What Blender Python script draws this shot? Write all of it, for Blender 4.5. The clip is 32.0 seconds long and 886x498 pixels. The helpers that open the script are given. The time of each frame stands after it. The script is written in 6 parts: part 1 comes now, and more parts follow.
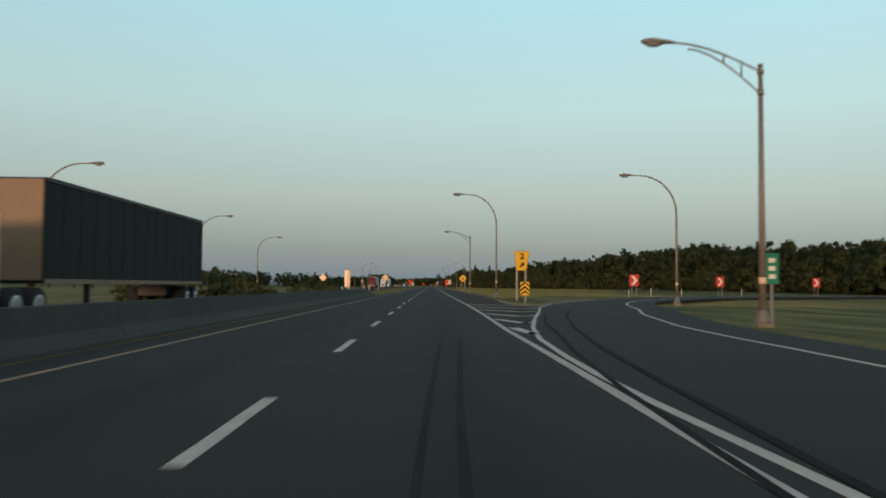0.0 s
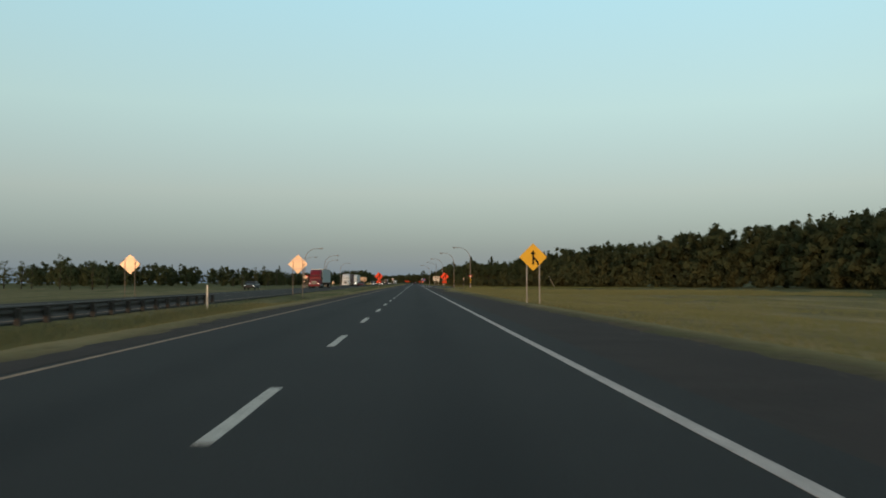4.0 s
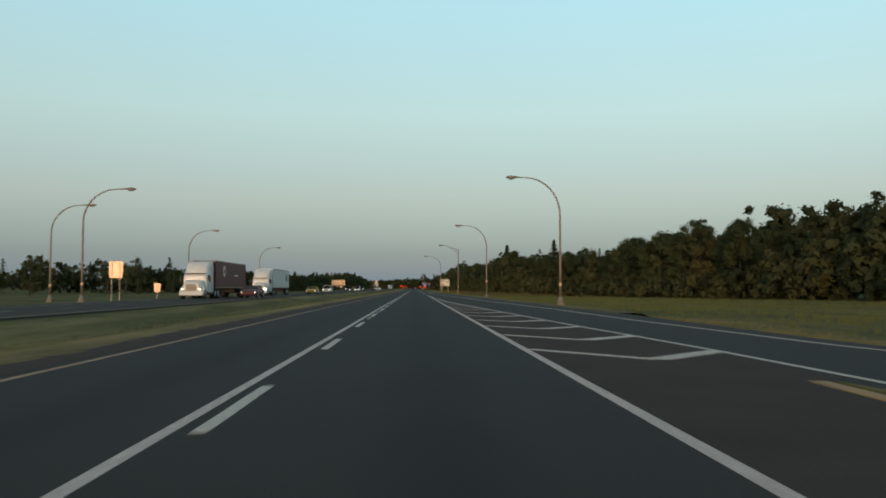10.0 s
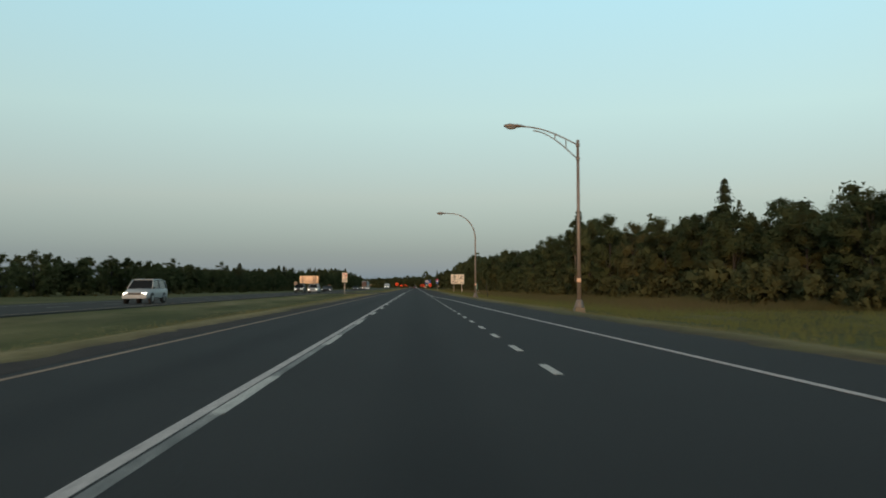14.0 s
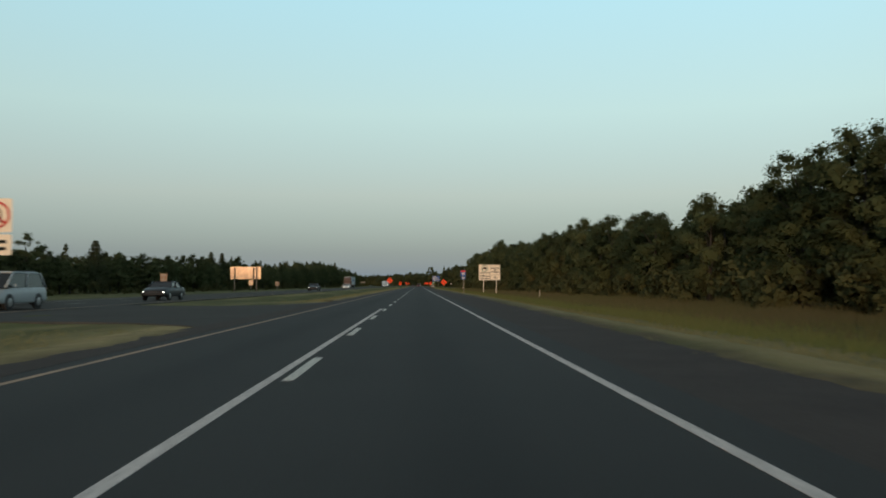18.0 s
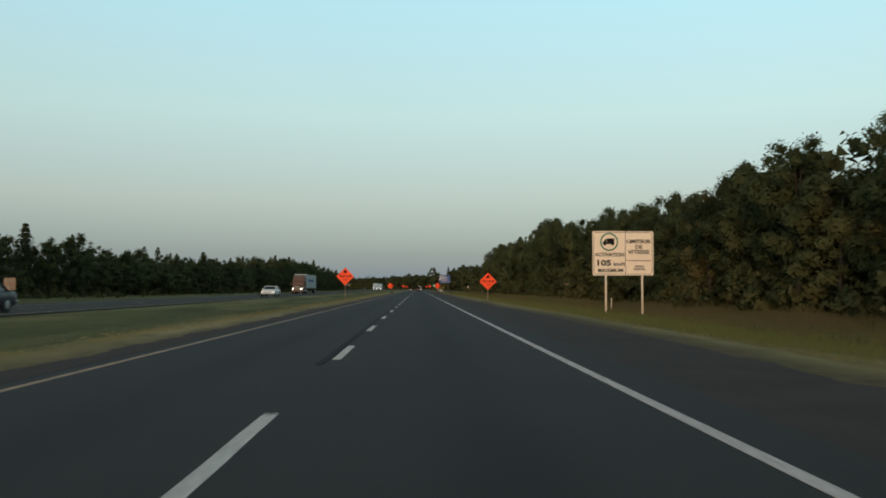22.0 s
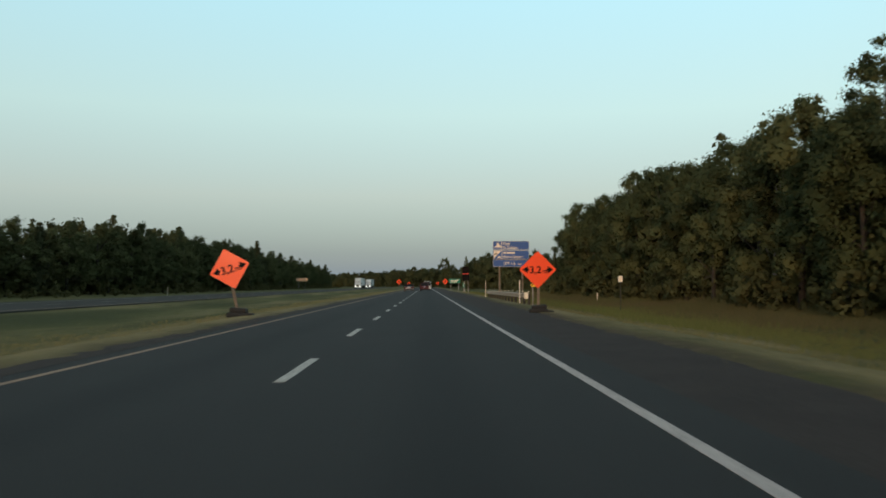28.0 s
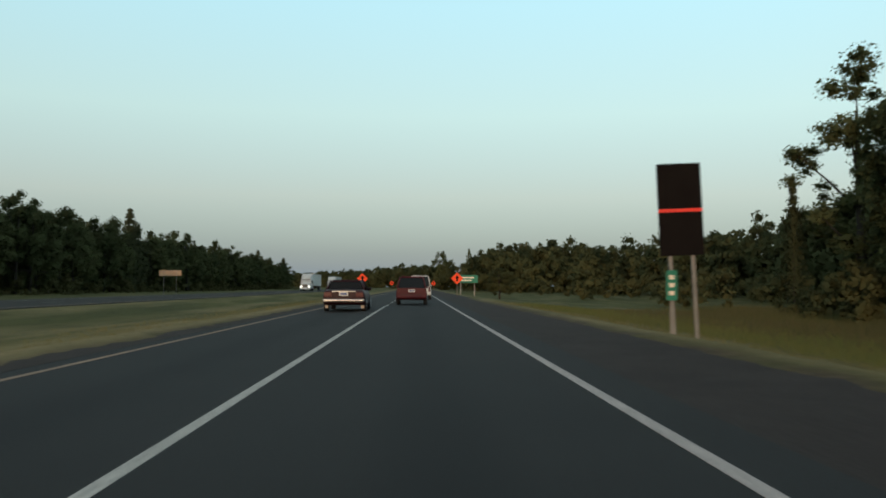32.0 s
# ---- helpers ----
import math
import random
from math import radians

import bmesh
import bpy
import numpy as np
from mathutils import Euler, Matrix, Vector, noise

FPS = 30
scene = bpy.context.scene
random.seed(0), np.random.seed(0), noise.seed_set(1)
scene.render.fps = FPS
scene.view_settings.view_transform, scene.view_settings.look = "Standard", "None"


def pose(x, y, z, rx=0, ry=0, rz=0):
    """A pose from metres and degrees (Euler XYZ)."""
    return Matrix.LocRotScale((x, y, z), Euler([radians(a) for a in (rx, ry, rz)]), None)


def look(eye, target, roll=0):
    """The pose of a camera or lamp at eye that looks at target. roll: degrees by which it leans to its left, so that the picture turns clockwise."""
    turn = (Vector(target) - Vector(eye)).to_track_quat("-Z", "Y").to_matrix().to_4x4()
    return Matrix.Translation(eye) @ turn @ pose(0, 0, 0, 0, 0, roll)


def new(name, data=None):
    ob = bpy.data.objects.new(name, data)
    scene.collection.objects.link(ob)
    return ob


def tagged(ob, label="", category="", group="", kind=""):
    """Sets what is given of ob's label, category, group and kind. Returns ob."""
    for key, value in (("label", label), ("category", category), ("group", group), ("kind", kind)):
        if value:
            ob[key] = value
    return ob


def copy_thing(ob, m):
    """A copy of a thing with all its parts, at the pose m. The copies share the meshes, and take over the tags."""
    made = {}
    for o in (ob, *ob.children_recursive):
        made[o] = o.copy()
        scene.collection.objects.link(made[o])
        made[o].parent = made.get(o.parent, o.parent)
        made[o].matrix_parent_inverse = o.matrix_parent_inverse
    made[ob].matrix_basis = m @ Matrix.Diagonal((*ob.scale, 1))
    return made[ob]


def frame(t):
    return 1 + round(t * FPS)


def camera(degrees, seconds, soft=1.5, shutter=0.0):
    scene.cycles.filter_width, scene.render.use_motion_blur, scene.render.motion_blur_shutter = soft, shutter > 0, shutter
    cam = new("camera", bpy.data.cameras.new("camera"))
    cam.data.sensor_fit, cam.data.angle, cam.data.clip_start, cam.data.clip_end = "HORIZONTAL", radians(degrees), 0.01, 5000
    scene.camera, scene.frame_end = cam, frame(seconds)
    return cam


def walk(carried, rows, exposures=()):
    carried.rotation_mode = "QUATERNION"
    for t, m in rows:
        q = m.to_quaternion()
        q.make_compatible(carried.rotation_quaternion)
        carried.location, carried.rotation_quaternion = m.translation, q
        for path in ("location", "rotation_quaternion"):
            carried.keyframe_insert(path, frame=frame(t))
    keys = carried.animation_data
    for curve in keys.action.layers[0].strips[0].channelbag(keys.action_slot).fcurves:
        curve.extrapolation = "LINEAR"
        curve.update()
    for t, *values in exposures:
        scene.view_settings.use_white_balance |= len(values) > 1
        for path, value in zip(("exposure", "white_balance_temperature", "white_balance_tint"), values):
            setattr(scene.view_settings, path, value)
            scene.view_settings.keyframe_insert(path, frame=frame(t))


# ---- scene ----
# The camera rides in a car: seconds, x, y, pitch, lean, heading.
ROWS = [
    (0.0, -0.27, 0.71, 2.47, -0.35, -0.85),
    (0.5, -0.34, 16.53, 2.36, -0.21, -1.21),
    (1.0, -0.36, 32.27, 1.93, -0.11, -1.54),
    (1.5, -0.34, 47.94, 2.50, -0.04, -1.70),
    (2.0, -0.30, 63.55, 2.68, -0.02, -1.78),
    (2.5, -0.27, 79.14, 2.82, -0.06, -1.81),
    (3.0, -0.28, 94.74, 2.64, 0.03, -1.89),
    (3.5, -0.32, 110.37, 2.28, 0.05, -1.92),
    (5.5, -0.39, 172.83, 2.33, -0.23, -2.00),
    (6.0, -0.37, 188.47, 2.51, -0.41, -2.09),
    (6.5, -0.34, 204.10, 3.02, -0.41, -2.12),
    (7.0, -0.27, 219.79, 2.85, -0.34, -2.20),
    (7.5, -0.18, 235.59, 2.92, -0.16, -2.11),
    (8.0, -0.11, 251.30, 2.72, -0.08, -1.90),
    (8.5, -0.10, 266.95, 2.52, -0.07, -1.79),
    (9.0, -0.17, 282.72, 2.45, -0.06, -1.85),
    (9.5, -0.19, 298.52, 2.71, -0.07, -1.91),
    (10.0, -0.18, 314.31, 2.66, -0.05, -1.96),
    (10.5, -0.17, 330.09, 2.64, -0.11, -2.06),
    (11.0, -0.17, 345.84, 2.69, -0.17, -2.13),
    (11.5, -0.19, 361.53, 2.69, -0.07, -2.39),
    (12.0, -0.18, 377.21, 2.69, 0.08, -2.61),
    (12.5, -0.13, 392.88, 2.58, 0.18, -2.53),
    (13.0, -0.09, 408.44, 2.52, 0.28, -2.46),
    (13.5, -0.07, 423.92, 2.54, 0.23, -2.23),
    (15.5, -0.19, 485.67, 2.63, -0.07, -1.29),
    (16.0, -0.24, 501.19, 2.54, -0.14, -1.43),
    (16.5, -0.30, 516.72, 2.51, 0.15, -1.58),
    (17.0, -0.32, 532.16, 2.47, 0.32, -1.64),
    (17.5, -0.32, 547.52, 2.45, 0.22, -1.65),
    (18.0, -0.30, 562.93, 2.45, 0.01, -1.68),
    (18.5, -0.27, 578.46, 2.60, -0.09, -1.67),
    (19.0, -0.27, 594.02, 2.50, -0.13, -1.56),
    (19.5, -0.32, 609.51, 2.58, -0.21, -1.42),
    (20.0, -0.39, 624.97, 2.64, -0.30, -1.38),
    (20.5, -0.46, 640.43, 2.56, -0.30, -1.42),
    (21.0, -0.51, 655.73, 2.59, -0.25, -1.52),
    (21.5, -0.53, 670.68, 2.59, -0.21, -1.65),
    (22.0, -0.55, 685.51, 2.69, -0.15, -1.71),
    (22.5, -0.55, 700.37, 2.58, -0.00, -1.72),
    (23.0, -0.52, 715.39, 2.50, 0.09, -1.90),
    (23.5, -0.45, 730.74, 2.57, 0.07, -1.90),
    (24.0, -0.35, 746.24, 2.60, 0.02, -1.89),
    (24.5, -0.27, 761.70, 2.61, 0.00, -1.86),
    (25.0, -0.20, 777.10, 2.52, 0.07, -1.74),
    (25.5, -0.16, 792.45, 2.47, 0.10, -1.61),
    (27.5, -0.09, 853.67, 2.57, 0.10, -1.11),
    (28.0, -0.13, 869.01, 2.49, 0.04, -1.16),
    (28.5, -0.14, 884.44, 2.73, -0.07, -1.29),
    (29.0, -0.13, 899.88, 2.67, -0.03, -1.38),
    (29.5, -0.05, 915.27, 2.64, 0.13, -1.47),
    (30.0, 0.01, 930.67, 2.54, 0.14, -1.47),
    (30.5, 0.02, 946.11, 2.60, -0.08, -1.47),
    (31.0, -0.03, 961.52, 2.61, -0.27, -1.51),
    (31.5, -0.08, 976.86, 2.67, -0.31, -1.72),
    (32.0, -0.13, 992.14, 2.57, -0.33, -1.80),
]
EYE = 1.13
cam = camera(55.5, 32.0, soft=1.8, shutter=0.25)
walk(cam, [(t, pose(x, y, EYE, 90 + pitch, lean, turn)) for t, x, y, pitch, lean, turn in ROWS],
     exposures=[(0.0, 0.0), (16.0, 0.08), (22.0, 0.12), (25.0, 0.2), (28.0, 0.22), (32.0, 0.24)])

# ---- light: a clear dusk, the sun just over the horizon behind the camera ----
SUN_HEIGHT, SUN_TURN, SKY_SHARE = 3.0, 196.0, 0.07
world = bpy.data.worlds.new("dusk")
scene.world = world
world.use_nodes = True
wn = world.node_tree.nodes
sky = wn.new("ShaderNodeTexSky")
sky.sky_type, sky.sun_disc = "NISHITA", False
sky.sun_elevation, sky.sun_rotation = radians(SUN_HEIGHT), radians(SUN_TURN)
sky.altitude, sky.air_density, sky.dust_density, sky.ozone_density = 60, 1.0, 1.0, 2.0
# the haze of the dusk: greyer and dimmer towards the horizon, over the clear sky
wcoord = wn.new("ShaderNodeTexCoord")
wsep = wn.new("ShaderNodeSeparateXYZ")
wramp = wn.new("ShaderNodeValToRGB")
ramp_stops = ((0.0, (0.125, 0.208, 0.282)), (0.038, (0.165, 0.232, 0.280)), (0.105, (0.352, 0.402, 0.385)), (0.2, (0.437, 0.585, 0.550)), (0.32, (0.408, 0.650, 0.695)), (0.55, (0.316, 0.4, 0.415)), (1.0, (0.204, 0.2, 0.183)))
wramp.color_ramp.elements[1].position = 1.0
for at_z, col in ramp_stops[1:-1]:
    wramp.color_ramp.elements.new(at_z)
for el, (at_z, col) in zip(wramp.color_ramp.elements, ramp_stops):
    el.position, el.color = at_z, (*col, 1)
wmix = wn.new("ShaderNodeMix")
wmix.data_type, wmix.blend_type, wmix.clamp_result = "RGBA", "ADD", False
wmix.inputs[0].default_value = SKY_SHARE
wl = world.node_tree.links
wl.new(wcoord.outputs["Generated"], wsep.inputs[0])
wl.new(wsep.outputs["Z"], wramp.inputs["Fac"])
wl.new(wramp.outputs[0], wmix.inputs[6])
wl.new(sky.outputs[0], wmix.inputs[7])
# the side away from the sunset is a little dimmer
wside = wn.new("ShaderNodeMapRange")
wside.inputs["From Min"].default_value, wside.inputs["From Max"].default_value = -0.5, 0.4
wside.inputs["To Min"].default_value, wside.inputs["To Max"].default_value = 0.93, 1.03
wl.new(wsep.outputs["X"], wside.inputs["Value"])
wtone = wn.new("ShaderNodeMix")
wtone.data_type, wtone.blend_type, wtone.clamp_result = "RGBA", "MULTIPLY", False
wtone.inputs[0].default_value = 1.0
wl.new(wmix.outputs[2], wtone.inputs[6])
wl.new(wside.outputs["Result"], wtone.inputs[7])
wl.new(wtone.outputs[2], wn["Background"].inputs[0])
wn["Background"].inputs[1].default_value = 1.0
sun_data = bpy.data.lights.new("sun", "SUN")
sun_data.energy, sun_data.angle, sun_data.color = 2.1, radians(12), (1.0, 0.64, 0.38)
sun = new("sun", sun_data)
a = radians(SUN_TURN)
sun.matrix_world = look((0, 0, 60), (-math.sin(a) * 100, -math.cos(a) * 100, 60 - 100 * math.tan(radians(SUN_HEIGHT))))

# ---- materials ----
def mat(name, col, rough=0.6, metal=0.0, col2=None, scale=4.0, mix=0.5, fine=0.0, fine_scale=60.0, bump=0.0, bump_scale=40.0, vary=0.0, island=0.0, space="object", coat=0.0, emit=0.0, spec=0.5):
    """A plain surface with two scales of colour change, relief and a change from thing to thing."""
    m = bpy.data.materials.new(name)
    m.use_nodes = True
    nt = m.node_tree
    b = nt.nodes["Principled BSDF"]
    b.inputs["Roughness"].default_value = rough
    b.inputs["Metallic"].default_value = metal
    b.inputs["Specular IOR Level"].default_value = spec
    b.inputs["Coat Weight"].default_value = coat
    if space == "world":
        where = nt.nodes.new("ShaderNodeNewGeometry").outputs["Position"]
    else:
        where = nt.nodes.new("ShaderNodeTexCoord").outputs["Object"]
    rgb = nt.nodes.new("ShaderNodeRGB")
    rgb.outputs[0].default_value = (*col, 1)
    out = rgb.outputs[0]

    def noise_at(s, detail=4.0):
        n = nt.nodes.new("ShaderNodeTexNoise")
        n.inputs["Scale"].default_value, n.inputs["Detail"].default_value = s, detail
        nt.links.new(where, n.inputs["Vector"])
        return n.outputs["Fac"]

    def ramp(fac, lo, hi):
        r = nt.nodes.new("ShaderNodeMapRange")
        r.inputs["From Min"].default_value, r.inputs["From Max"].default_value = lo, hi
        nt.links.new(fac, r.inputs["Value"])
        return r.outputs["Result"]

    def blend(fac, one, two, mode="MIX"):
        x = nt.nodes.new("ShaderNodeMix")
        x.data_type, x.blend_type = "RGBA", mode
        if isinstance(fac, float):
            x.inputs[0].default_value = fac
        else:
            nt.links.new(fac, x.inputs[0])
        nt.links.new(one, x.inputs[6])
        if isinstance(two, tuple):
            x.inputs[7].default_value = (*two, 1)
        else:
            nt.links.new(two, x.inputs[7])
        return x.outputs[2]

    if col2:
        out = blend(ramp(noise_at(scale), 0.5 - mix * 0.5, 0.5 + mix * 0.5 + 0.05), out, col2)
    if fine:
        out = blend(ramp(noise_at(fine_scale, 6.0), 0.35, 0.65), out, blend(fine, out, (0.0, 0.0, 0.0)))
    if vary or island:
        if vary:
            src = nt.nodes.new("ShaderNodeObjectInfo").outputs["Random"]
        else:
            src = nt.nodes.new("ShaderNodeNewGeometry").outputs["Random Per Island"]
        hsv = nt.nodes.new("ShaderNodeHueSaturation")
        nt.links.new(ramp(src, 0, 1), hsv.inputs["Value"])
        mr = hsv.inputs["Value"].links[0].from_node
        k = vary or island
        mr.inputs["To Min"].default_value, mr.inputs["To Max"].default_value = 1 - k, 1 + k
        mh = nt.nodes.new("ShaderNodeMapRange")
        nt.links.new(src, mh.inputs["Value"])
        mh.inputs["To Min"].default_value, mh.inputs["To Max"].default_value = 0.5 + 0.06 * k, 0.5 - 0.06 * k
        nt.links.new(mh.outputs["Result"], hsv.inputs["Hue"])
        nt.links.new(out, hsv.inputs["Color"])
        out = hsv.outputs["Color"]
    nt.links.new(out, b.inputs["Base Color"])
    if bump:
        bm_ = nt.nodes.new("ShaderNodeBump")
        bm_.inputs["Strength"].default_value, bm_.inputs["Distance"].default_value = bump, 0.02
        nt.links.new(noise_at(bump_scale, 5.0), bm_.inputs["Height"])
        nt.links.new(bm_.outputs["Normal"], b.inputs["Normal"])
    if emit:
        b.inputs["Emission Strength"].default_value = emit
        nt.links.new(rgb.outputs[0], b.inputs["Emission Color"])
    return m


ASPHALT = mat("asphalt", (0.0432, 0.0440, 0.0434), 0.86, col2=(0.0335, 0.0345, 0.0345), scale=0.35, mix=0.6, fine=0.45, fine_scale=38, bump=0.35, bump_scale=90, space="world", spec=0.16)
SHOULDER = mat("shoulder_asphalt", (0.080, 0.067, 0.061), 0.92, col2=(0.054, 0.046, 0.043), scale=0.8, mix=0.6, fine=0.45, fine_scale=30, bump=0.5, bump_scale=60, space="world", spec=0.08)
OLD_ASPHALT = mat("old_asphalt", (0.078, 0.077, 0.072), 0.95, col2=(0.056, 0.055, 0.052), scale=0.3, mix=0.7, fine=0.3, fine_scale=40, bump=0.3, bump_scale=80, space="world", spec=0.05)
TAR = mat("tar", (0.028, 0.030, 0.031), 0.9, col2=(0.036, 0.039, 0.040), scale=1.5, mix=0.4, fine=0.2, space="world", spec=0.05)
RUBBER_MARK = mat("rubber_mark", (0.013, 0.013, 0.014), 0.9, col2=(0.028, 0.030, 0.031), scale=1.2, mix=0.4, fine=0.3, fine_scale=12, space="world", spec=0.06)
FAINT_MARK = mat("faint_rubber_mark", (0.024, 0.026, 0.027), 0.9, col2=(0.034, 0.037, 0.038), scale=1.2, mix=0.4, fine=0.3, fine_scale=12, space="world", spec=0.06)
PAINT = mat("white_road_paint", (0.70, 0.66, 0.60), 0.85, col2=(0.52, 0.485, 0.44), scale=2.2, mix=0.5, fine=0.45, fine_scale=18, space="world", spec=0.3)
EDGE_PAINT = mat("dusty_white_road_paint", (0.70, 0.62, 0.58), 0.85, col2=(0.50, 0.44, 0.41), scale=1.6, mix=0.5, fine=0.45, fine_scale=16, space="world", spec=0.3)
FADED = mat("faded_road_paint", (0.40, 0.38, 0.35), 0.75, col2=(0.13, 0.13, 0.125), scale=0.9, mix=0.35, fine=0.5, fine_scale=14, space="world", spec=0.3)
YELLOW_PAINT = mat("yellow_road_paint", (0.47, 0.31, 0.20), 0.85, col2=(0.26, 0.185, 0.135), scale=1.5, mix=0.5, fine=0.4, fine_scale=20, space="world", spec=0.3)
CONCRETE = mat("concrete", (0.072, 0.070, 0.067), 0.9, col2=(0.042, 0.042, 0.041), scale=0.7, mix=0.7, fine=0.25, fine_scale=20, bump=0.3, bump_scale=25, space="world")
KERB = mat("kerb_concrete", (0.30, 0.24, 0.17), 0.85, col2=(0.18, 0.145, 0.10), scale=1.2, mix=0.6, fine=0.3, bump=0.3, space="world")
KERB_YELLOW = mat("worn_yellow_kerb_paint", (0.44, 0.27, 0.11), 0.85, col2=(0.26, 0.18, 0.10), scale=1.4, mix=0.5, fine=0.35, bump=0.3, space="world")
STEEL = mat("galvanised_steel", (0.30, 0.29, 0.28), 0.5, 0.55, col2=(0.22, 0.20, 0.18), scale=2.0, fine=0.15, bump=0.05)
POLE_STEEL = mat("weathered_pole_steel", (0.30, 0.240, 0.200), 0.5, 0.3, col2=(0.20, 0.155, 0.125), scale=1.2, mix=0.7, fine=0.2, fine_scale=30)
WOOD = mat("weathered_wood", (0.23, 0.175, 0.13), 0.85, col2=(0.14, 0.105, 0.08), scale=3.0, fine=0.3, fine_scale=40, bump=0.2)
RAIL_STEEL = mat("weathered_rail_steel", (0.46, 0.38, 0.30), 0.7, 0.15, col2=(0.30, 0.24, 0.18), scale=1.5, fine=0.25)
DARK_RAIL = mat("dull_old_rail_steel", (0.085, 0.072, 0.062), 0.8, 0.1, col2=(0.05, 0.043, 0.038), scale=1.5, fine=0.25)
ORANGE = mat("orange_sign_sheeting", (0.95, 0.085, 0.018), 0.6, col2=(0.88, 0.07, 0.015), scale=1.5, spec=0.3)
YELLOW = mat("yellow_sign_sheeting", (0.86, 0.46, 0.01), 0.6, col2=(0.78, 0.40, 0.01), scale=1.5)
WHITE_SHEET = mat("white_sign_sheeting", (0.80, 0.70, 0.57), 0.6, col2=(0.72, 0.62, 0.50), scale=1.2)
BLUE = mat("blue_sign_sheeting", (0.02, 0.085, 0.30), 0.6, col2=(0.018, 0.07, 0.25), scale=1.0)
GREEN = mat("green_sign_sheeting", (0.01, 0.19, 0.12), 0.6, col2=(0.01, 0.16, 0.10), scale=1.5)
RED = mat("red_sign_sheeting", (0.62, 0.03, 0.03), 0.6, col2=(0.52, 0.02, 0.025), scale=1.5)
BLACK = mat("black_sign_ink", (0.008, 0.008, 0.008), 0.8, spec=0.1)
BLACK_BOARD = mat("black_board", (0.008, 0.006, 0.006), 0.9, col2=(0.011, 0.009, 0.008), scale=2, spec=0.1)
ALU = mat("bare_sign_back", (0.40, 0.32, 0.25), 0.40, 0.85, col2=(0.28, 0.20, 0.14), scale=0.9, fine=0.2, bump=0.12, bump_scale=3)
RED_STRIPE = mat("red_sign_tape", (0.85, 0.05, 0.03), 0.35)
GLOSSY_SHEET = mat("glossy_reflective_sheet", (0.36, 0.29, 0.23), 0.42, 0.85, col2=(0.32, 0.25, 0.19), scale=1.0)
GLARE_ORANGE = mat("glossy_orange_sheeting", (0.95, 0.085, 0.018), 0.26, col2=(0.90, 0.075, 0.016), scale=1.2, bump=0.5, bump_scale=1.1, spec=0.1)
RETRO = mat("bright_reflective_tape", (0.95, 0.62, 0.42), 0.5, col2=(0.85, 0.5, 0.32), scale=3.0)
GLASS_LENS = mat("lamp_glass", (0.25, 0.25, 0.24), 0.15, coat=0.5)
BARK = mat("bark", (0.055, 0.046, 0.038), 0.9, col2=(0.034, 0.028, 0.023), scale=6, fine=0.3, fine_scale=25, bump=0.5)
BIRCH = mat("pale_bark", (0.26, 0.22, 0.18), 0.85, col2=(0.13, 0.11, 0.09), scale=5, fine=0.4, fine_scale=18)
LEAF = mat("broad_leaves", (0.118, 0.136, 0.060), 0.9, col2=(0.082, 0.097, 0.044), scale=0.45, mix=0.6, vary=0.24, spec=0.1)
LEAF_WARM = mat("yellowing_leaves", (0.150, 0.138, 0.058), 0.9, col2=(0.104, 0.106, 0.045), scale=0.45, mix=0.6, vary=0.22, spec=0.1)
LEAF_DARK = mat("needle_foliage", (0.074, 0.086, 0.044), 0.9, col2=(0.056, 0.067, 0.034), scale=0.6, mix=0.6, vary=0.2, spec=0.1)
LEAF_MASS = mat("forest_foliage", (0.128, 0.136, 0.062), 0.9, col2=(0.078, 0.094, 0.043), scale=0.16, mix=0.5, fine=0.2, fine_scale=0.8, island=0.05, space="world", spec=0.1)
SHRUB = mat("shrub_leaves", (0.132, 0.136, 0.060), 0.9, col2=(0.098, 0.098, 0.042), scale=0.25, mix=0.6, island=0.07, space="world", spec=0.1)
TALL_GRASS = mat("meadow_grass_blades", (0.160, 0.186, 0.060), 0.9, col2=(0.195, 0.176, 0.068), scale=0.08, mix=0.5, island=0.12, space="world", spec=0.08)
RUSTY_GRASS = mat("rusty_grass_blades", (0.168, 0.130, 0.070), 0.9, col2=(0.140, 0.146, 0.056), scale=0.06, mix=0.5, island=0.14, space="world", spec=0.08)
SHORT_GRASS = mat("short_grass_blades", (0.20, 0.19, 0.085), 0.9, col2=(0.29, 0.24, 0.115), scale=0.15, mix=0.5, island=0.15, space="world", spec=0.08)
# daylight shines through leaves and blades
for lm in (LEAF, LEAF_WARM, LEAF_DARK, LEAF_MASS, SHRUB, TALL_GRASS, RUSTY_GRASS, SHORT_GRASS):
    lt = lm.node_tree
    pb = lt.nodes["Principled BSDF"]
    tr = lt.nodes.new("ShaderNodeBsdfTranslucent")
    mx = lt.nodes.new("ShaderNodeMixShader")
    mx.inputs[0].default_value = 0.45
    lt.links.new(pb.inputs["Base Color"].links[0].from_socket, tr.inputs["Color"])
    lt.links.new(pb.outputs[0], mx.inputs[1])
    lt.links.new(tr.outputs[0], mx.inputs[2])
    lt.links.new(mx.outputs[0], lt.nodes["Material Output"].inputs["Surface"])
FIELD_GRASS = mat("field_grass_blades", (0.195, 0.180, 0.078), 0.9, col2=(0.150, 0.150, 0.058), scale=0.1, mix=0.5, island=0.15, space="world", spec=0.08)
TYRE = mat("tyre_rubber", (0.014, 0.014, 0.014), 0.8, fine=0.2)
RIM = mat("wheel_metal", (0.42, 0.42, 0.43), 0.35, 0.8)
GLASS = mat("dark_car_glass", (0.008, 0.009, 0.010), 0.12, spec=0.25)
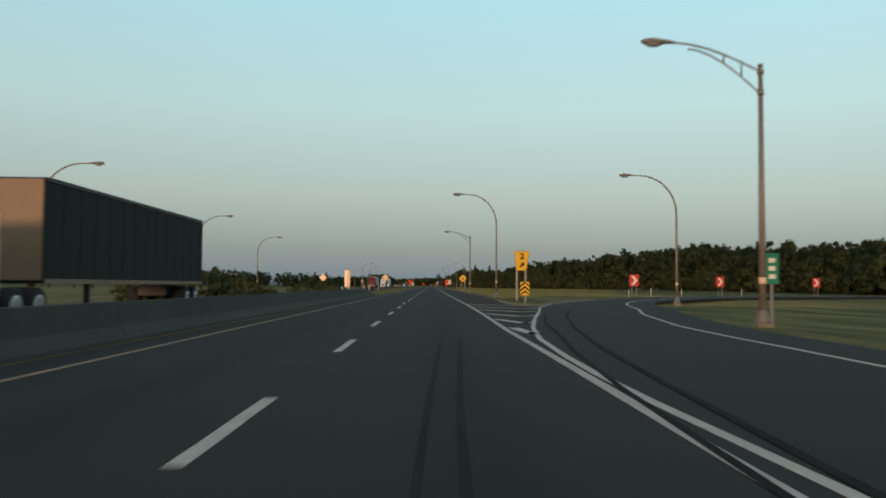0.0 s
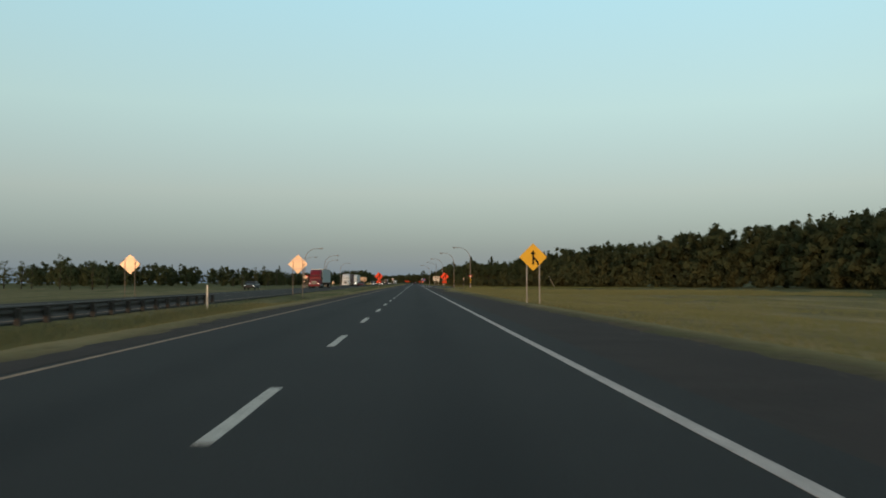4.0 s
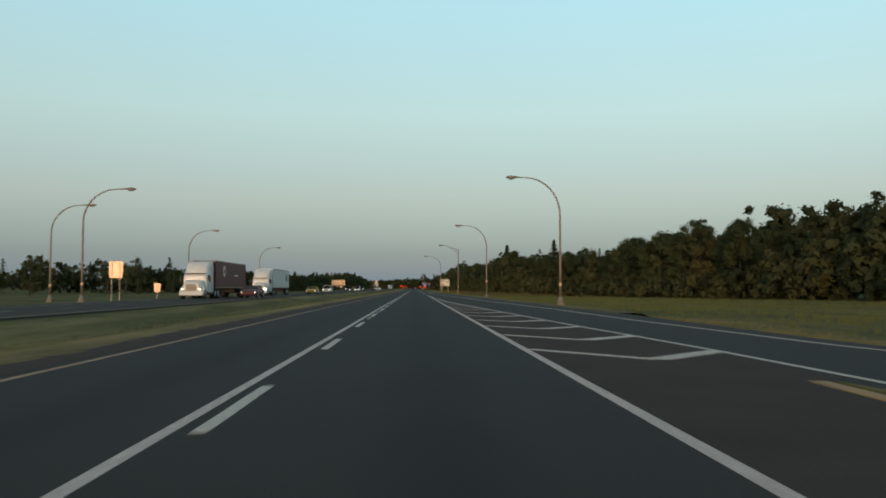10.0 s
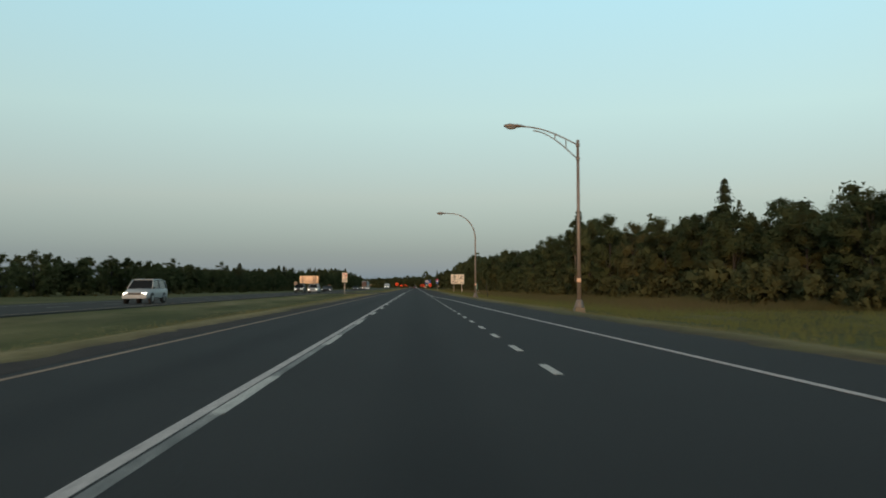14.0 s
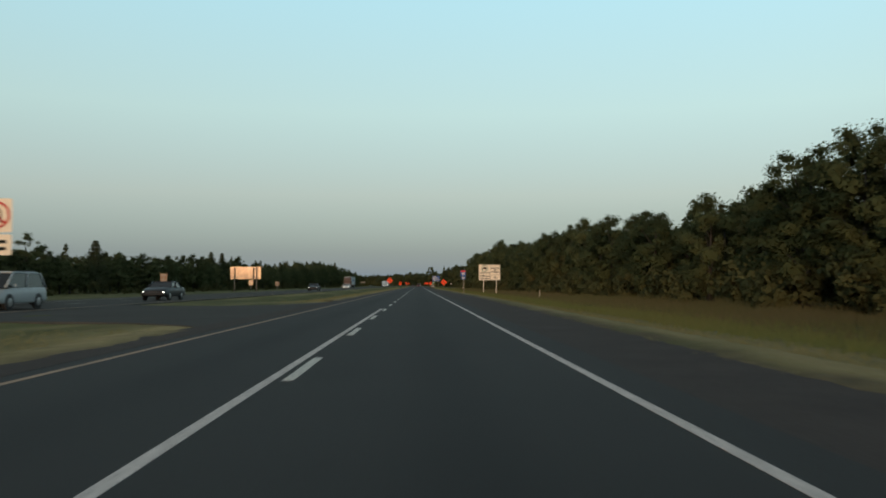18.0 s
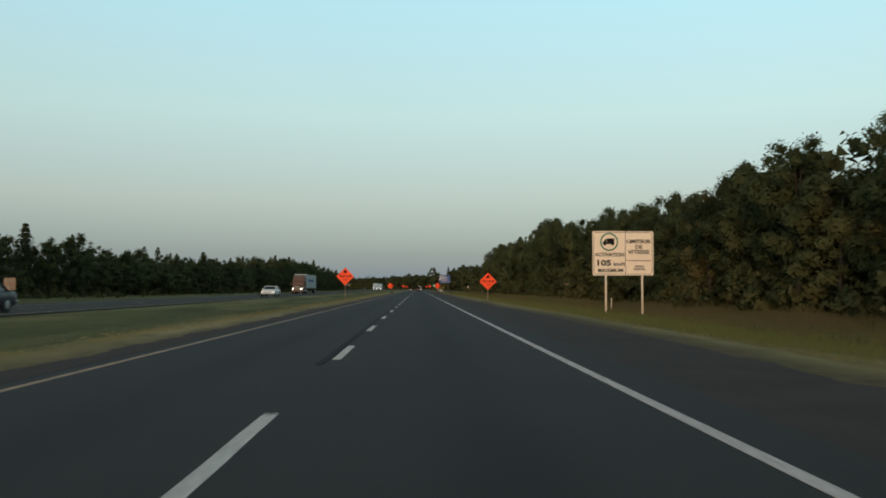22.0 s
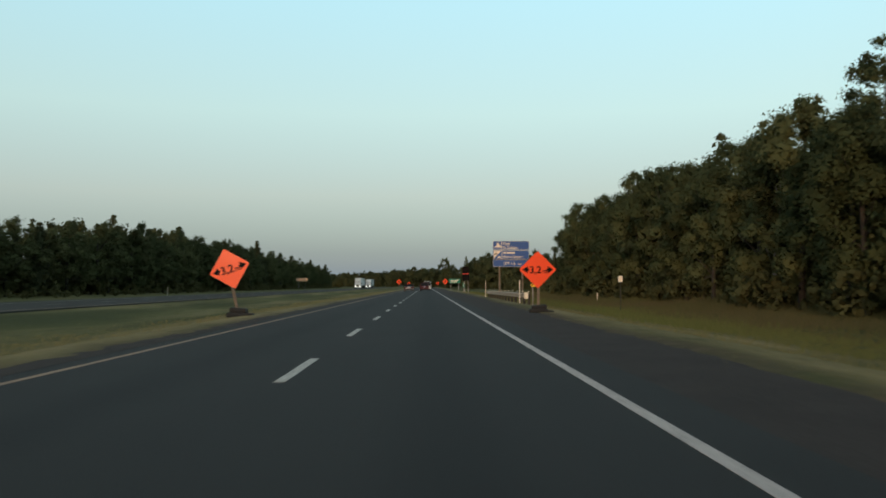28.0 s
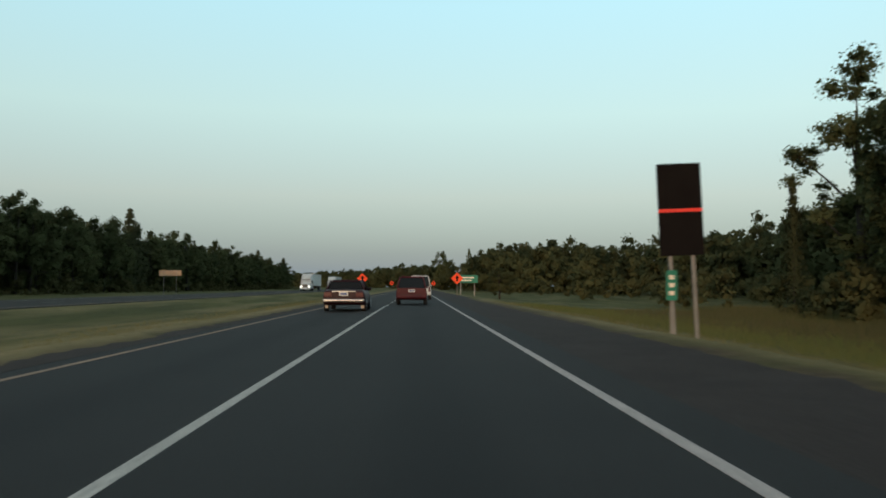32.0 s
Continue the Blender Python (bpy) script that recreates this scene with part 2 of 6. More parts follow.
CHROME = mat("chrome", (0.50, 0.50, 0.51), 0.28, 0.95)
PLASTIC = mat("black_plastic", (0.02, 0.02, 0.021), 0.55)
TAIL = mat("tail_lamp_lens", (0.075, 0.006, 0.008), 0.35, coat=0.1, spec=0.3)
HEADLAMP = mat("lit_headlamp", (1.0, 0.93, 0.80), 0.2, emit=3.2)
PLATE = mat("plate_white", (0.62, 0.62, 0.62), 0.4)


def car_paint(name, col):
    return mat(name, col, 0.5, 0.0, col2=tuple(c * 0.85 for c in col), scale=1.5, coat=0.12, spec=0.25)


MAROON = car_paint("maroon_car_paint", (0.030, 0.008, 0.011))
RED_PAINT = car_paint("red_car_paint", (0.080, 0.010, 0.016))
WHITE_CAR = car_paint("white_car_paint", (0.68, 0.68, 0.67))
SILVER = car_paint("silver_car_paint", (0.38, 0.40, 0.41))
DARK_CAR = car_paint("dark_car_paint", (0.018, 0.020, 0.024))
GOLD_CAR = car_paint("yellow_car_paint", (0.55, 0.33, 0.05))
TRUCK_RED = car_paint("dark_red_truck_paint", (0.17, 0.012, 0.022))
TRUCK_BROWN = car_paint("brown_truck_paint", (0.14, 0.08, 0.06))
TRAILER_GREY = mat("pale_trailer_skin", (0.42, 0.47, 0.48), 0.45, col2=(0.36, 0.41, 0.42), scale=0.6, fine=0.1)
TRAILER_RED = mat("dark_red_trailer_skin", (0.11, 0.018, 0.022), 0.5, col2=(0.09, 0.015, 0.02), scale=0.6)
TRAILER_DARK = mat("dark_trailer_curtain", (0.016, 0.017, 0.019), 0.9, col2=(0.011, 0.012, 0.013), scale=0.8, bump=0.2, bump_scale=3)
TRAILER_BROWN = mat("brown_trailer_wall", (0.30, 0.18, 0.11), 0.6, col2=(0.24, 0.14, 0.085), scale=1.5)

# a darker oily track down the middle of each lane
nt = ASPHALT.node_tree
pos = nt.nodes.new("ShaderNodeNewGeometry")
sx = nt.nodes.new("ShaderNodeSeparateXYZ")
nt.links.new(pos.outputs["Position"], sx.inputs[0])
wob = nt.nodes.new("ShaderNodeTexNoise")
wob.inputs["Scale"].default_value = 0.12
nt.links.new(pos.outputs["Position"], wob.inputs["Vector"])
tracks = None
for mid in (0.05, -3.35):
    d = nt.nodes.new("ShaderNodeMath")
    d.operation = "SUBTRACT"
    nt.links.new(sx.outputs["X"], d.inputs[0])
    d.inputs[1].default_value = mid
    ab = nt.nodes.new("ShaderNodeMath")
    ab.operation = "ABSOLUTE"
    nt.links.new(d.outputs[0], ab.inputs[0])
    mr = nt.nodes.new("ShaderNodeMapRange")
    mr.interpolation_type = "SMOOTHSTEP"
    mr.inputs["From Min"].default_value, mr.inputs["From Max"].default_value = 0.05, 0.75
    mr.inputs["To Min"].default_value, mr.inputs["To Max"].default_value = 1.15, 0.0
    nt.links.new(ab.outputs[0], mr.inputs["Value"])
    if tracks is None:
        tracks = mr.outputs["Result"]
    else:
        mx = nt.nodes.new("ShaderNodeMath")
        mx.operation = "MAXIMUM"
        nt.links.new(tracks, mx.inputs[0])
        nt.links.new(mr.outputs["Result"], mx.inputs[1])
        tracks = mx.outputs[0]
pm = nt.nodes.new("ShaderNodeMath")
pm.operation = "MULTIPLY"
nt.links.new(tracks, pm.inputs[0])
nt.links.new(wob.outputs["Fac"], pm.inputs[1])
oil = nt.nodes.new("ShaderNodeMix")
oil.data_type = "RGBA"
base_in = nt.nodes["Principled BSDF"].inputs["Base Color"]
nt.links.new(base_in.links[0].from_socket, oil.inputs[6])
oil.inputs[7].default_value = (0.018, 0.019, 0.020, 1)
nt.links.new(pm.outputs[0], oil.inputs[0])
nt.links.new(oil.outputs[2], base_in)

# grass and soil of the open ground, drier beside the pavements
GROUND = bpy.data.materials.new("grassland")
GROUND.use_nodes = True
gt = GROUND.node_tree
gb = gt.nodes["Principled BSDF"]
gb.inputs["Roughness"].default_value, gb.inputs["Specular IOR Level"].default_value = 0.95, 0.1
gpos = gt.nodes.new("ShaderNodeNewGeometry").outputs["Position"]


def g_noise(scale, detail, lo, hi, stretch=None):
    n = gt.nodes.new("ShaderNodeTexNoise")
    n.inputs["Scale"].default_value, n.inputs["Detail"].default_value = scale, detail
    if stretch:
        mp = gt.nodes.new("ShaderNodeMapping")
        mp.inputs["Scale"].default_value = stretch
        gt.links.new(gpos, mp.inputs["Vector"])
        gt.links.new(mp.outputs[0], n.inputs["Vector"])
    else:
        gt.links.new(gpos, n.inputs["Vector"])
    r = gt.nodes.new("ShaderNodeMapRange")
    r.inputs["From Min"].default_value, r.inputs["From Max"].default_value = lo, hi
    gt.links.new(n.outputs["Fac"], r.inputs["Value"])
    return r.outputs["Result"]


def g_mix(fac, one, two):
    x = gt.nodes.new("ShaderNodeMix")
    x.data_type = "RGBA"
    gt.links.new(fac, x.inputs[0])
    for k, v in ((6, one), (7, two)):
        if isinstance(v, tuple):
            x.inputs[k].default_value = (*v, 1)
        else:
            gt.links.new(v, x.inputs[k])
    return x.outputs[2]


dry = gt.nodes.new("ShaderNodeAttribute")
dry.attribute_name = "dry"
g1 = g_mix(g_noise(0.22, 5, 0.35, 0.65, (1, 0.25, 1)), (0.092, 0.094, 0.030), (0.052, 0.058, 0.018))
g2 = g_mix(g_noise(0.5, 5, 0.35, 0.65, (1, 0.2, 1)), (0.285, 0.225, 0.110), (0.160, 0.132, 0.056))
dn = gt.nodes.new("ShaderNodeMath")
dn.operation = "MULTIPLY_ADD"
gt.links.new(g_noise(0.35, 6, 0.2, 0.8, (1, 0.15, 1)), dn.inputs[0])
dn.inputs[1].default_value = 0.9
gt.links.new(dry.outputs["Fac"], dn.inputs[2])
dc = gt.nodes.new("ShaderNodeMapRange")
dc.inputs["From Min"].default_value, dc.inputs["From Max"].default_value = 0.55, 1.15
gt.links.new(dn.outputs[0], dc.inputs["Value"])
g3 = g_mix(dc.outputs["Result"], g1, g2)
# worn earth at the pavement edge, and darker tufts
soil = gt.nodes.new("ShaderNodeAttribute")
soil.attribute_name = "soil"
sn = gt.nodes.new("ShaderNodeMath")
sn.operation = "MULTIPLY"
gt.links.new(soil.outputs["Fac"], sn.inputs[0])
gt.links.new(g_noise(0.9, 5, 0.25, 0.6, (1, 0.4, 1)), sn.inputs[1])
g3 = g_mix(g_noise(1.4, 6, 0.56, 0.84, (1, 0.45, 1)), g3, (0.046, 0.050, 0.017))
g3 = g_mix(sn.outputs[0], g3, g_mix(g_noise(2.2, 5, 0.35, 0.65), (0.115, 0.083, 0.052), (0.062, 0.047, 0.031)))
gt.links.new(g_mix(g_noise(9.0, 6, 0.48, 0.95), g3, g_mix(g_noise(3.0, 4, 0.4, 0.6), (0.050, 0.052, 0.013), (0.13, 0.105, 0.036))), gb.inputs["Base Color"])
gbump = gt.nodes.new("ShaderNodeBump")
gbump.inputs["Strength"].default_value, gbump.inputs["Distance"].default_value = 0.8, 0.12
gt.links.new(g_noise(4.0, 8, 0.0, 1.0), gbump.inputs["Height"])
gt.links.new(gbump.outputs["Normal"], gb.inputs["Normal"])

# ---- mesh helpers ----
def thing(name, label, category, m=None, group="", kind=""):
    ob = new(name)
    ob.empty_display_size = 0.2
    if m:
        ob.matrix_world = m
    return tagged(ob, label, category, group, kind)


def part(name, bm, material, parent=None, label=""):
    """One mesh object from a bmesh, under a thing or a part."""
    me = bpy.data.meshes.new(name)
    bm.to_mesh(me)
    bm.free()
    me.materials.append(material)
    ob = new(name, me)
    if parent:
        ob.parent = parent
    return tagged(ob, label)


def box(bm, x0, x1, y0, y1, z0, z1, bevel=0.0, m=None):
    r = bmesh.ops.create_cube(bm, size=1.0)
    vs = r["verts"]
    bmesh.ops.transform(bm, matrix=Matrix.Translation(((x0 + x1) / 2, (y0 + y1) / 2, (z0 + z1) / 2)) @ Matrix.Diagonal((x1 - x0, y1 - y0, z1 - z0, 1)), verts=vs)
    if bevel:
        es = list({e for v in vs for e in v.link_edges})
        r = bmesh.ops.bevel(bm, geom=es, offset=bevel, segments=2, affect="EDGES", profile=0.6)
        vs = list({v for f in r["faces"] for v in f.verts} | {v for v in vs if v.is_valid})
    if m:
        bmesh.ops.transform(bm, matrix=m, verts=vs)
    return bm


def boxed(*a, **k):
    return box(bmesh.new(), *a, **k)


def tube(bm, points, radii, sides=10, cap=True):
    """A round bar along points, with a radius at each."""
    pts = [Vector(p) for p in points]
    if not isinstance(radii, (list, tuple)):
        radii = [radii] * len(pts)
    rings, side = [], None
    for i, p in enumerate(pts):
        d = (pts[min(i + 1, len(pts) - 1)] - pts[max(i - 1, 0)]).normalized()
        if side is None:
            side = d.orthogonal().normalized()
        side = (side - d * side.dot(d)).normalized()
        up = d.cross(side)
        rings.append([bm.verts.new(p + (side * math.cos(k * 2 * math.pi / sides) + up * math.sin(k * 2 * math.pi / sides)) * radii[i]) for k in range(sides)])
    for r0, r1 in zip(rings, rings[1:]):
        for k in range(sides):
            f = bm.faces.new((r0[k], r0[(k + 1) % sides], r1[(k + 1) % sides], r1[k]))
            f.smooth = True
    if cap:
        bm.faces.new(list(reversed(rings[0])))
        bm.faces.new(rings[-1])
    return bm


def tubed(*a, **k):
    return tube(bmesh.new(), *a, **k)


def slab(bm, outline, y0, y1):
    """A plate standing in the x-z plane, from an outline, between two depths."""
    front = [bm.verts.new((x, y0, z)) for x, z in outline]
    back = [bm.verts.new((x, y1, z)) for x, z in outline]
    n = len(outline)
    bm.faces.new(front)
    bm.faces.new(list(reversed(back)))
    for k in range(n):
        bm.faces.new((front[(k + 1) % n], front[k], back[k], back[(k + 1) % n]))
    bmesh.ops.recalc_face_normals(bm, faces=bm.faces)
    return bm


def slabbed(*a):
    return slab(bmesh.new(), *a)


def rounded(w, hgt, r, cx=0.0, cz=0.0, n=4):
    pts = []
    for sx, sz, a0 in ((1, 1, 0), (-1, 1, 90), (-1, -1, 180), (1, -1, 270)):
        for k in range(n + 1):
            a = radians(a0 + 90 * k / n)
            pts.append((cx + sx * (w / 2 - r) + r * math.cos(a), cz + sz * (hgt / 2 - r) + r * math.sin(a)))
    return pts


def turned(pts, degrees, cx=0.0, cz=0.0):
    c, s = math.cos(radians(degrees)), math.sin(radians(degrees))
    return [(cx + x * c - z * s, cz + x * s + z * c) for x, z in pts]


def lettering(text, size, x, z, y, material, parent, align="CENTER", wide=1.0, name="lettering", span=0.0, bold=0.018):
    """Raised writing that faces -y, its foot at z."""
    cu = bpy.data.curves.new("writing", "FONT")
    cu.body, cu.size, cu.align_x, cu.extrude, cu.offset = text, size, align, 0.002, size * bold
    cu.resolution_u = 3
    tmp = bpy.data.objects.new("writing", cu)
    me = bpy.data.meshes.new_from_object(tmp)
    bpy.data.objects.remove(tmp)
    if span:
        xs_ = [v.co.x for v in me.vertices]
        wide = span / (max(xs_) - min(xs_))
    me.transform(Matrix.Translation((x, y, z)) @ Matrix.Rotation(math.pi / 2, 4, "X") @ Matrix.Diagonal((wide, 1, 1, 1)))
    me.materials.clear()
    me.materials.append(material)
    ob = new(name, me)
    ob.parent = parent
    return ob


def strip(name, points, width, z, material, parent=None, thick=0.004):
    """A flat band on the ground along points (x, y)."""
    bm = bmesh.new()
    rows = []
    for i, (x, y) in enumerate(points):
        x0, y0 = points[max(i - 1, 0)]
        x1, y1 = points[min(i + 1, len(points) - 1)]
        d = Vector((x1 - x0, y1 - y0)).normalized()
        nx, ny = d.y * width / 2, -d.x * width / 2
        rows.append((bm.verts.new((x - nx, y - ny, z)), bm.verts.new((x + nx, y + ny, z)), bm.verts.new((x + nx, y + ny, z - thick)), bm.verts.new((x - nx, y - ny, z - thick))))
    for r0, r1 in zip(rows, rows[1:]):
        for k in range(4):
            bm.faces.new((r0[k], r0[(k + 1) % 4], r1[(k + 1) % 4], r1[k]))
    bm.faces.new(rows[0][::-1])
    bm.faces.new(rows[-1])
    bmesh.ops.recalc_face_normals(bm, faces=bm.faces)
    return part(name, bm, material, parent)


def band(name, left, right, z, material, thick=0.2, step=12.0):
    """A pavement slab between two edge lines, each a list of (x, y)."""
    def even(pts):
        seg = [0]
        for (ax, ay), (bx, by) in zip(pts, pts[1:]):
            seg.append(seg[-1] + math.hypot(bx - ax, by - ay))
        return np.array(seg) / seg[-1], pts
    length = sum(math.hypot(b[0] - a[0], b[1] - a[1]) for a, b in zip(left, left[1:]))
    n = max(2, int(length / step))
    ks = np.linspace(0, 1, n + 1)
    (sl, pl), (sr, pr) = even(left), even(right)
    bm = bmesh.new()
    rows = []
    for k in ks:
        lx, ly = (np.interp(k, sl, [p[i] for p in pl]) for i in (0, 1))
        rx, ry = (np.interp(k, sr, [p[i] for p in pr]) for i in (0, 1))
        rows.append((bm.verts.new((lx, ly, z)), bm.verts.new((rx, ry, z)), bm.verts.new((rx, ry, z - thick)), bm.verts.new((lx, ly, z - thick))))
    for r0, r1 in zip(rows, rows[1:]):
        for k in range(4):
            bm.faces.new((r0[k], r0[(k + 1) % 4], r1[(k + 1) % 4], r1[k]))
    bm.faces.new(rows[0][::-1])
    bm.faces.new(rows[-1])
    bmesh.ops.recalc_face_normals(bm, faces=bm.faces)
    return part(name, bm, material)


def loose_mesh(name, corners, material, normals=None):
    """A mesh of loose faces from an array of shape (faces, corners, 3)."""
    n, k = corners.shape[:2]
    me = bpy.data.meshes.new(name)
    me.vertices.add(n * k)
    me.vertices.foreach_set("co", np.asarray(corners, np.float32).ravel())
    me.loops.add(n * k)
    me.loops.foreach_set("vertex_index", np.arange(n * k, dtype=np.int32))
    me.polygons.add(n)
    me.polygons.foreach_set("loop_start", np.arange(0, n * k, k, dtype=np.int32))
    me.update(calc_edges=True)
    me.materials.append(material)
    if normals is not None:
        me.shade_smooth()
        me.normals_split_custom_set_from_vertices(np.asarray(normals).reshape(-1, 3).tolist())
    return me


def lerp(y, table):
    return float(np.interp(y, [p[0] for p in table], [p[1] for p in table]))


# ---- the lie of the land ----
Y0, Y1 = -150.0, 1420.0
MIDDLE = [(-400, -12.5), (-60, -13.0), (30, -14.2), (220, -17.5), (330, -19.6), (450, -21.0), (750, -22.0), (970, -23.6), (1420, -25.0)]


def far_road(y):
    """x of the middle of the other carriageway."""
    return lerp(y, MIDDLE)


DIP = [(-400, 0.25), (300, 0.3), (420, 0.5), (560, 0.9), (1000, 1.0), (1400, 0.8)]


RAMP_MID = [(70, 234), (51.5, 248), (39, 258), (28, 270), (20, 282), (14, 294), (11, 305), (8.6, 316)]


def ground_z(x, y):
    z = open_ground(x, y)
    if x > 5 and 225 < y < 330:
        d = 99.0
        for (ax, ay), (bx, by) in zip(RAMP_MID, RAMP_MID[1:]):
            k = min(1, max(0, ((x - ax) * (bx - ax) + (y - ay) * (by - ay)) / ((bx - ax) ** 2 + (by - ay) ** 2)))
            d = min(d, math.hypot(x - ax - k * (bx - ax), y - ay - k * (by - ay)))
        f = min(1, max(0, (d - 7.5) / 9))
        z = z * f - 0.05 * (1 - f)
    return z


def open_ground(x, y):
    c = far_road(y)
    if x > 4.4:
        z = -0.06 - lerp(y, DIP) * lerp(x, [(4.4, 0), (5.6, 0.05), (9, 0.35), (15, 0.95), (24, 1.0), (60, 0.6), (200, 0.2)])
    elif x > -6.4:
        z = -0.06
    elif x > c + 4.6:
        k = (x - (c + 4.6)) / (-6.4 - (c + 4.6))
        z = -0.05 - 0.32 * math.sin(math.pi * min(1, max(0, k))) ** 1.5 * min(1, max(0.0, (abs(y - 600) - 22) / 16))
    elif x > c - 6.2:
        z = -0.06
    else:
        z = -0.06 - 0.25 * min(1, (c - 6.2 - x) / 12)
    rough = min(1, max(0, (abs(x + 1) - 7.5) / 3)) if x > -6 else min(1, max(0, min(abs(x + 6.4), abs(x - c - 4.6), 4) / 3)) * (0 if c - 6.2 < x < c + 4.6 else 1)
    return z + rough * 0.10 * (noise.noise(Vector((x * 0.13, y * 0.09, 0))) + 0.5 * noise.noise(Vector((x * 0.5, y * 0.4, 3))))


xs = [-4500, -3000, -2000, -1300, -800, -500, -330, -220, -160, -120, -95, -78, -66, -58] + [-52 + 1.5 * k for k in range(30)] + [-6.8, -6.4, -6.2, -3, 0, 3, 4.4, 4.6, 5.0, 5.6, 6.4] + [7.4 + 1.4 * k for k in range(22)] + [41, 46, 53, 62, 75, 92, 115, 150, 200, 300, 450, 700, 1100, 1800, 3000, 4500]
ys = [-3000, -1500, -700, -400, -250] + [-150 + 5.0 * k for k in range(300)] + [1350 + 30 * k for k in range(12)] + [1750, 1900, 2200, 2700, 3500, 4800]
bm = bmesh.new()
dry_layer = bm.verts.layers.float.new("dry")
grid = []
for y in ys:
    row = []
    for x in xs:
        v = bm.verts.new((x, y, ground_z(x, min(1420, max(-150, y)))))
        c = far_road(y)
        d = 0.12
        if 4.4 < x < 40:
            d = max(d, lerp(x, [(4.4, 0.6), (7, 0.55), (9, 0.4), (12, 0.1)]) if y > 60 else 0.3)
            if 60 < y < 330 and x > 6:
                d = max(d, 0.60 if y < 170 else 0.52)
        elif -9.6 < x < -6:
            d = lerp(x, [(-9.6, 0.12), (-8.6, 0.45), (-7.4, 0.85), (-6.4, 0.7)])
        elif abs(x - (c + 5.4)) < 1.5:
            d = 0.35
        elif x < c - 6 and y < 400:
            d = lerp(y, [(250, 0.42), (400, 0.12)])
        if y > 880 and -14 < x < -6:
            d = max(d, 0.3)
        v[dry_layer] = d
        row.append(v)
    grid.append(row)
for r0, r1 in zip(grid, grid[1:]):
    for k in range(len(xs) - 1):
        f = bm.faces.new((r0[k], r0[k + 1], r1[k + 1], r1[k]))
        f.smooth = True
tagged(part("ground", bm, GROUND), "grass verges, median and fields, dry and yellow beside the pavement", "ground", kind="structure")

# the ragged edge of the grass beside the hard shoulder
VERGE = [(60, 5.2), (75, 5.1), (90, 5.5), (150, 5.2), (215, 4.7), (229, 4.25), (236, 3.85), (243, 4.1), (255, 4.6), (282, 4.7), (350, 9.2), (400, 8.0), (440, 7.2), (505, 5.4), (526, 5.15), (541, 4.8), (552, 4.55), (600, 5.0), (640, 5.4), (690, 4.9), (705, 5.3), (740, 4.9), (786, 4.55), (850, 4.8), (909, 4.7), (950, 5.1), (975, 5.35), (1076, 5.0), (1420, 4.7)]

# ---- roads ----
tagged(band("road", [(-6.05, Y0), (-6.05, Y1)], [(2.5, Y0), (2.5, Y1)], 0.0, ASPHALT), "dark asphalt carriageway with two lanes and worn markings", "road", kind="structure")
INNER = [(92, -6.36), (400, -6.36), (620, -6.18), (900, -6.06), (1420, -6.0)]
tagged(band("left_shoulder", [(x - 0.12, y) for y, x in INNER], [(-5.42, y) for y, x in INNER], 0.004, SHOULDER, step=8), "narrow brownish asphalt strip beside the median", "road shoulder", kind="structure")
tagged(band("shoulder", [(2.5, Y0), (2.5, 52)], [(4.6, Y0), (4.6, 52)], -0.006, SHOULDER), "brownish asphalt hard shoulder", "road shoulder", kind="structure")
tagged(band("shoulder", [(2.5, 52), (2.5, 318)], [(4.7, 52), (5.7, 75), (5.6, 180), (4.9, 240), (4.65, 318)], -0.006, SHOULDER), "brownish asphalt hard shoulder", "road shoulder", kind="structure")
tagged(band("shoulder", [(2.5, 550), (2.5, Y1)], [(4.8, 550), (5.4, 600), (5.6, 640), (5.6, Y1)], -0.006, SHOULDER), "brownish asphalt hard shoulder", "road shoulder", kind="structure")
tagged(band("merging_lane", [(2.5, 318), (2.5, 550)], [(4.9, 318), (8.9, 331), (9.2, 350), (8.0, 400), (7.2, 440), (4.7, 550)], -0.004, ASPHALT, step=8), "dark asphalt merging lane beside the carriageway", "road", kind="structure")
# the exit ramp curls away to the right before the first sign
RAMP_LEFT = [(2.1, -20), (2.04, 5.4), (1.92, 8.8), (1.88, 11.7), (1.92, 14.4), (2.07, 18.7), (2.52, 23.6), (3.28, 29.4), (4.5, 37.6), (5.5, 45), (7.07, 52.4), (9.1, 58.8), (10.9, 64), (15.9, 76.3), (23.4, 90), (32.8, 102), (45, 112), (60, 118), (80, 119)]
RAMP_RIGHT = [(6.3, -20), (6.2, 5), (6.25, 12.7), (6.42, 16.3), (6.53, 19.5), (6.89, 25), (8.4, 35), (9.97, 42), (11.7, 52), (13.4, 59), (16.1, 67.2), (21.1, 76.5), (26.6, 84.9), (33.5, 92.8), (45, 102), (60, 108), (80, 109)]
tagged(band("exit_ramp", [(2.4, -40)] + [(max(2.4, x - 0.7), y + 0.4) for x, y in RAMP_LEFT[3:]], [(8.2, -40), (7.9, 12)] + [(x + 1.6, y - 0.8) for x, y in RAMP_RIGHT[3:]], -0.003, ASPHALT, step=4), "asphalt exit ramp bending away across the grass", "road", kind="structure")
tagged(band("gore", [(2.4, 14), (2.4, 54)], [(2.9, 14), (6.6, 52)], -0.010, ASPHALT, step=6), "striped asphalt wedge between the carriageway and the exit ramp", "road", kind="structure")
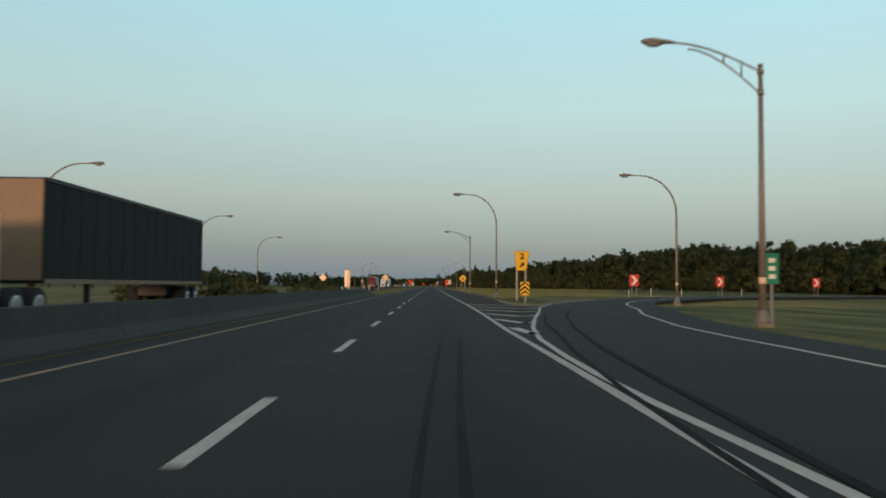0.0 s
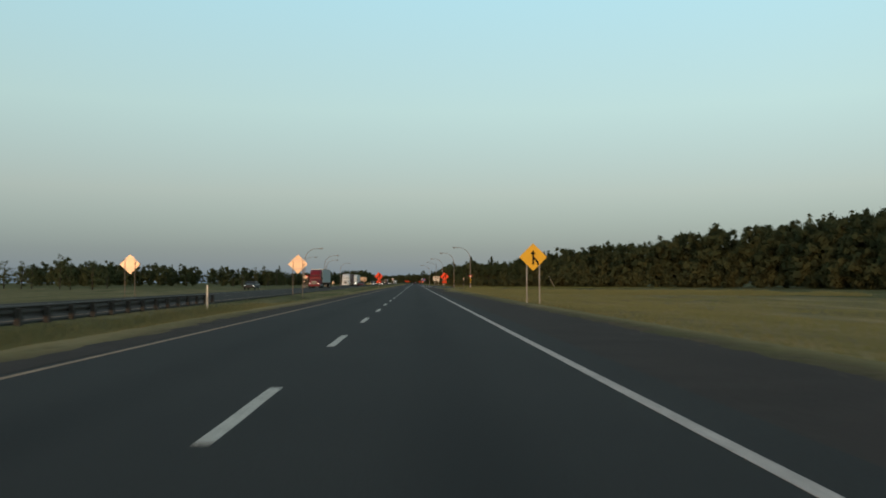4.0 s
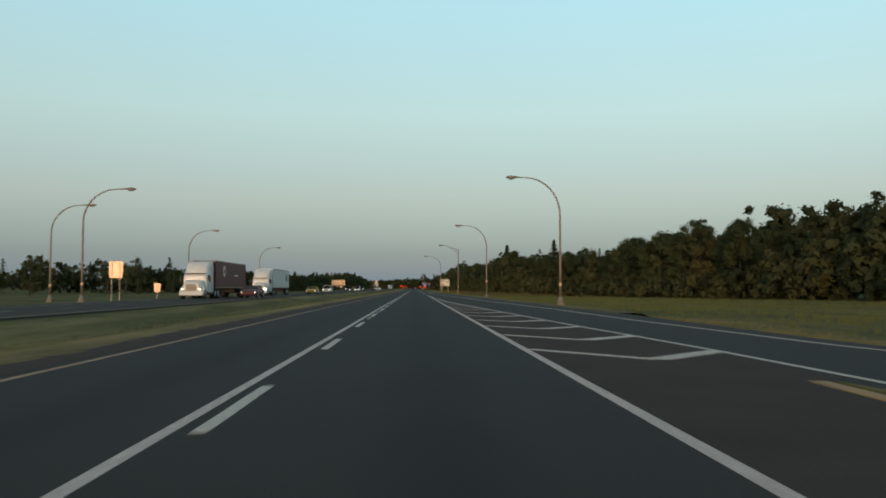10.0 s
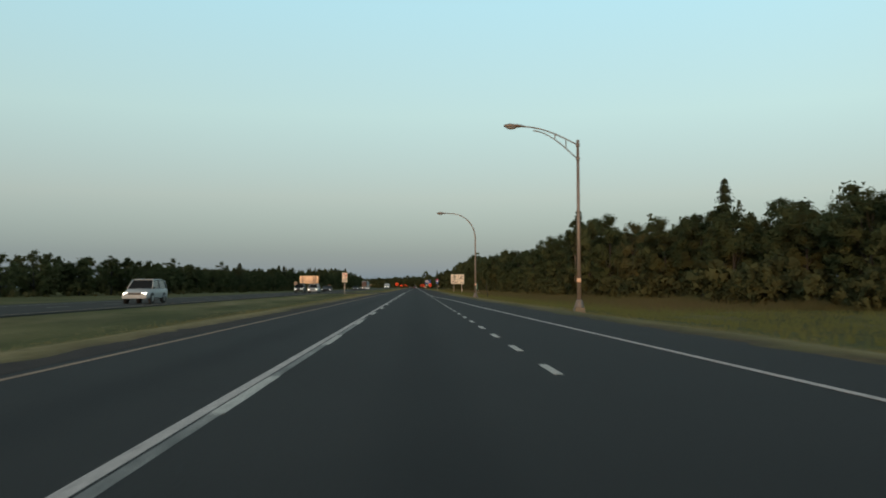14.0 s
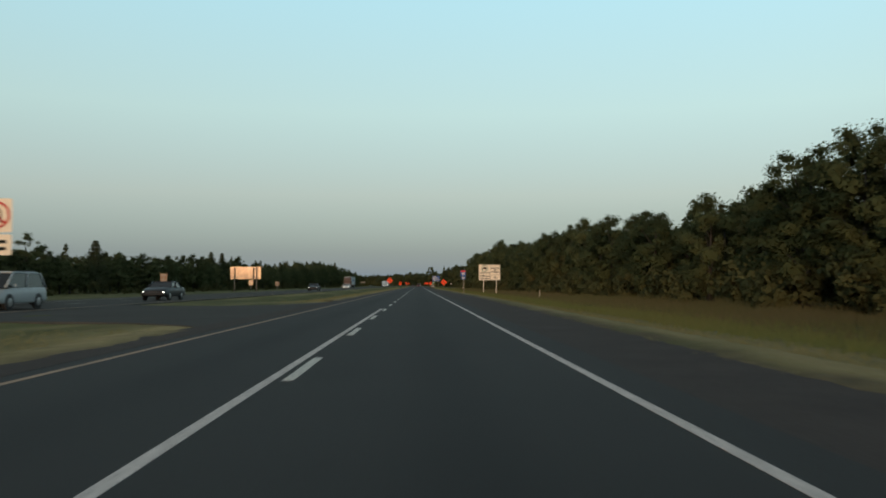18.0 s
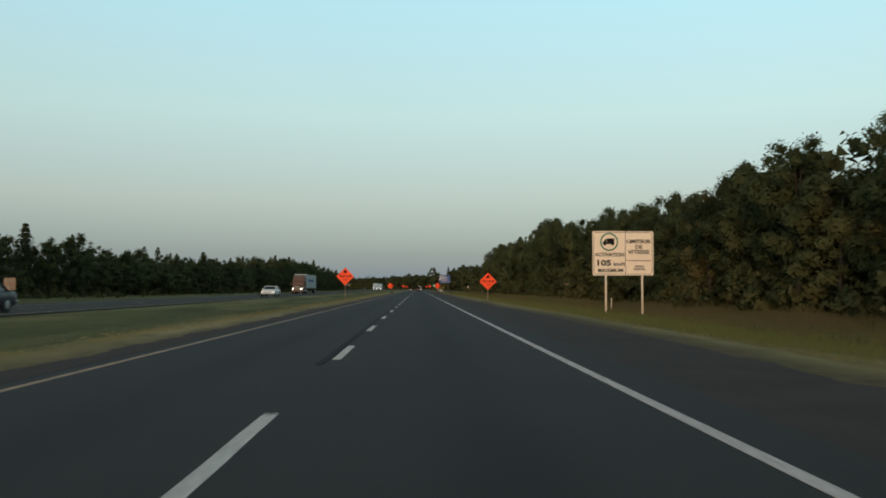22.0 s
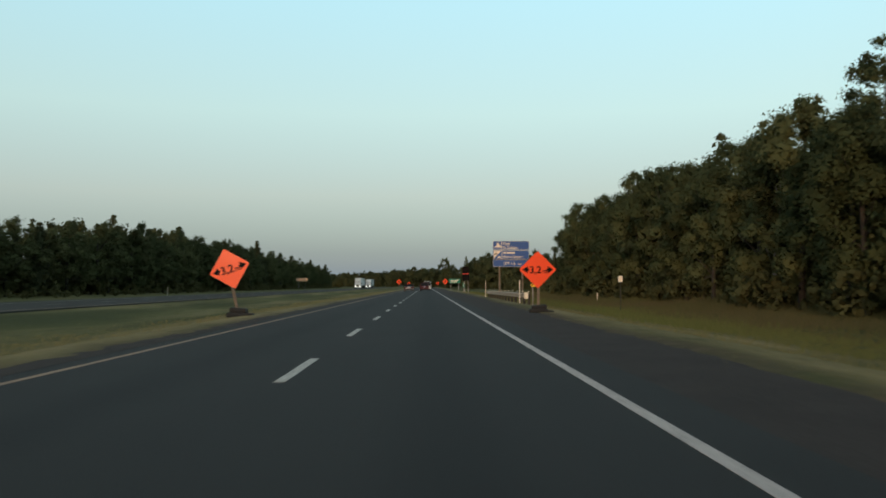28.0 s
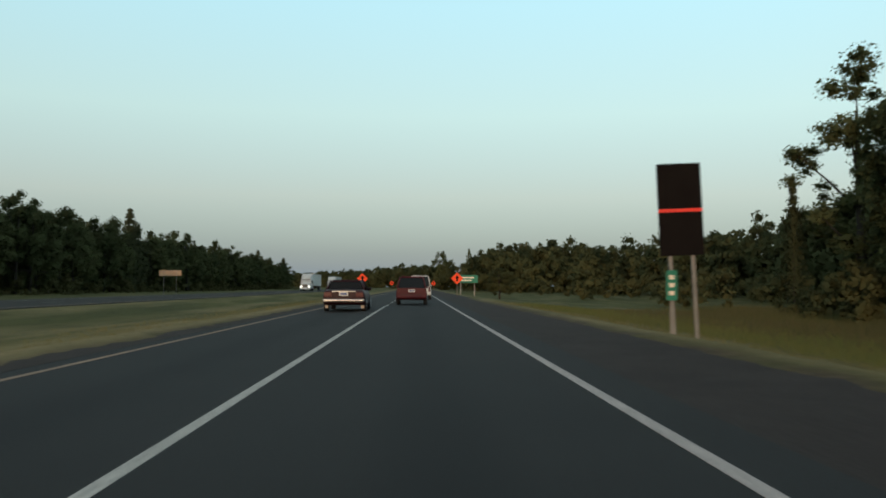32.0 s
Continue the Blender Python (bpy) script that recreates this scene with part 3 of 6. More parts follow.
# the entrance ramp comes in from the right
tagged(band("entrance_ramp", [(48, 244), (36, 254), (25, 266), (17, 278.5), (11.5, 291), (8.6, 302), (6.6, 314), (4.9, 326), (2.5, 352)], [(55, 253), (42, 262), (31, 273.5), (23, 285), (17, 297), (13.3, 308), (10.6, 319), (9.0, 331), (8.6, 354)], -0.009, ASPHALT, step=5), "grey asphalt entrance ramp joining the carriageway", "road", kind="structure")
tagged(band("entrance_gore", [(1.95, 316), (1.95, 384)], [(4.6, 316), (5.35, 329), (4.45, 344), (2.55, 384)], 0.0015, SHOULDER, 0.004, 4), "brownish striped asphalt wedge between carriageway and merging lane", "road", kind="structure")
# the paved crossing of the median
tagged(band("median_crossing", [(-6.0, 586), (-8.4, 588.5), (-12.6, 590), (far_road(590) + 4.4, 588)], [(-6.0, 622), (-8.2, 612), (-12.6, 609), (far_road(608) + 4.4, 612)], -0.012, OLD_ASPHALT, step=2), "grey asphalt turnaround crossing the grassy median", "road", kind="structure")
far_left = [(far_road(y) - 6.0, y) for y in range(-150, 1421, 30)]
far_right = [(far_road(y) + 4.6, y) for y in range(-150, 1421, 30)]
tagged(band("far_road", far_left, far_right, -0.005, OLD_ASPHALT), "grey asphalt carriageway for oncoming traffic", "road", kind="structure")

# markings
marks = tagged(new("lane_markings"), "white and yellow painted lane markings, worn by traffic", "road marking", kind="structure")


def line(points, width, material=PAINT, z=0.004, name="line"):
    return strip(name, points, width, z, material, marks)


def run(x, y0, y1, step=15):
    n = max(1, int((y1 - y0) / step))
    return [(x, y0 + (y1 - y0) * k / n) for k in range(n + 1)]


dash_mesh = None
for n in range(-12, 155):
    y = 9 * n + 6.0
    if 975 < y < 1040:
        continue
    if dash_mesh is None:
        dash = line([(0, 0), (0.004, 1.0), (-0.003, 2.1), (0, 3.15)], 0.135, name="dash")
        dash_mesh = dash.data
    else:
        dash = new("dash", dash_mesh)
        dash.parent = marks
    dash.location = (-1.85 + 0.012 * math.sin(n * 2.3), y, 0)
line([(-1.88, 976), (-1.91, 990)] + run(-1.91, 1000, 1040), 0.115)
line([(-2.28, 294), (-2.15, 305), (-2.09, 340), (-2.10, 386), (-2.01, 417), (-2.0, 470), (-2.05, 524), (-2.07, 570), (-2.04, 603)], 0.12, EDGE_PAINT)
line(run(-1.86, 345, 470), 0.11, FADED, 0.003)
line([(1.72, -150), (1.70, 5), (1.71, 14), (1.69, 22), (1.80, 33), (1.87, 44)] + [(1.83, 70), (1.83, 150), (1.82, 230), (1.86, 285)] + run(1.87, 300, 441), 0.135, EDGE_PAINT)
LEFT_LINE = [(-150, -5.16), (5, -5.18), (100, -5.26), (220, -5.17), (380, -5.20), (480, -5.12), (560, -5.04), (650, -5.08), (750, -5.10), (870, -5.01), (1420, -4.98)]
line([(lerp(y, LEFT_LINE), y) for y in range(-150, 1421, 10)], 0.11, YELLOW_PAINT)
line([(5.25, 311), (5.45, 318), (5.46, 324), (5.3, 329.5), (5.03, 334.2), (4.72, 339), (4.46, 344), (2.60, 383), (2.44, 392), (2.10, 415), (2.12, 441.5)], 0.12, z=0.006)
line([(16, 296.5), (12.4, 307.5), (9.9, 318.5), (8.2, 331), (7.62, 344), (7.40, 360), (6.16, 388), (5.60, 412), (4.6, 446), (3.45, 489), (3.15, 508), (2.9, 514.5), (2.72, 519), (2.4, 526.6), (2.17, 535), (2.12, 540), (2.0, 545), (1.9, 552), (1.85, 560), (1.86, 600)], 0.12, EDGE_PAINT, 0.006)
line([(1.86, 600), (1.86, 650), (1.77, 700), (1.76, 735), (1.78, 800), (1.80, 880), (1.78, 910), (1.81, 960)] + run(1.83, 985, Y1), 0.13, EDGE_PAINT)
for k in range(25):
    line([(1.77, 450.2 + 3.97 * k), (1.77, 451.6 + 3.97 * k)], 0.12, name="short_dash")
line(RAMP_LEFT, 0.12, z=0.006)
line([(x, y) for x, y in RAMP_RIGHT], 0.12, z=0.006)
for y in (51.3, 45.6, 40.1, 34.5, 28.9, 23.3):
    xo = float(np.interp(y - 2.0, [p[1] for p in RAMP_LEFT], [p[0] for p in RAMP_LEFT]))
    line([(1.95, y), (1.95 + (xo - 1.95) * 0.62, y - 2.7), (xo, y - 1.9)], 0.30, z=0.008, name="hatch")
for k in range(-2, 12):
    y = 339.5 + 4.82 * k
    xo = float(np.interp(y - 0.5, [325, 330, 334.5, 339, 344, 383, 392, 415], [5.4, 5.25, 5.0, 4.72, 4.46, 2.6, 2.44, 2.1]))
    w = xo - 1.95
    apex = (1.95 + w * 0.52, y - 0.68 * w)
    line([(1.95, y), apex], 0.2, z=0.008, name="hatch")
    line([apex, (xo, y - 0.55)], 0.40, z=0.012, name="hatch")
for off, mt in ((4.0, YELLOW_PAINT), (-3.7, FADED)):
    line([(far_road(y) + off, y) for y in range(-150, 1421, 30)], 0.12, mt, 0.0)
far_mesh = None
for n in range(-16, 157):
    y = 9 * n + 2.0
    if far_mesh is None:
        fd = line([(0, 0), (0, 3.1)], 0.12, FADED, z=0.0, name="far_dash")
        far_mesh = fd.data
    else:
        fd = new("far_dash", far_mesh)
        fd.parent = marks
    fd.location = (far_road(y) + 0.15, y, 0)
# tyre marks and sealed cracks
tagged(strip("skid_mark", [(-0.12, 3), (-0.07, 5.2), (0.02, 9), (0.19, 13.6), (0.34, 18)], 0.075, 0.003, FAINT_MARK), "dark rubber skid mark on the asphalt", "skid mark", kind="structure")
tagged(strip("skid_mark", [(-0.38, 3), (-0.35, 5.2), (-0.28, 9), (-0.16, 13.6), (-0.04, 18)], 0.06, 0.003, FAINT_MARK), "faint rubber skid mark on the asphalt", "skid mark", kind="structure")
tagged(strip("skid_mark", [(1.6, 4), (1.85, 10), (2.2, 15), (2.7, 20), (3.3, 27), (4.3, 34)], 0.08, 0.010, RUBBER_MARK), "black tyre mark curving across the edge line", "skid mark", kind="structure")
tagged(strip("skid_mark", [(2.15, 5), (2.5, 11), (2.95, 17), (3.7, 24), (4.8, 32), (6.2, 40)], 0.10, 0.010, RUBBER_MARK), "black tyre mark curving across the edge line", "skid mark", kind="structure")
tagged(strip("tar_seam", [(-2.0, 698), (-2.02, 720), (-1.98, 732), (-1.97, 746)], 0.12, 0.008, TAR), "black tar seam along the lane line", "tar seam", kind="structure")
tagged(strip("tar_seam", [(-2.42, 221), (-2.31, 226.8), (-2.20, 229), (-2.07, 232), (-1.95, 236)], 0.12, 0.003, TAR), "dark tar-sealed crack beside the lane line", "tar seam", kind="structure")

# grass creeping unevenly over the edges of the pavement
def grass_edge(y0, y1, edge, side):
    """Turf that thins out raggedly over the asphalt, with bare earth along its lip."""
    bm = bmesh.new()
    lay, earth = bm.verts.layers.float.new("dry"), bm.verts.layers.float.new("soil")
    rows = []
    n = int((y1 - y0) / 0.4)
    for k in range(n + 1):
        y = y0 + (y1 - y0) * k / n
        x = edge(y)
        wave = 0.2 * noise.noise(Vector((y * 0.06, side, 2))) + 0.18 * noise.noise(Vector((y * 0.25, side, 5))) + 0.10 * noise.noise(Vector((y * 0.9, side, 9)))
        row = []
        last = max(1.6, 6.8 - x) if side > 0 else 1.4
        for off, z, d, e in ((-0.50, -0.030, 0.2, 1.0), (-0.28, -0.008, 0.2, 1.0), (-0.12, 0.004, 0.2, 1.0), (0.04, 0.012, 0.3, 0.85), (0.22, 0.022, 0.4, 0.5), (0.5, 0.030, 0.55, 0.15), (max(0.9, 5.85 - x) if side > 0 else 0.9, 0.012, 0.6, 0.05), (last, None, 0.45, 0.0)):
            px = x + side * (off + wave * (1.0 if off < 0.6 else 0.3))
            rough = 0.016 * noise.noise(Vector((px * 2.4, y * 1.1, 1))) + 0.011 * noise.noise(Vector((px * 6, y * 3.1, 4)))
            v = bm.verts.new((px, y, ground_z(px, y) - 0.05 if z is None else z + rough))
            v[lay] = d + (0.3 if side < 0 else 0.05)
            v[earth] = e * (1.0 if side > 0 else 0.7)
            row.append(v)
        rows.append(row)
    for r0, r1 in zip(rows, rows[1:]):
        for k in range(len(r0) - 1):
            f = bm.faces.new((r0[k], r0[k + 1], r1[k + 1], r1[k]) if side > 0 else (r0[k + 1], r0[k], r1[k], r1[k + 1]))
            f.smooth = True
    tagged(part("grass_edge", bm, GROUND), "dry yellowish turf creeping over the pavement edge", "grass", kind="structure")


grass_edge(68, 282, lambda y: lerp(y, VERGE), 1)
grass_edge(352, 1076, lambda y: lerp(y, VERGE), 1)
grass_edge(98, 584, lambda y: lerp(y, INNER), -1)
grass_edge(624, 1076, lambda y: lerp(y, INNER), -1)

# ---- concrete barrier, rails, kerbs ----
def barrier_piece(length, h0=0.8, h1=0.8):
    """A safety-shape concrete barrier, its foot line at x = 0, running along y."""
    bm = bmesh.new()
    ends = []
    for y, hh in ((0, h0), (length, h1)):
        prof = [(0.0, 0), (0.0, 0.07), (-0.17, 0.32 * hh / 0.8), (-0.22, hh), (-0.38, hh), (-0.43, 0.32 * hh / 0.8), (-0.60, 0.07), (-0.60, 0)]
        ends.append([bm.verts.new((x, y, z)) for x, z in prof])
    n = len(ends[0])
    for k in range(n):
        bm.faces.new((ends[0][k], ends[0][(k + 1) % n], ends[1][(k + 1) % n], ends[1][k]))
    bm.faces.new(ends[0])
    bm.faces.new(ends[1][::-1])
    bmesh.ops.recalc_face_normals(bm, faces=bm.faces)
    return bm


barrier = thing("concrete_barrier", "grey stained concrete safety barrier beside the fast lane", "barrier", pose(-6.42, 0, -0.05))
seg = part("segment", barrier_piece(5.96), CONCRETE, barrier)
seg.location = (0, -120, 0)
for k in range(1, 34):
    s2 = new("segment", seg.data)
    s2.parent = barrier
    s2.location = (0, -120 + 6 * k, 0)
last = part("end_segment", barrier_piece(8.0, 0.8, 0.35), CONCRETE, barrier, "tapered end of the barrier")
last.location = (0, 84, 0)


def guard_rail(name, label, points, z_ground, rail_z=0.55, post_step=2.0, steel=RAIL_STEEL):
    rail = thing(name, label, "guard rail")
    length = sum(math.dist(a, b) for a, b in zip(points, points[1:]))
    prof = [(-0.04, -0.155), (0.03, -0.12), (0.04, -0.07), (-0.03, -0.02), (-0.03, 0.02), (0.04, 0.07), (0.03, 0.12), (-0.04, 0.155)]
    bm = bmesh.new()
    rows = []
    for i, (x, y) in enumerate(points):
        a, b = points[max(0, i - 1)], points[min(i + 1, len(points) - 1)]
        d = Vector((b[0] - a[0], b[1] - a[1])).normalized()
        nrm = Vector((-d.y, d.x))
        rows.append([bm.verts.new((x + nrm.x * p, y + nrm.y * p, z_ground + rail_z + q)) for p, q in prof])
    for r0, r1 in zip(rows, rows[1:]):
        for k in range(len(prof) - 1):
            bm.faces.new((r0[k], r0[k + 1], r1[k + 1], r1[k]))
    ob = part("beam", bm, steel, rail, "corrugated steel beam")
    sol = ob.modifiers.new("thick", "SOLIDIFY")
    sol.thickness = 0.006
    n = max(2, int(length / post_step))
    acc = [0]
    for a, b in zip(points, points[1:]):
        acc.append(acc[-1] + math.dist(a, b))
    post_me = None
    for k in range(n + 1):
        s = length * k / n
        x = float(np.interp(s, acc, [p[0] for p in points]))
        y = float(np.interp(s, acc, [p[1] for p in points]))
        if post_me is None:
            # dark bark colour on the posts stands for the shade beneath the beam
            po = part("post", boxed(-0.08, 0.08, -0.1, 0.1, -0.3, rail_z + 0.12, 0.01), BARK, rail)
            post_me = po.data
        else:
            po = new("post", post_me)
            po.parent = rail
        po.location = (x + 0.16, y, z_ground)
    return rail


guard_rail("guard_rail", "weathered steel guard rail on wooden posts in the median", [(-11.0, 84), (-10.9, 110), (-11.3, 140), (-12.4, 176)], -0.25, steel=DARK_RAIL)
rail_r = guard_rail("guard_rail", "weathered steel guard rail on wooden posts before the tourist sign", [(6.2, 922), (6.0, 930), (5.85, 940), (5.7, 949.5)], -0.12, 0.62)
nose = bmesh.new()
for k in range(9):
    a = math.pi * (0.5 + k / 8)
    for z in (-0.155, 0.155):
        nose.verts.new((0.2 + 0.24 * math.cos(a), -0.24 * abs(math.sin(a)), z * 1.25))
nose.verts.ensure_lookup_table()
for k in range(8):
    nose.faces.new((nose.verts[2 * k], nose.verts[2 * k + 1], nose.verts[2 * k + 3], nose.verts[2 * k + 2]))
no = part("end_nose", nose, WHITE_SHEET, rail_r, "rounded pale end piece")
no.location = (6.08, 922, 0.5)
no.modifiers.new("thick", "SOLIDIFY").thickness = 0.01
for k in range(11):
    cap = part("reflector", boxed(-0.03, 0.03, -0.09, 0.09, 0, 0.06, 0.008), WHITE_SHEET, rail_r, "white reflector cap")
    y = 922.3 + 2.6 * k
    cap.location = (lerp(y, [(922, 6.36), (930, 6.16), (940, 6.01), (949.5, 5.86), (962, 5.81)]), y, 0.705)


def kerb(points, label, worn=0.0, top=0.07, paint=KERB):
    k = thing("kerb", label, "kerb", kind="structure")
    for (ax, ay), (bx, by) in zip(points, points[1:]):
        n = max(1, int(math.dist((ax, ay), (bx, by)) / 1.6))
        for i in range(n):
            if random.random() < worn:
                continue
            x0, y0 = ax + (bx - ax) * i / n, ay + (by - ay) * i / n
            x1, y1 = ax + (bx - ax) * (i + 0.98) / n, ay + (by - ay) * (i + 0.98) / n
            ob = part("kerb_stone", boxed(-0.11, 0.11, 0, math.dist((x0, y0), (x1, y1)), -0.2, top - 0.03 * random.random(), 0.02), paint, k)
            ob.location = (x0, y0, 0)
            ob.rotation_euler = (0, 0, math.atan2(-(x1 - x0), y1 - y0))


kerb([(4.95, 66), (4.75, 60), (4.7, 52.9), (5.3, 51.1), (6.0, 50.6), (6.5, 51.8), (8.3, 59.0), (14.9, 76.8)], "worn tan concrete kerb round the grassy nose of the exit", 0.0, 0.045, KERB_YELLOW)
kerb([(4.7, 284), (4.55, 300), (4.38, 314)], "pale crumbling kerb along the grass between road and ramp", 0.55, 0.03)
kerb([(4.38, 314.2), (4.45, 317), (4.70, 324.4)], "worn yellow kerb at the tip of the grass wedge", 0.0, 0.045, KERB_YELLOW)

# grass of the two wedges lies above the asphalt
def turf(name, outline, z, label, sunk=None):
    bm = bmesh.new()
    lay = bm.verts.layers.float.new("dry")
    top = [bm.verts.new((x, y, z if y != sunk else z - 0.16)) for x, y in outline]
    low = [bm.verts.new((x, y, z - 0.4)) for x, y in outline]
    for v in bm.verts:
        v[lay] = 0.35
    f = bm.faces.new(top)
    n = len(outline)
    for k in range(n):
        bm.faces.new((top[k], low[k], low[(k + 1) % n], top[(k + 1) % n]))
    bmesh.ops.recalc_face_normals(bm, faces=bm.faces)
    bmesh.ops.triangulate(bm, faces=[f])
    tagged(part(name, bm, GROUND), label, "grass", kind="structure")


turf("grass_nose", [(4.85, 70), (4.8, 53.1), (5.35, 51.3), (5.97, 50.8), (6.4, 52.0), (8.2, 59.2), (14.8, 77), (22, 91), (12, 91)], 0.03, "rough grass on the nose between carriageway and exit ramp")
turf("grass_wedge", [(4.75, 268), (4.62, 300), (4.46, 314), (4.6, 318), (4.85, 324.2), (5.2, 322), (6.3, 314), (8.4, 302), (11.2, 291), (15, 281), (22, 268)], 0.03, "rough grass wedge between carriageway and entrance ramp", 268)

# ---- street lamps ----
def lamp_base(lamp, h0=0.45):
    part("footing", boxed(-0.27, 0.27, -0.27, 0.27, -0.3, 0.05, 0.02), KERB, lamp, "square concrete footing")
    cover = tubed([(0, 0, 0.05), (0, 0, 0.12), (0, 0, h0), (0, 0, h0 + 0.06)], [0.28, 0.26, 0.165, 0.105], 4)
    bmesh.ops.rotate(cover, verts=cover.verts, matrix=Matrix.Rotation(radians(45), 3, "Z"))
    part("base_cover", cover, POLE_STEEL, lamp, "flared square steel shroud")


def luminaire(lamp, x, z, tilt=-4):
    head = bmesh.new()
    tube(head, [(0.25, 0, 0.02), (0.05, 0, 0.03), (-0.2, 0, 0.02), (-0.55, 0, 0.0), (-0.8, 0, -0.03), (-0.9, 0, -0.04)], [0.05, 0.09, 0.13, 0.17, 0.13, 0.05], 12)
    m = Matrix.Translation((x, 0, z)) @ Matrix.Rotation(radians(tilt), 4, "Y")
    bmesh.ops.transform(head, matrix=m @ Matrix.Diagonal((1, 1, 0.7, 1)), verts=head.verts)
    hd = part("lamp_head", head, POLE_STEEL, lamp, "grey cobra-head lamp")
    lens = bmesh.new()
    bmesh.ops.create_uvsphere(lens, u_segments=12, v_segments=6, radius=1)
    bmesh.ops.transform(lens, matrix=m @ Matrix.Translation((-0.5, 0, -0.07)) @ Matrix.Diagonal((0.3, 0.14, 0.12, 1)), verts=lens.verts)
    part("lens", lens, GLASS_LENS, hd, "clear glass bowl")


def curved_lamp(label):
    lamp = thing("street_lamp", label, "street lamp", group="curved street lamps")
    lamp_base(lamp)
    pts, rad = [(0, 0, 0.3), (0, 0, 3.0), (0, 0, 6.5)], [0.104, 0.095, 0.075]
    for k in range(1, 11):
        a = radians(9.0 * k)
        pts.append((-2.75 * (1 - math.cos(a)), 0, 6.5 + 2.75 * math.sin(a)))
        rad.append(0.075 - 0.003 * k)
    pts.append((-3.3, 0, 9.27))
    rad.append(0.04)
    part("pole", tubed(pts, rad, 10), POLE_STEEL, lamp, "bent tapering steel pole")
    luminaire(lamp, -3.45, 9.27, 2)
    part("band", tubed([(0, 0, 1.30), (0, 0, 1.52)], 0.108, 12), RETRO, lamp, "pale reflective band")
    return lamp


def truss_lamp(label):
    lamp = thing("street_lamp", label, "street lamp", group="street lamps with a truss arm")
    lamp_base(lamp)
    part("pole", tubed([(0, 0, 0.3), (0, 0, 4), (0, 0, 8.62)], [0.12, 0.10, 0.075], 10), POLE_STEEL, lamp, "tall tapering steel pole")
    part("cap", tubed([(0, 0, 8.6), (0, 0, 8.68)], 0.09, 10), POLE_STEEL, lamp)
    part("band", tubed([(0, 0, 1.34), (0, 0, 1.56)], 0.122, 12), RETRO, lamp, "pale reflective band")
    up, low = [], []
    for k in range(11):
        u = k / 10
        up.append((-0.05 - 2.95 * u, 0, 8.45 + 0.92 * math.sin(u * math.pi / 2)))
        if u <= 0.8:
            low.append((-0.05 - 2.95 * u, 0, 7.72 + 1.46 * math.sin(min(1, u / 0.86) * math.pi / 2)))
    part("upper_arm", tubed(up, 0.035, 8), POLE_STEEL, lamp)
    part("lower_arm", tubed(low, 0.03, 8), POLE_STEEL, lamp)
    for u in (0.2, 0.48):
        k = int(u * 10)
        part("strut", tubed([low[k], up[k]], 0.028, 6), POLE_STEEL, lamp)
    for z in (7.72, 8.42):
        part("clamp", tubed([(0, 0, z - 0.08), (0, 0, z + 0.08)], 0.11, 10), POLE_STEEL, lamp)
    luminaire(lamp, -3.1, 9.38, 3)
    return lamp


def stand(x, y):
    return ground_z(x, y)


cl = curved_lamp("tall grey street lamp with a bent pole, on a concrete footing")
cl.matrix_world = pose(5.63, 76.3, 0.06) @ Matrix.Diagonal((0.9, 1, 1, 1))
for x, y, z, turn in ((18.3, 64, -0.15, 0), (13.3, 333.2, -0.1, 0), (11.55, 381.6, -0.1, 0), (9.7, 429.0, -0.2, 0), (6.72, 534, -0.05, 0),
                      (-27.6, 60, 0.1, 180), (-29.4, 106.5, 0.2, 180), (-31.6, 153.5, 0.2, 180), (-27.1, 332.2, 0.0, 180), (-36.2, 399, -0.1, 180), (-28.0, 385.9, 0.0, 180), (-32.9, 437.7, 0.0, 180), (-32.5, 491.7, 0.1, 180)):
    high = {64: 1.045, 381.6: 1.095}.get(y, 1.065 if 300 < y < 500 and x > 0 else 1.02)
    lamp = copy_thing(cl, pose(x, y, z, 0, 0, turn) @ Matrix.Diagonal((1 / 0.9, 1, high, 1)))
    if y == 429.0:
        next(o for o in lamp.children if o.name.startswith("band")).location.z += 0.72
tl = truss_lamp("tall brownish street lamp with a curved truss arm")
tl.matrix_world = pose(5.8, 130.5, 0.02)
for x, y, z in ((10.7, 28.4, -0.1), (8.7, 484.2, -0.05)):
    copy_thing(tl, pose(x, y, z) @ Matrix.Diagonal((1, 1, 1.045 if y > 400 else 1.0, 1)))

# ---- signs ----
def wooden_post(parent, x, z0, z1, r=0.07, name="post"):
    return part(name, boxed(x - r, x + r, 0.03, 0.03 + 2 * r, z0, z1, 0.008), WOOD, parent)


def steel_post(parent, x, z0, z1, w=0.07):
    bm = boxed(x - w, x + w, 0.03, 0.045, z0, z1)
    box(bm, x - 0.012, x + 0.012, 0.045, 0.045 + w, z0, z1)
    return part("post", bm, STEEL, parent)


def diamond(parent, side, cz, material, turn=0.0, name="panel"):
    d = part(name, slabbed(turned(rounded(side, side, 0.06), 45 + turn, 0, cz), -0.012, 0.0), material, parent)
    return d


def ink_shape(parent, outline, name="symbol", material=BLACK, y=-0.012, turn=0.0, cz=0.0):
    pts = turned([(x, z - cz) for x, z in outline], turn, 0, cz) if turn else outline
    return part(name, slabbed(pts, y - 0.003, y), material, parent)


def arrow_head(cx, cz, s):
    return [(cx, cz + s), (cx + s * 0.62, cz), (cx - s * 0.62, cz)]


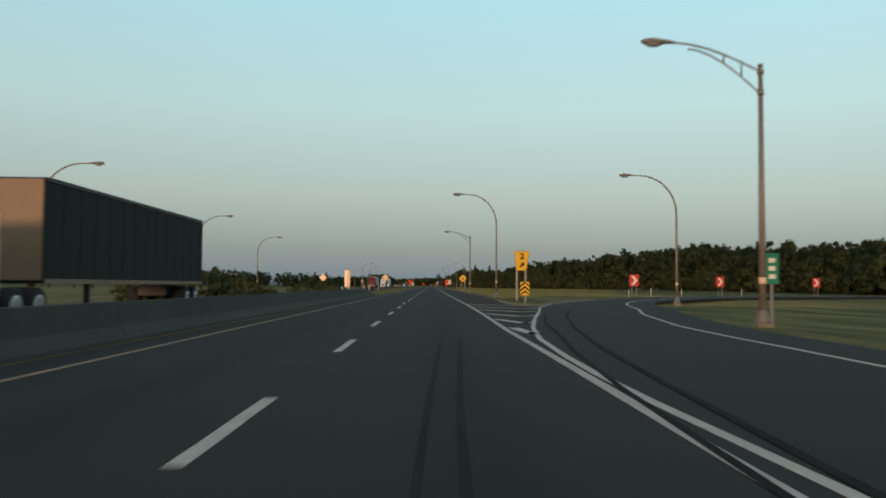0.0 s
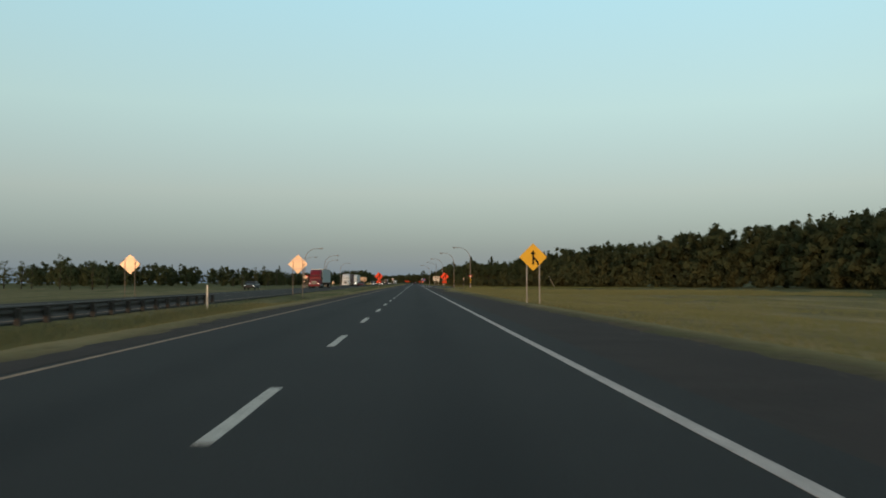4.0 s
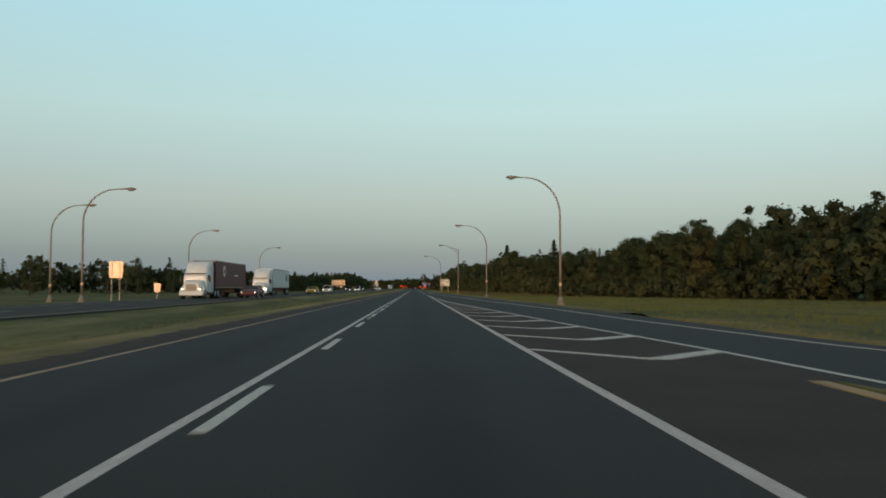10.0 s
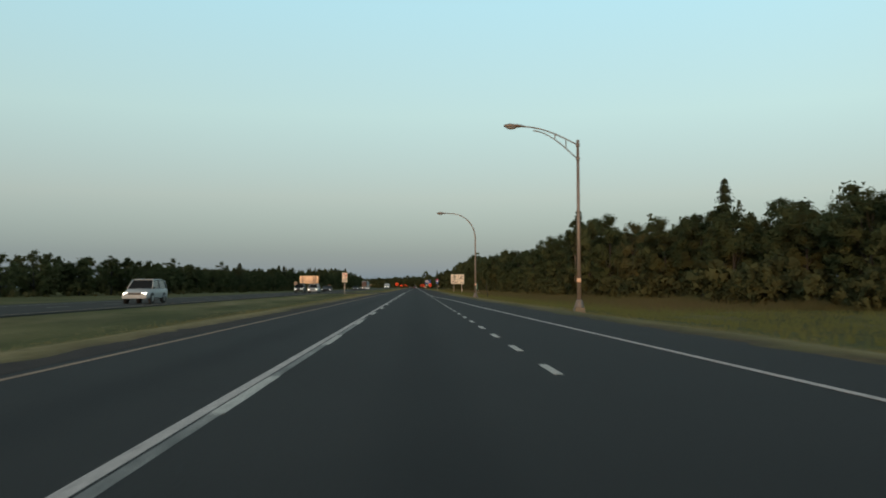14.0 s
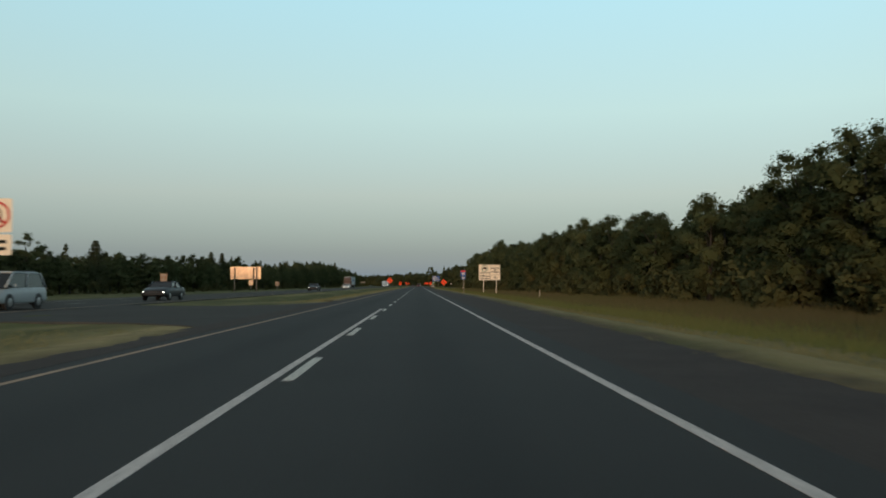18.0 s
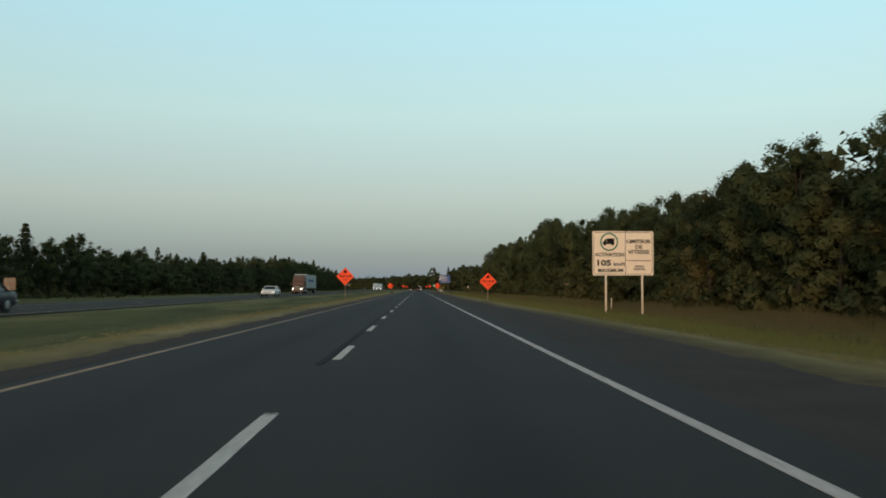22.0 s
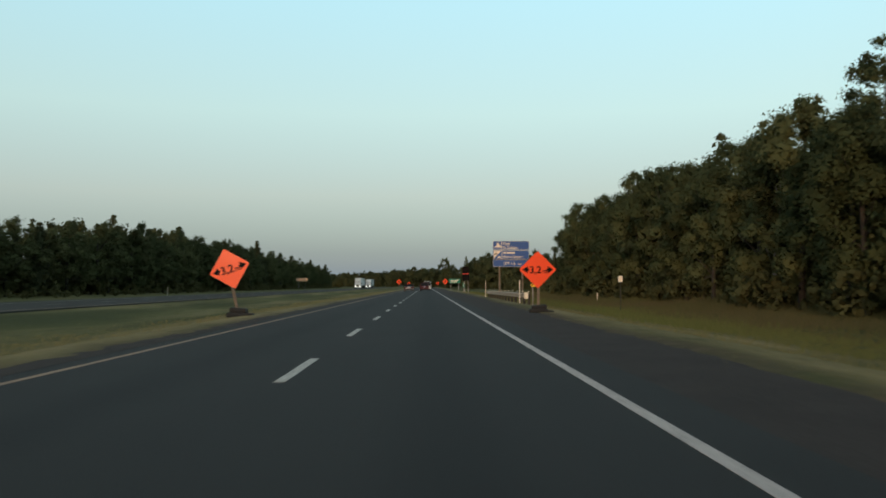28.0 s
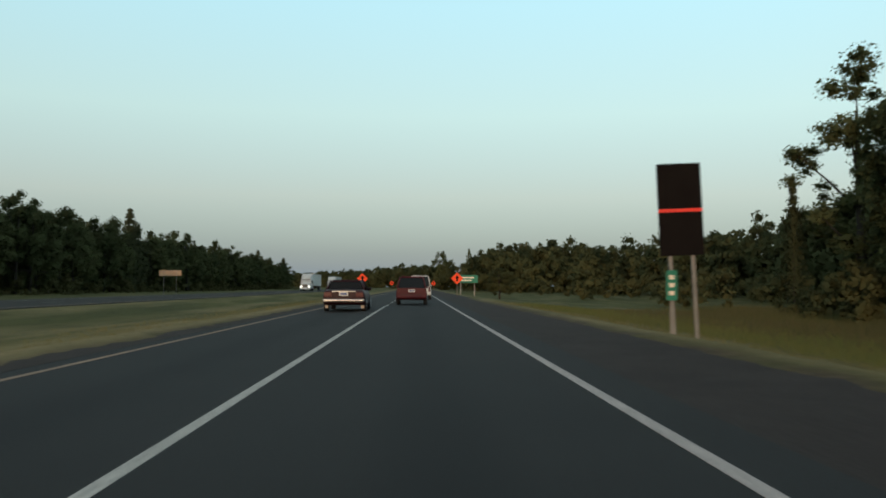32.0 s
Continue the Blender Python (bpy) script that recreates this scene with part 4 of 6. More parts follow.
def closing_lane_sign(x, y, z, label):
    s = thing("road_works_sign", label, "road sign", pose(x, y, z), group="orange road-works diamonds")
    diamond(s, 1.12, 2.3, ORANGE)
    ink_shape(s, [(0.10, 1.85), (0.22, 1.85), (0.22, 2.6), (0.10, 2.6)], "arrow_stem")
    ink_shape(s, arrow_head(0.16, 2.58, 0.3), "arrow_head")
    ink_shape(s, [(-0.36, 1.85), (-0.24, 1.85), (-0.22, 2.06), (-0.06, 2.24), (0.11, 2.38), (0.11, 2.52), (-0.14, 2.34), (-0.33, 2.12)], "joining_lane")
    p = part("distance_plate", slabbed(rounded(0.88, 0.42, 0.04, 0, 1.30), -0.012, 0.0), ORANGE, s)
    lettering("1,5 Km", 0.30, 0, 1.20, -0.014, BLACK, p, wide=0.95)
    wooden_post(s, 0.0, -0.3, 1.62, 0.06)
    return s


closing_lane_sign(-6.99, 282.2, 0.0, "orange closing-lane diamond with a distance plate on a wooden post")
closing_lane_sign(5.16, 282.0, -0.05, "orange closing-lane diamond with a distance plate on a wooden post")


def works_sign(x, y, z):
    s = thing("road_works_sign", "orange diamond reading travaux 1 km on a single post", "road sign", pose(x, y, z), group="orange road-works diamonds")
    diamond(s, 1.1, 2.2, ORANGE)
    ink_shape(s, [(-0.05, 2.48), (0.05, 2.48), (0.05, 2.62), (-0.05, 2.62)], "arrow_stem")
    ink_shape(s, [(0, 2.78), (0.20, 2.55), (0.13, 2.52), (-0.13, 2.52), (-0.20, 2.55)], "arrow_head")
    lettering("TRAVAUX", 0.24, 0, 2.13, -0.015, BLACK, s)
    lettering("1 km", 0.20, 0, 1.84, -0.015, BLACK, s)
    wooden_post(s, 0.0, -0.3, 1.9, 0.04)
    return s


works_sign(-6.95, 760, -0.02)
works_sign(5.65, 760, -0.42)


def width_sign(x, y, z, turn, yaw, foot, sheet, label):
    s = thing("width_limit_sign", label, "road sign", pose(x, y, z, 0, 0, yaw))
    diamond(s, 1.12, 1.83, sheet, turn=turn)
    for sx in (-1, 1):
        ink_shape(s, [(sx * 0.66, 1.83), (sx * 0.42, 1.98), (sx * 0.42, 1.68)], "arrow_head", turn=turn, cz=1.83)
        ink_shape(s, [(sx * 0.43, 1.79), (sx * 0.43, 1.87), (sx * 0.36, 1.87), (sx * 0.36, 1.79)], "arrow_stem", turn=turn, cz=1.83)
    t = lettering("3,2", 0.42, -0.1, -0.15, -0.016, BLACK, s)
    t2 = lettering("m", 0.26, 0.30, -0.15, -0.016, BLACK, s)
    for o in (t, t2):
        o.matrix_local = pose(0, 0, 1.83, 0, -turn, 0)
    post = slabbed([(foot - 0.05, 0.1), (foot + 0.05, 0.1), (0.07, 1.5), (-0.03, 1.5)], 0.03, 0.12)
    part("post", post, WOOD, s, "weathered wooden post")
    for x0, x1, ya, yb, z0, z1 in ((-0.40, 0.38, -0.22, 0.3, 0.0, 0.2), (-0.30, 0.34, -0.16, 0.26, 0.17, 0.36), (0.1, 0.62, -0.3, 0.1, 0.0, 0.16)):
        bag = boxed(foot + x0, foot + x1, ya, yb, z0, z1, 0.07)
        for v in bag.verts:
            v.co.z += 0.03 * math.sin(v.co.x * 9) - 0.06 * max(0, abs(v.co.x - foot) - 0.25)
        part("sandbag", bag, TYRE, s, "slumped black sandbag")
    return s


width_sign(-7.55, 901, -0.06, 17, -2, 0.33, GLARE_ORANGE, "tilted orange width-limit diamond glaring in the sun, on black sandbags")
width_sign(4.58, 904.4, -0.03, 0, 0, 0.03, ORANGE, "orange width-limit diamond standing upright on black sandbags")


def far_diamond(x, y, z):
    s = thing("road_works_sign", "orange road-works diamond with a black symbol beside the road", "road sign", pose(x, y, z), group="orange road-works diamonds")
    diamond(s, 1.15, 2.35, ORANGE)
    ink_shape(s, [(-0.12, 2.0), (0.12, 2.0), (0.12, 2.4), (0.3, 2.4), (0, 2.75), (-0.3, 2.4), (-0.12, 2.4)], "symbol")
    wooden_post(s, 0.0, -0.4, 2.0, 0.05)


for x, y in ((5.25, 1104), (-8.0, 1115), (5.3, 1262), (-8.2, 1268)):
    far_diamond(x, y, -0.1)

s = thing("exit_sign", "tapered yellow exit sign with number 2 and a slanting arrow", "road sign", pose(6.45, 62.7, 0.3))
part("panel", slabbed([(-0.44, 1.94), (0.34, 1.94), (0.58, 3.40), (-0.56, 3.40)], -0.015, 0.0), YELLOW, s)
bmb = bmesh.new()
for a, b in (((-0.42, 1.965), (0.32, 1.965)), ((0.32, 1.965), (0.55, 3.375)), ((0.55, 3.375), (-0.53, 3.375)), ((-0.53, 3.375), (-0.42, 1.965))):
    tube(bmb, [(a[0], -0.015, a[1]), (b[0], -0.015, b[1])], 0.012, 5)
part("border", bmb, BLACK, s, "thin black border")
lettering("2", 0.62, 0.02, 2.80, -0.018, BLACK, s, wide=1.1)
ink_shape(s, turned([(-0.055, -0.26), (0.055, -0.26), (0.055, 0.0), (0.17, 0.0), (0.0, 0.25), (-0.17, 0.0), (-0.055, 0.0)], -47, 0.03, 2.38), "arrow", y=-0.015)
for x in (-0.36, 0.28):
    steel_post(s, x, -0.6, 3.3)

s = thing("merge_sign", "yellow diamond warning of merging traffic, on two posts", "road sign", pose(6.35, 173.5, -0.1))
diamond(s, 1.12, 2.67, YELLOW)
ink_shape(s, [(-0.05, 2.25), (0.05, 2.25), (0.05, 2.85), (-0.05, 2.85)], "arrow_stem")
ink_shape(s, arrow_head(0, 2.83, 0.24), "arrow_head")
ink_shape(s, [(0.05, 2.55), (0.22, 2.36), (0.22, 2.22), (0.32, 2.22), (0.32, 2.4), (0.05, 2.70)], "joining_lane")
for x in (-0.36, 0.36):
    steel_post(s, x, -0.4, 2.75, 0.035)


def chevron_board(x, y, z, w, hgt, base, n, up, label, name, rise=-1):
    s = thing(name, label, "hazard marker", pose(x, y, z))
    part("panel", slabbed(rounded(w, hgt, 0.03, 0, base + hgt / 2), -0.012, 0.0), YELLOW, s)
    st = hgt / n
    for k in range(n):
        zc = base + st * (k + 0.28)
        t = st * (0.46 if up else 0.68)
        if up:
            pts = [(-w / 2 + 0.01, zc - 0.13), (0, zc + 0.10), (w / 2 - 0.01, zc - 0.13), (w / 2 - 0.01, zc - 0.13 + t), (0, zc + 0.10 + t), (-w / 2 + 0.01, zc - 0.13 + t)]
        else:
            pts = [(-w / 2 + 0.01, zc - 0.13 * rise), (w / 2 - 0.01, zc + 0.13 * rise), (w / 2 - 0.01, zc + 0.13 * rise + t), (-w / 2 + 0.01, zc - 0.13 * rise + t)]
        pts = [(px, min(base + hgt - 0.01, max(base + 0.01, pz))) for px, pz in pts]
        ink_shape(s, pts, "stripe")
    steel_post(s, 0.0, -0.4, base + hgt * 0.8, 0.035)


chevron_board(5.55, 52.6, 0.05, 0.56, 0.82, 0.50, 3, True, "yellow and black chevron board at the exit nose", "chevron_board")
chevron_board(10.17, 284.3, -0.1, 0.30, 0.92, 1.28, 4, False, "narrow yellow and black striped hazard marker", "hazard_marker")
chevron_board(6.72, 922.9, -0.15, 0.30, 0.84, 1.20, 4, False, "yellow and black striped hazard marker at the rail end", "hazard_marker", 1)

rc = thing("curve_arrow", "red board with a white arrowhead along the ramp bend", "curve sign", pose(22.1, 93, -0.15), group="curve arrows")
part("panel", slabbed(rounded(1.05, 1.28, 0.04, 0, 1.95), -0.012, 0.0), RED, rc)
ink_shape(rc, [(-0.34, 2.45), (-0.02, 2.45), (0.38, 1.95), (-0.02, 1.45), (-0.34, 1.45), (0.06, 1.95)], "arrow", WHITE_SHEET)
for x in (-0.25, 0.25):
    steel_post(rc, x, -0.4, 2.4, 0.035)
for x, y in ((37.3, 109.5), (54, 118.5)):
    copy_thing(rc, pose(x, y, -0.15, 0, 0, 0))

s = thing("yield_sign", "red and white yield triangle fixed before the lamp pole", "road sign", pose(13.32, 333.0, 0.0))
part("panel", slabbed([(-0.47, 2.95), (0, 2.12), (0.47, 2.95)], -0.155, -0.143), RED, s)
ink_shape(s, [(-0.26, 2.82), (0, 2.38), (0.26, 2.82)], "field", WHITE_SHEET, y=-0.155)
part("bracket", boxed(-0.12, 0.12, -0.143, -0.08, 2.6, 2.66), STEEL, s)

# limiter notice, two boards on two posts
s = thing("speed_limiter_sign", "large white notice about truck speed limiters, on two white posts", "road sign", pose(15.7, 751.8, -1.02))
part("panel", slabbed(rounded(2.66, 3.52, 0.1, -1.10, 4.98), -0.02, 0.0), WHITE_SHEET, s)
part("panel", slabbed(rounded(2.20, 3.50, 0.1, 1.34, 4.98), -0.02, 0.0), WHITE_SHEET, s)
part("border", slabbed(rounded(4.68, 3.34, 0.22, 0.0, 4.98), -0.024, -0.02), BLACK, s, "black border line")
part("face", slabbed(rounded(4.61, 3.27, 0.19, 0.0, 4.98), -0.028, -0.023), WHITE_SHEET, s, "cream white face")
part("seam", boxed(0.17, 0.21, -0.031, -0.028, 3.36, 6.60), BLACK, s)
ring = bmesh.new()
tube(ring, [(-1.10 + 0.66 * math.cos(k * math.pi / 18), -0.02, 5.88 + 0.66 * math.sin(k * math.pi / 18)) for k in range(37)], 0.06, 6, cap=False)
part("green_ring", ring, GREEN, s)
ink_shape(s, [(-1.28, 5.70), (-0.68, 5.70), (-0.68, 6.16), (-1.28, 6.16)], "truck_box", y=-0.032)
ink_shape(s, [(-1.60, 5.70), (-1.30, 5.70), (-1.30, 6.10), (-1.44, 6.10), (-1.49, 5.93), (-1.60, 5.90)], "truck_cab", y=-0.032)
for x in (-1.45, -0.82):
    ink_shape(s, [(x + 0.1 * math.cos(k * 0.52), 5.68 + 0.1 * math.sin(k * 0.52)) for k in range(12)], "truck_wheel", y=-0.036)
for text, size, x, z, span in (("ACTIVATION", 0.40, -1.05, 4.74, 2.34), ("105", 0.62, -1.56, 4.01, 1.10), ("km/h", 0.38, -0.32, 4.01, 0.88), ("MAXIMUM", 0.38, -1.0, 3.49, 2.0), ("LIMITEUR", 0.41, 1.25, 5.79, 1.93), ("DE", 0.41, 1.25, 5.36, 0.55), ("VITESSE", 0.41, 1.25, 4.95, 1.72), ("SPEED", 0.20, 1.3, 3.88, 0.77), ("LIMITER", 0.20, 1.3, 3.66, 0.94)):
    lettering(text, size, x, z, -0.030, BLACK, s, span=span, bold=0.034)
ink_shape(s, [(0.36, 4.37), (2.2, 4.37), (2.2, 4.42), (0.36, 4.42)], "rule", y=-0.032)
for x in (-1.35, 1.55):
    part("post", tubed([(x, 0.1, -0.5), (x, 0.1, 6.6)], 0.085, 10), WHITE_SHEET, s, "white painted post")

s = thing("route_shield", "blue and red route shield with a plate on a leaning post", "road sign", pose(6.6, 691.2, -0.1, 0, -1.5, 0))
part("shield", slabbed(rounded(0.80, 0.94, 0.12, 0, 3.02), -0.012, 0.0), BLUE, s)
part("shield_top", slabbed(rounded(0.74, 0.24, 0.08, 0, 3.34), -0.016, -0.012), RED, s)
lettering("20", 0.46, 0, 2.78, -0.016, WHITE_SHEET, s)
p = part("direction_plate", slabbed(rounded(0.62, 0.40, 0.05, 0.03, 2.30), -0.012, 0.0), BLUE, s)
lettering("EST", 0.26, 0.03, 2.21, -0.015, WHITE_SHEET, p)
steel_post(s, 0.05, -0.4, 3.3, 0.035)

# tourist sign, three rows
s = thing("tourist_sign", "blue tourist sign with white pictures and writing, on two brown posts", "road sign", pose(6.12, 947.4, -0.2))
for z0, z1, nm in ((4.66, 5.48, "upper_panel"), (3.80, 4.62, "middle_panel"), (3.07, 3.76, "lower_panel")):
    part(nm, slabbed(rounded(3.38, z1 - z0, 0.03, 1.69, (z0 + z1) / 2), -0.025, 0.0), BLUE, s)
    fr = bmesh.new()
    for a, b in (((0.02, z0 + 0.02), (3.36, z0 + 0.02)), ((3.36, z0 + 0.02), (3.36, z1 - 0.02)), ((3.36, z1 - 0.02), (0.02, z1 - 0.02)), ((0.02, z1 - 0.02), (0.02, z0 + 0.02))):
        tube(fr, [(a[0], -0.026, a[1]), (b[0], -0.026, b[1])], 0.016, 4)
    part("border", fr, WHITE_SHEET, s, "white border")
for z0, z1 in ((4.66, 5.48), (3.80, 4.62)):
    part("divider", boxed(0.80, 0.86, -0.03, -0.025, z0 + 0.03, z1 - 0.03), WHITE_SHEET, s)
ink_shape(s, [(0.06, 4.90), (0.30, 5.05), (0.42, 5.30), (0.50, 5.36), (0.56, 5.2), (0.70, 5.05), (0.78, 4.90)], "swimmer_symbol", WHITE_SHEET, y=-0.025)
for k in range(6):
    ink_shape(s, [(0.08 + 0.115 * k, 4.80), (0.14 + 0.115 * k, 4.86), (0.195 + 0.115 * k, 4.80), (0.14 + 0.115 * k, 4.82)], "wave", WHITE_SHEET, y=-0.025)
ink_shape(s, [(0.07, 3.86), (0.07, 4.56), (0.78, 4.56)], "camping_field", WHITE_SHEET, y=-0.025)
ink_shape(s, [(0.12, 4.2), (0.27, 4.44), (0.42, 4.2), (0.34, 4.2), (0.27, 4.3), (0.2, 4.2)], "tent_symbol", BLACK, y=-0.029)
ink_shape(s, [(0.38, 3.9), (0.56, 4.1), (0.64, 4.04), (0.77, 3.9)], "swimmer_symbol", WHITE_SHEET, y=-0.025)
lettering("Plage", 0.33, 0.95, 5.13, -0.029, WHITE_SHEET, s, "LEFT", 0.95)
lettering("St-Zotique", 0.33, 0.95, 4.77, -0.029, WHITE_SHEET, s, "LEFT", 0.95)
for k, wd in enumerate((0.24, 0.78)):
    part("unreadable_word", boxed(0.96 + 0.32 * k, 0.96 + 0.32 * k + wd, -0.028, -0.025, 4.30, 4.46), WHITE_SHEET, s)
lettering("Plage et Camping", 0.30, 0.95, 3.92, -0.029, WHITE_SHEET, s, "LEFT", 0.86)
lettering("JCT 1,5", 0.36, 1.0, 3.28, -0.029, WHITE_SHEET, s, "LEFT", 1.0)
lettering("km", 0.22, 2.34, 3.28, -0.029, WHITE_SHEET, s, "LEFT", 1.2)
for x in (0.62, 2.75):
    part("post", boxed(x - 0.075, x + 0.075, 0.02, 0.2, -0.6, 5.3, 0.02), WOOD, s, "brown wooden post")

# blanked panel
s = thing("blanked_sign", "sign wrapped in black sheet with a red tape, on two posts", "road sign", pose(6.84, 1013.8, -0.1, 0, -2.6, 0))
part("panel", slabbed(rounded(1.15, 2.40, 0.02, 0.02, 3.28), -0.05, 0.0), BLACK_BOARD, s)
part("red_tape", boxed(-0.56, 0.60, -0.056, -0.05, 3.21, 3.30), RED_STRIPE, s)
for x in (-0.28, 0.32):
    part("post", boxed(x - 0.045, x + 0.045, 0.01, 0.1, -0.5, 4.2, 0.008), STEEL, s)
p = thing("marker_plate", "small green distance plate on a thin post", "road sign", pose(6.30, 1013.2, -0.1))
part("panel", slabbed(rounded(0.28, 0.76, 0.03, 0, 1.30), -0.01, 0.0), GREEN, p)
for k in range(3):
    part("unreadable_figure", boxed(-0.07, 0.07, -0.013, -0.01, 1.05 + 0.2 * k, 1.16 + 0.2 * k), WHITE_SHEET, p)
steel_post(p, 0.0, -0.4, 1.6, 0.03)
for x, y, z in ((11.1, 28.6, 0.0), (6.95, 535.2, -0.1)):
    copy_thing(p, pose(x, y, z) @ Matrix.Diagonal((1.6 if y < 100 else 0.7, 1, 1.35 if y < 100 else 1.0, 1)))

s = thing("direction_sign", "green direction sign with white writing, on posts far ahead", "road sign", pose(9.5, 1151, -0.6))
part("panel", slabbed(rounded(3.8, 1.5, 0.1, 0, 3.25), -0.02, 0.0), GREEN, s)
for k in range(2):
    part("unreadable_line", boxed(-1.4, 1.2 - 0.4 * k, -0.024, -0.02, 3.35 - 0.5 * k, 3.6 - 0.5 * k), WHITE_SHEET, s)
for x in (-1.3, 1.3):
    steel_post(s, x, -0.5, 3.8)


# boards that turn their backs to the camera
def back_board(x, y, z, w, hgt, zc, label, posts=(-0.3, 0.3), turn=0, dia=False, name="sign_back", material=None):
    s = thing(name, label, "road sign", pose(x, y, z, 0, 0, turn))
    out = turned(rounded(w, w, 0.06), 45, 0, zc) if dia else rounded(w, hgt, 0.05, 0, zc)
    part("panel", slabbed(out, 0.0, 0.012), material or ALU, s)
    for px in posts:
        part("post", boxed(px * w - 0.03, px * w + 0.03, -0.06, -0.002, -0.5, zc + hgt * (0.2 if dia else 0.42), 0.006), WOOD if dia else STEEL, s)
    if hgt > 0.8:
        for dz in (-0.28, 0.28):
            part("stiffener", boxed(-w * 0.42, w * 0.42, -0.03, -0.001, zc + dz * hgt - 0.03, zc + dz * hgt + 0.03), STEEL, s)
    return s


back_board(-26.0, 202.8, -0.2, 1.28, 1.5, 3.0, "bare metal back of a diamond sign on two posts", (-0.35, 0.35), dia=True)
back_board(-11.2, 204.6, -0.35, 1.28, 1.5, 3.2, "bare metal back of a diamond sign on two posts", (-0.35, 0.35), dia=True)
back_board(-27.3, 334.5, -0.1, 0.75, 1.0, 2.6, "bare metal back of a small diamond sign", (0.0,), dia=True)
back_board(-28.45, 395.2, -0.15, 1.26, 1.55, 3.0, "bare metal back of a sign on two posts", (-0.3, 0.3))
back_board(-27.2, 404, -0.15, 0.62, 0.9, 1.3, "bare metal back of a low sign", (0.0,))
back_board(-32.7, 671.2, -0.2, 0.9, 1.0, 2.3, "brownish back of a small sign on a post", (0.0,), material=TRAILER_BROWN)
back_board(-31.5, 750.4, -0.2, 0.9, 0.95, 1.6, "brownish back of a low sign on a dark foot", (0.0,), material=TRAILER_BROWN)
wide = back_board(-39.8, 757, -0.3, 6.9, 2.85, 4.2, "wide pale back of a large sign glowing in the low sun", ())
for px in (-2.5, 1.8, 2.5):
    part("post", boxed(px - 0.13, px + 0.13, -0.26, -0.04, -0.5 if px != 1.8 else 1.8, 5.45, 0.02), WOOD, wide, "dark weathered upright")
for k in range(1, 6):
    part("panel_seam", boxed(-3.42 + 1.15 * k - 0.02, -3.42 + 1.15 * k + 0.02, -0.012, -0.001, 2.8, 5.6), STEEL, wide)
back_board(-38.4, 756, -0.3, 1.0, 1.2, 2.0, "small sign back under the large one", (0.0,))
back_board(-36.75, 1118.6, -0.3, 3.3, 0.85, 3.25, "pale back of a long sign on two posts", (-0.28, 0.28))
s = thing("no_u_turn_sign", "white sign forbidding turning, with a plate below, beside the median crossing", "road sign", pose(-12.36, 587.3, -0.2))
part("panel", slabbed(rounded(0.9, 0.98, 0.06, 0, 3.32), -0.012, 0.0), WHITE_SHEET, s)
rg = bmesh.new()
tube(rg, [(0.36 * math.cos(k * math.pi / 12), -0.014, 3.34 + 0.36 * math.sin(k * math.pi / 12)) for k in range(25)], 0.035, 6, cap=False)
tube(rg, [(-0.25, -0.016, 3.59), (0.25, -0.016, 3.09)], 0.03, 6)
part("red_ring", rg, RED, s)
ut = bmesh.new()
tube(ut, [(0.13, -0.013, 3.12), (0.13, -0.013, 3.4), (0.08, -0.013, 3.5), (0, -0.013, 3.53), (-0.08, -0.013, 3.5), (-0.13, -0.013, 3.4), (-0.13, -0.013, 3.25)], 0.028, 6)
part("turn_arrow", ut, BLACK, s)
p = part("lower_plate", slabbed(rounded(0.9, 0.6, 0.05, 0, 2.48), -0.012, 0.0), WHITE_SHEET, s)
for k in range(2):
    part("unreadable_line", boxed(-0.3, 0.3, -0.015, -0.012, 2.32 + 0.2 * k, 2.42 + 0.2 * k), BLACK, p)
steel_post(s, 0.0, -0.4, 3.7, 0.05)
s = thing("no_entry_sign", "round red and white no entry sign on a post", "road sign", pose(-28.5, 347, -0.2))
part("disc", slabbed([(0.38 * math.cos(k * math.pi / 10), 2.9 + 0.38 * math.sin(k * math.pi / 10)) for k in range(20)], -0.012, 0), RED, s)
part("bar", boxed(-0.26, 0.26, -0.016, -0.012, 2.84, 2.96), WHITE_SHEET, s)
steel_post(s, 0.0, -0.4, 3.2, 0.04)
# tall pale marker behind the barrier end
s = thing("pale_marker_panel", "tall curved white marker panel catching the low sun", "marker", pose(-9.55, 95, -0.3))
cv = bmesh.new()
cols = []
for k in range(9):
    a = math.pi * (k / 8)
    cols.append([cv.verts.new((-0.32 * math.cos(a), -0.014 * math.sin(a), z)) for z in (1.15, 3.05, 3.12)])
for c0, c1 in zip(cols, cols[1:]):
    for k in (0, 1):
        cv.faces.new((c0[k], c1[k], c1[k + 1], c0[k + 1]))
for c in cols:
    c[2].co.x *= 1.08
    c[2].co.y -= 0.02
pn = part("panel", cv, GLOSSY_SHEET, s)
pn.modifiers.new("thick", "SOLIDIFY").thickness = 0.015
part("post", tubed([(0, 0.02, -0.3), (0, 0.02, 2.9)], 0.04, 8), STEEL, s)


def stake(x, y, lean=0, hgt=1.25, label="thin white delineator post", w=0.035):
    s = thing("delineator_post", label, "marker post", pose(x, y, stand(x, y) - 0.02, 0, lean, 0), group="delineator posts")
    part("stake", boxed(-w, w, -0.012, 0.012, -0.3, hgt, 0.006), WHITE_SHEET, s)
    if w > 0.04:
        part("reflector", boxed(-0.04, 0.04, -0.018, -0.012, hgt - 0.25, hgt - 0.1), RED, s)


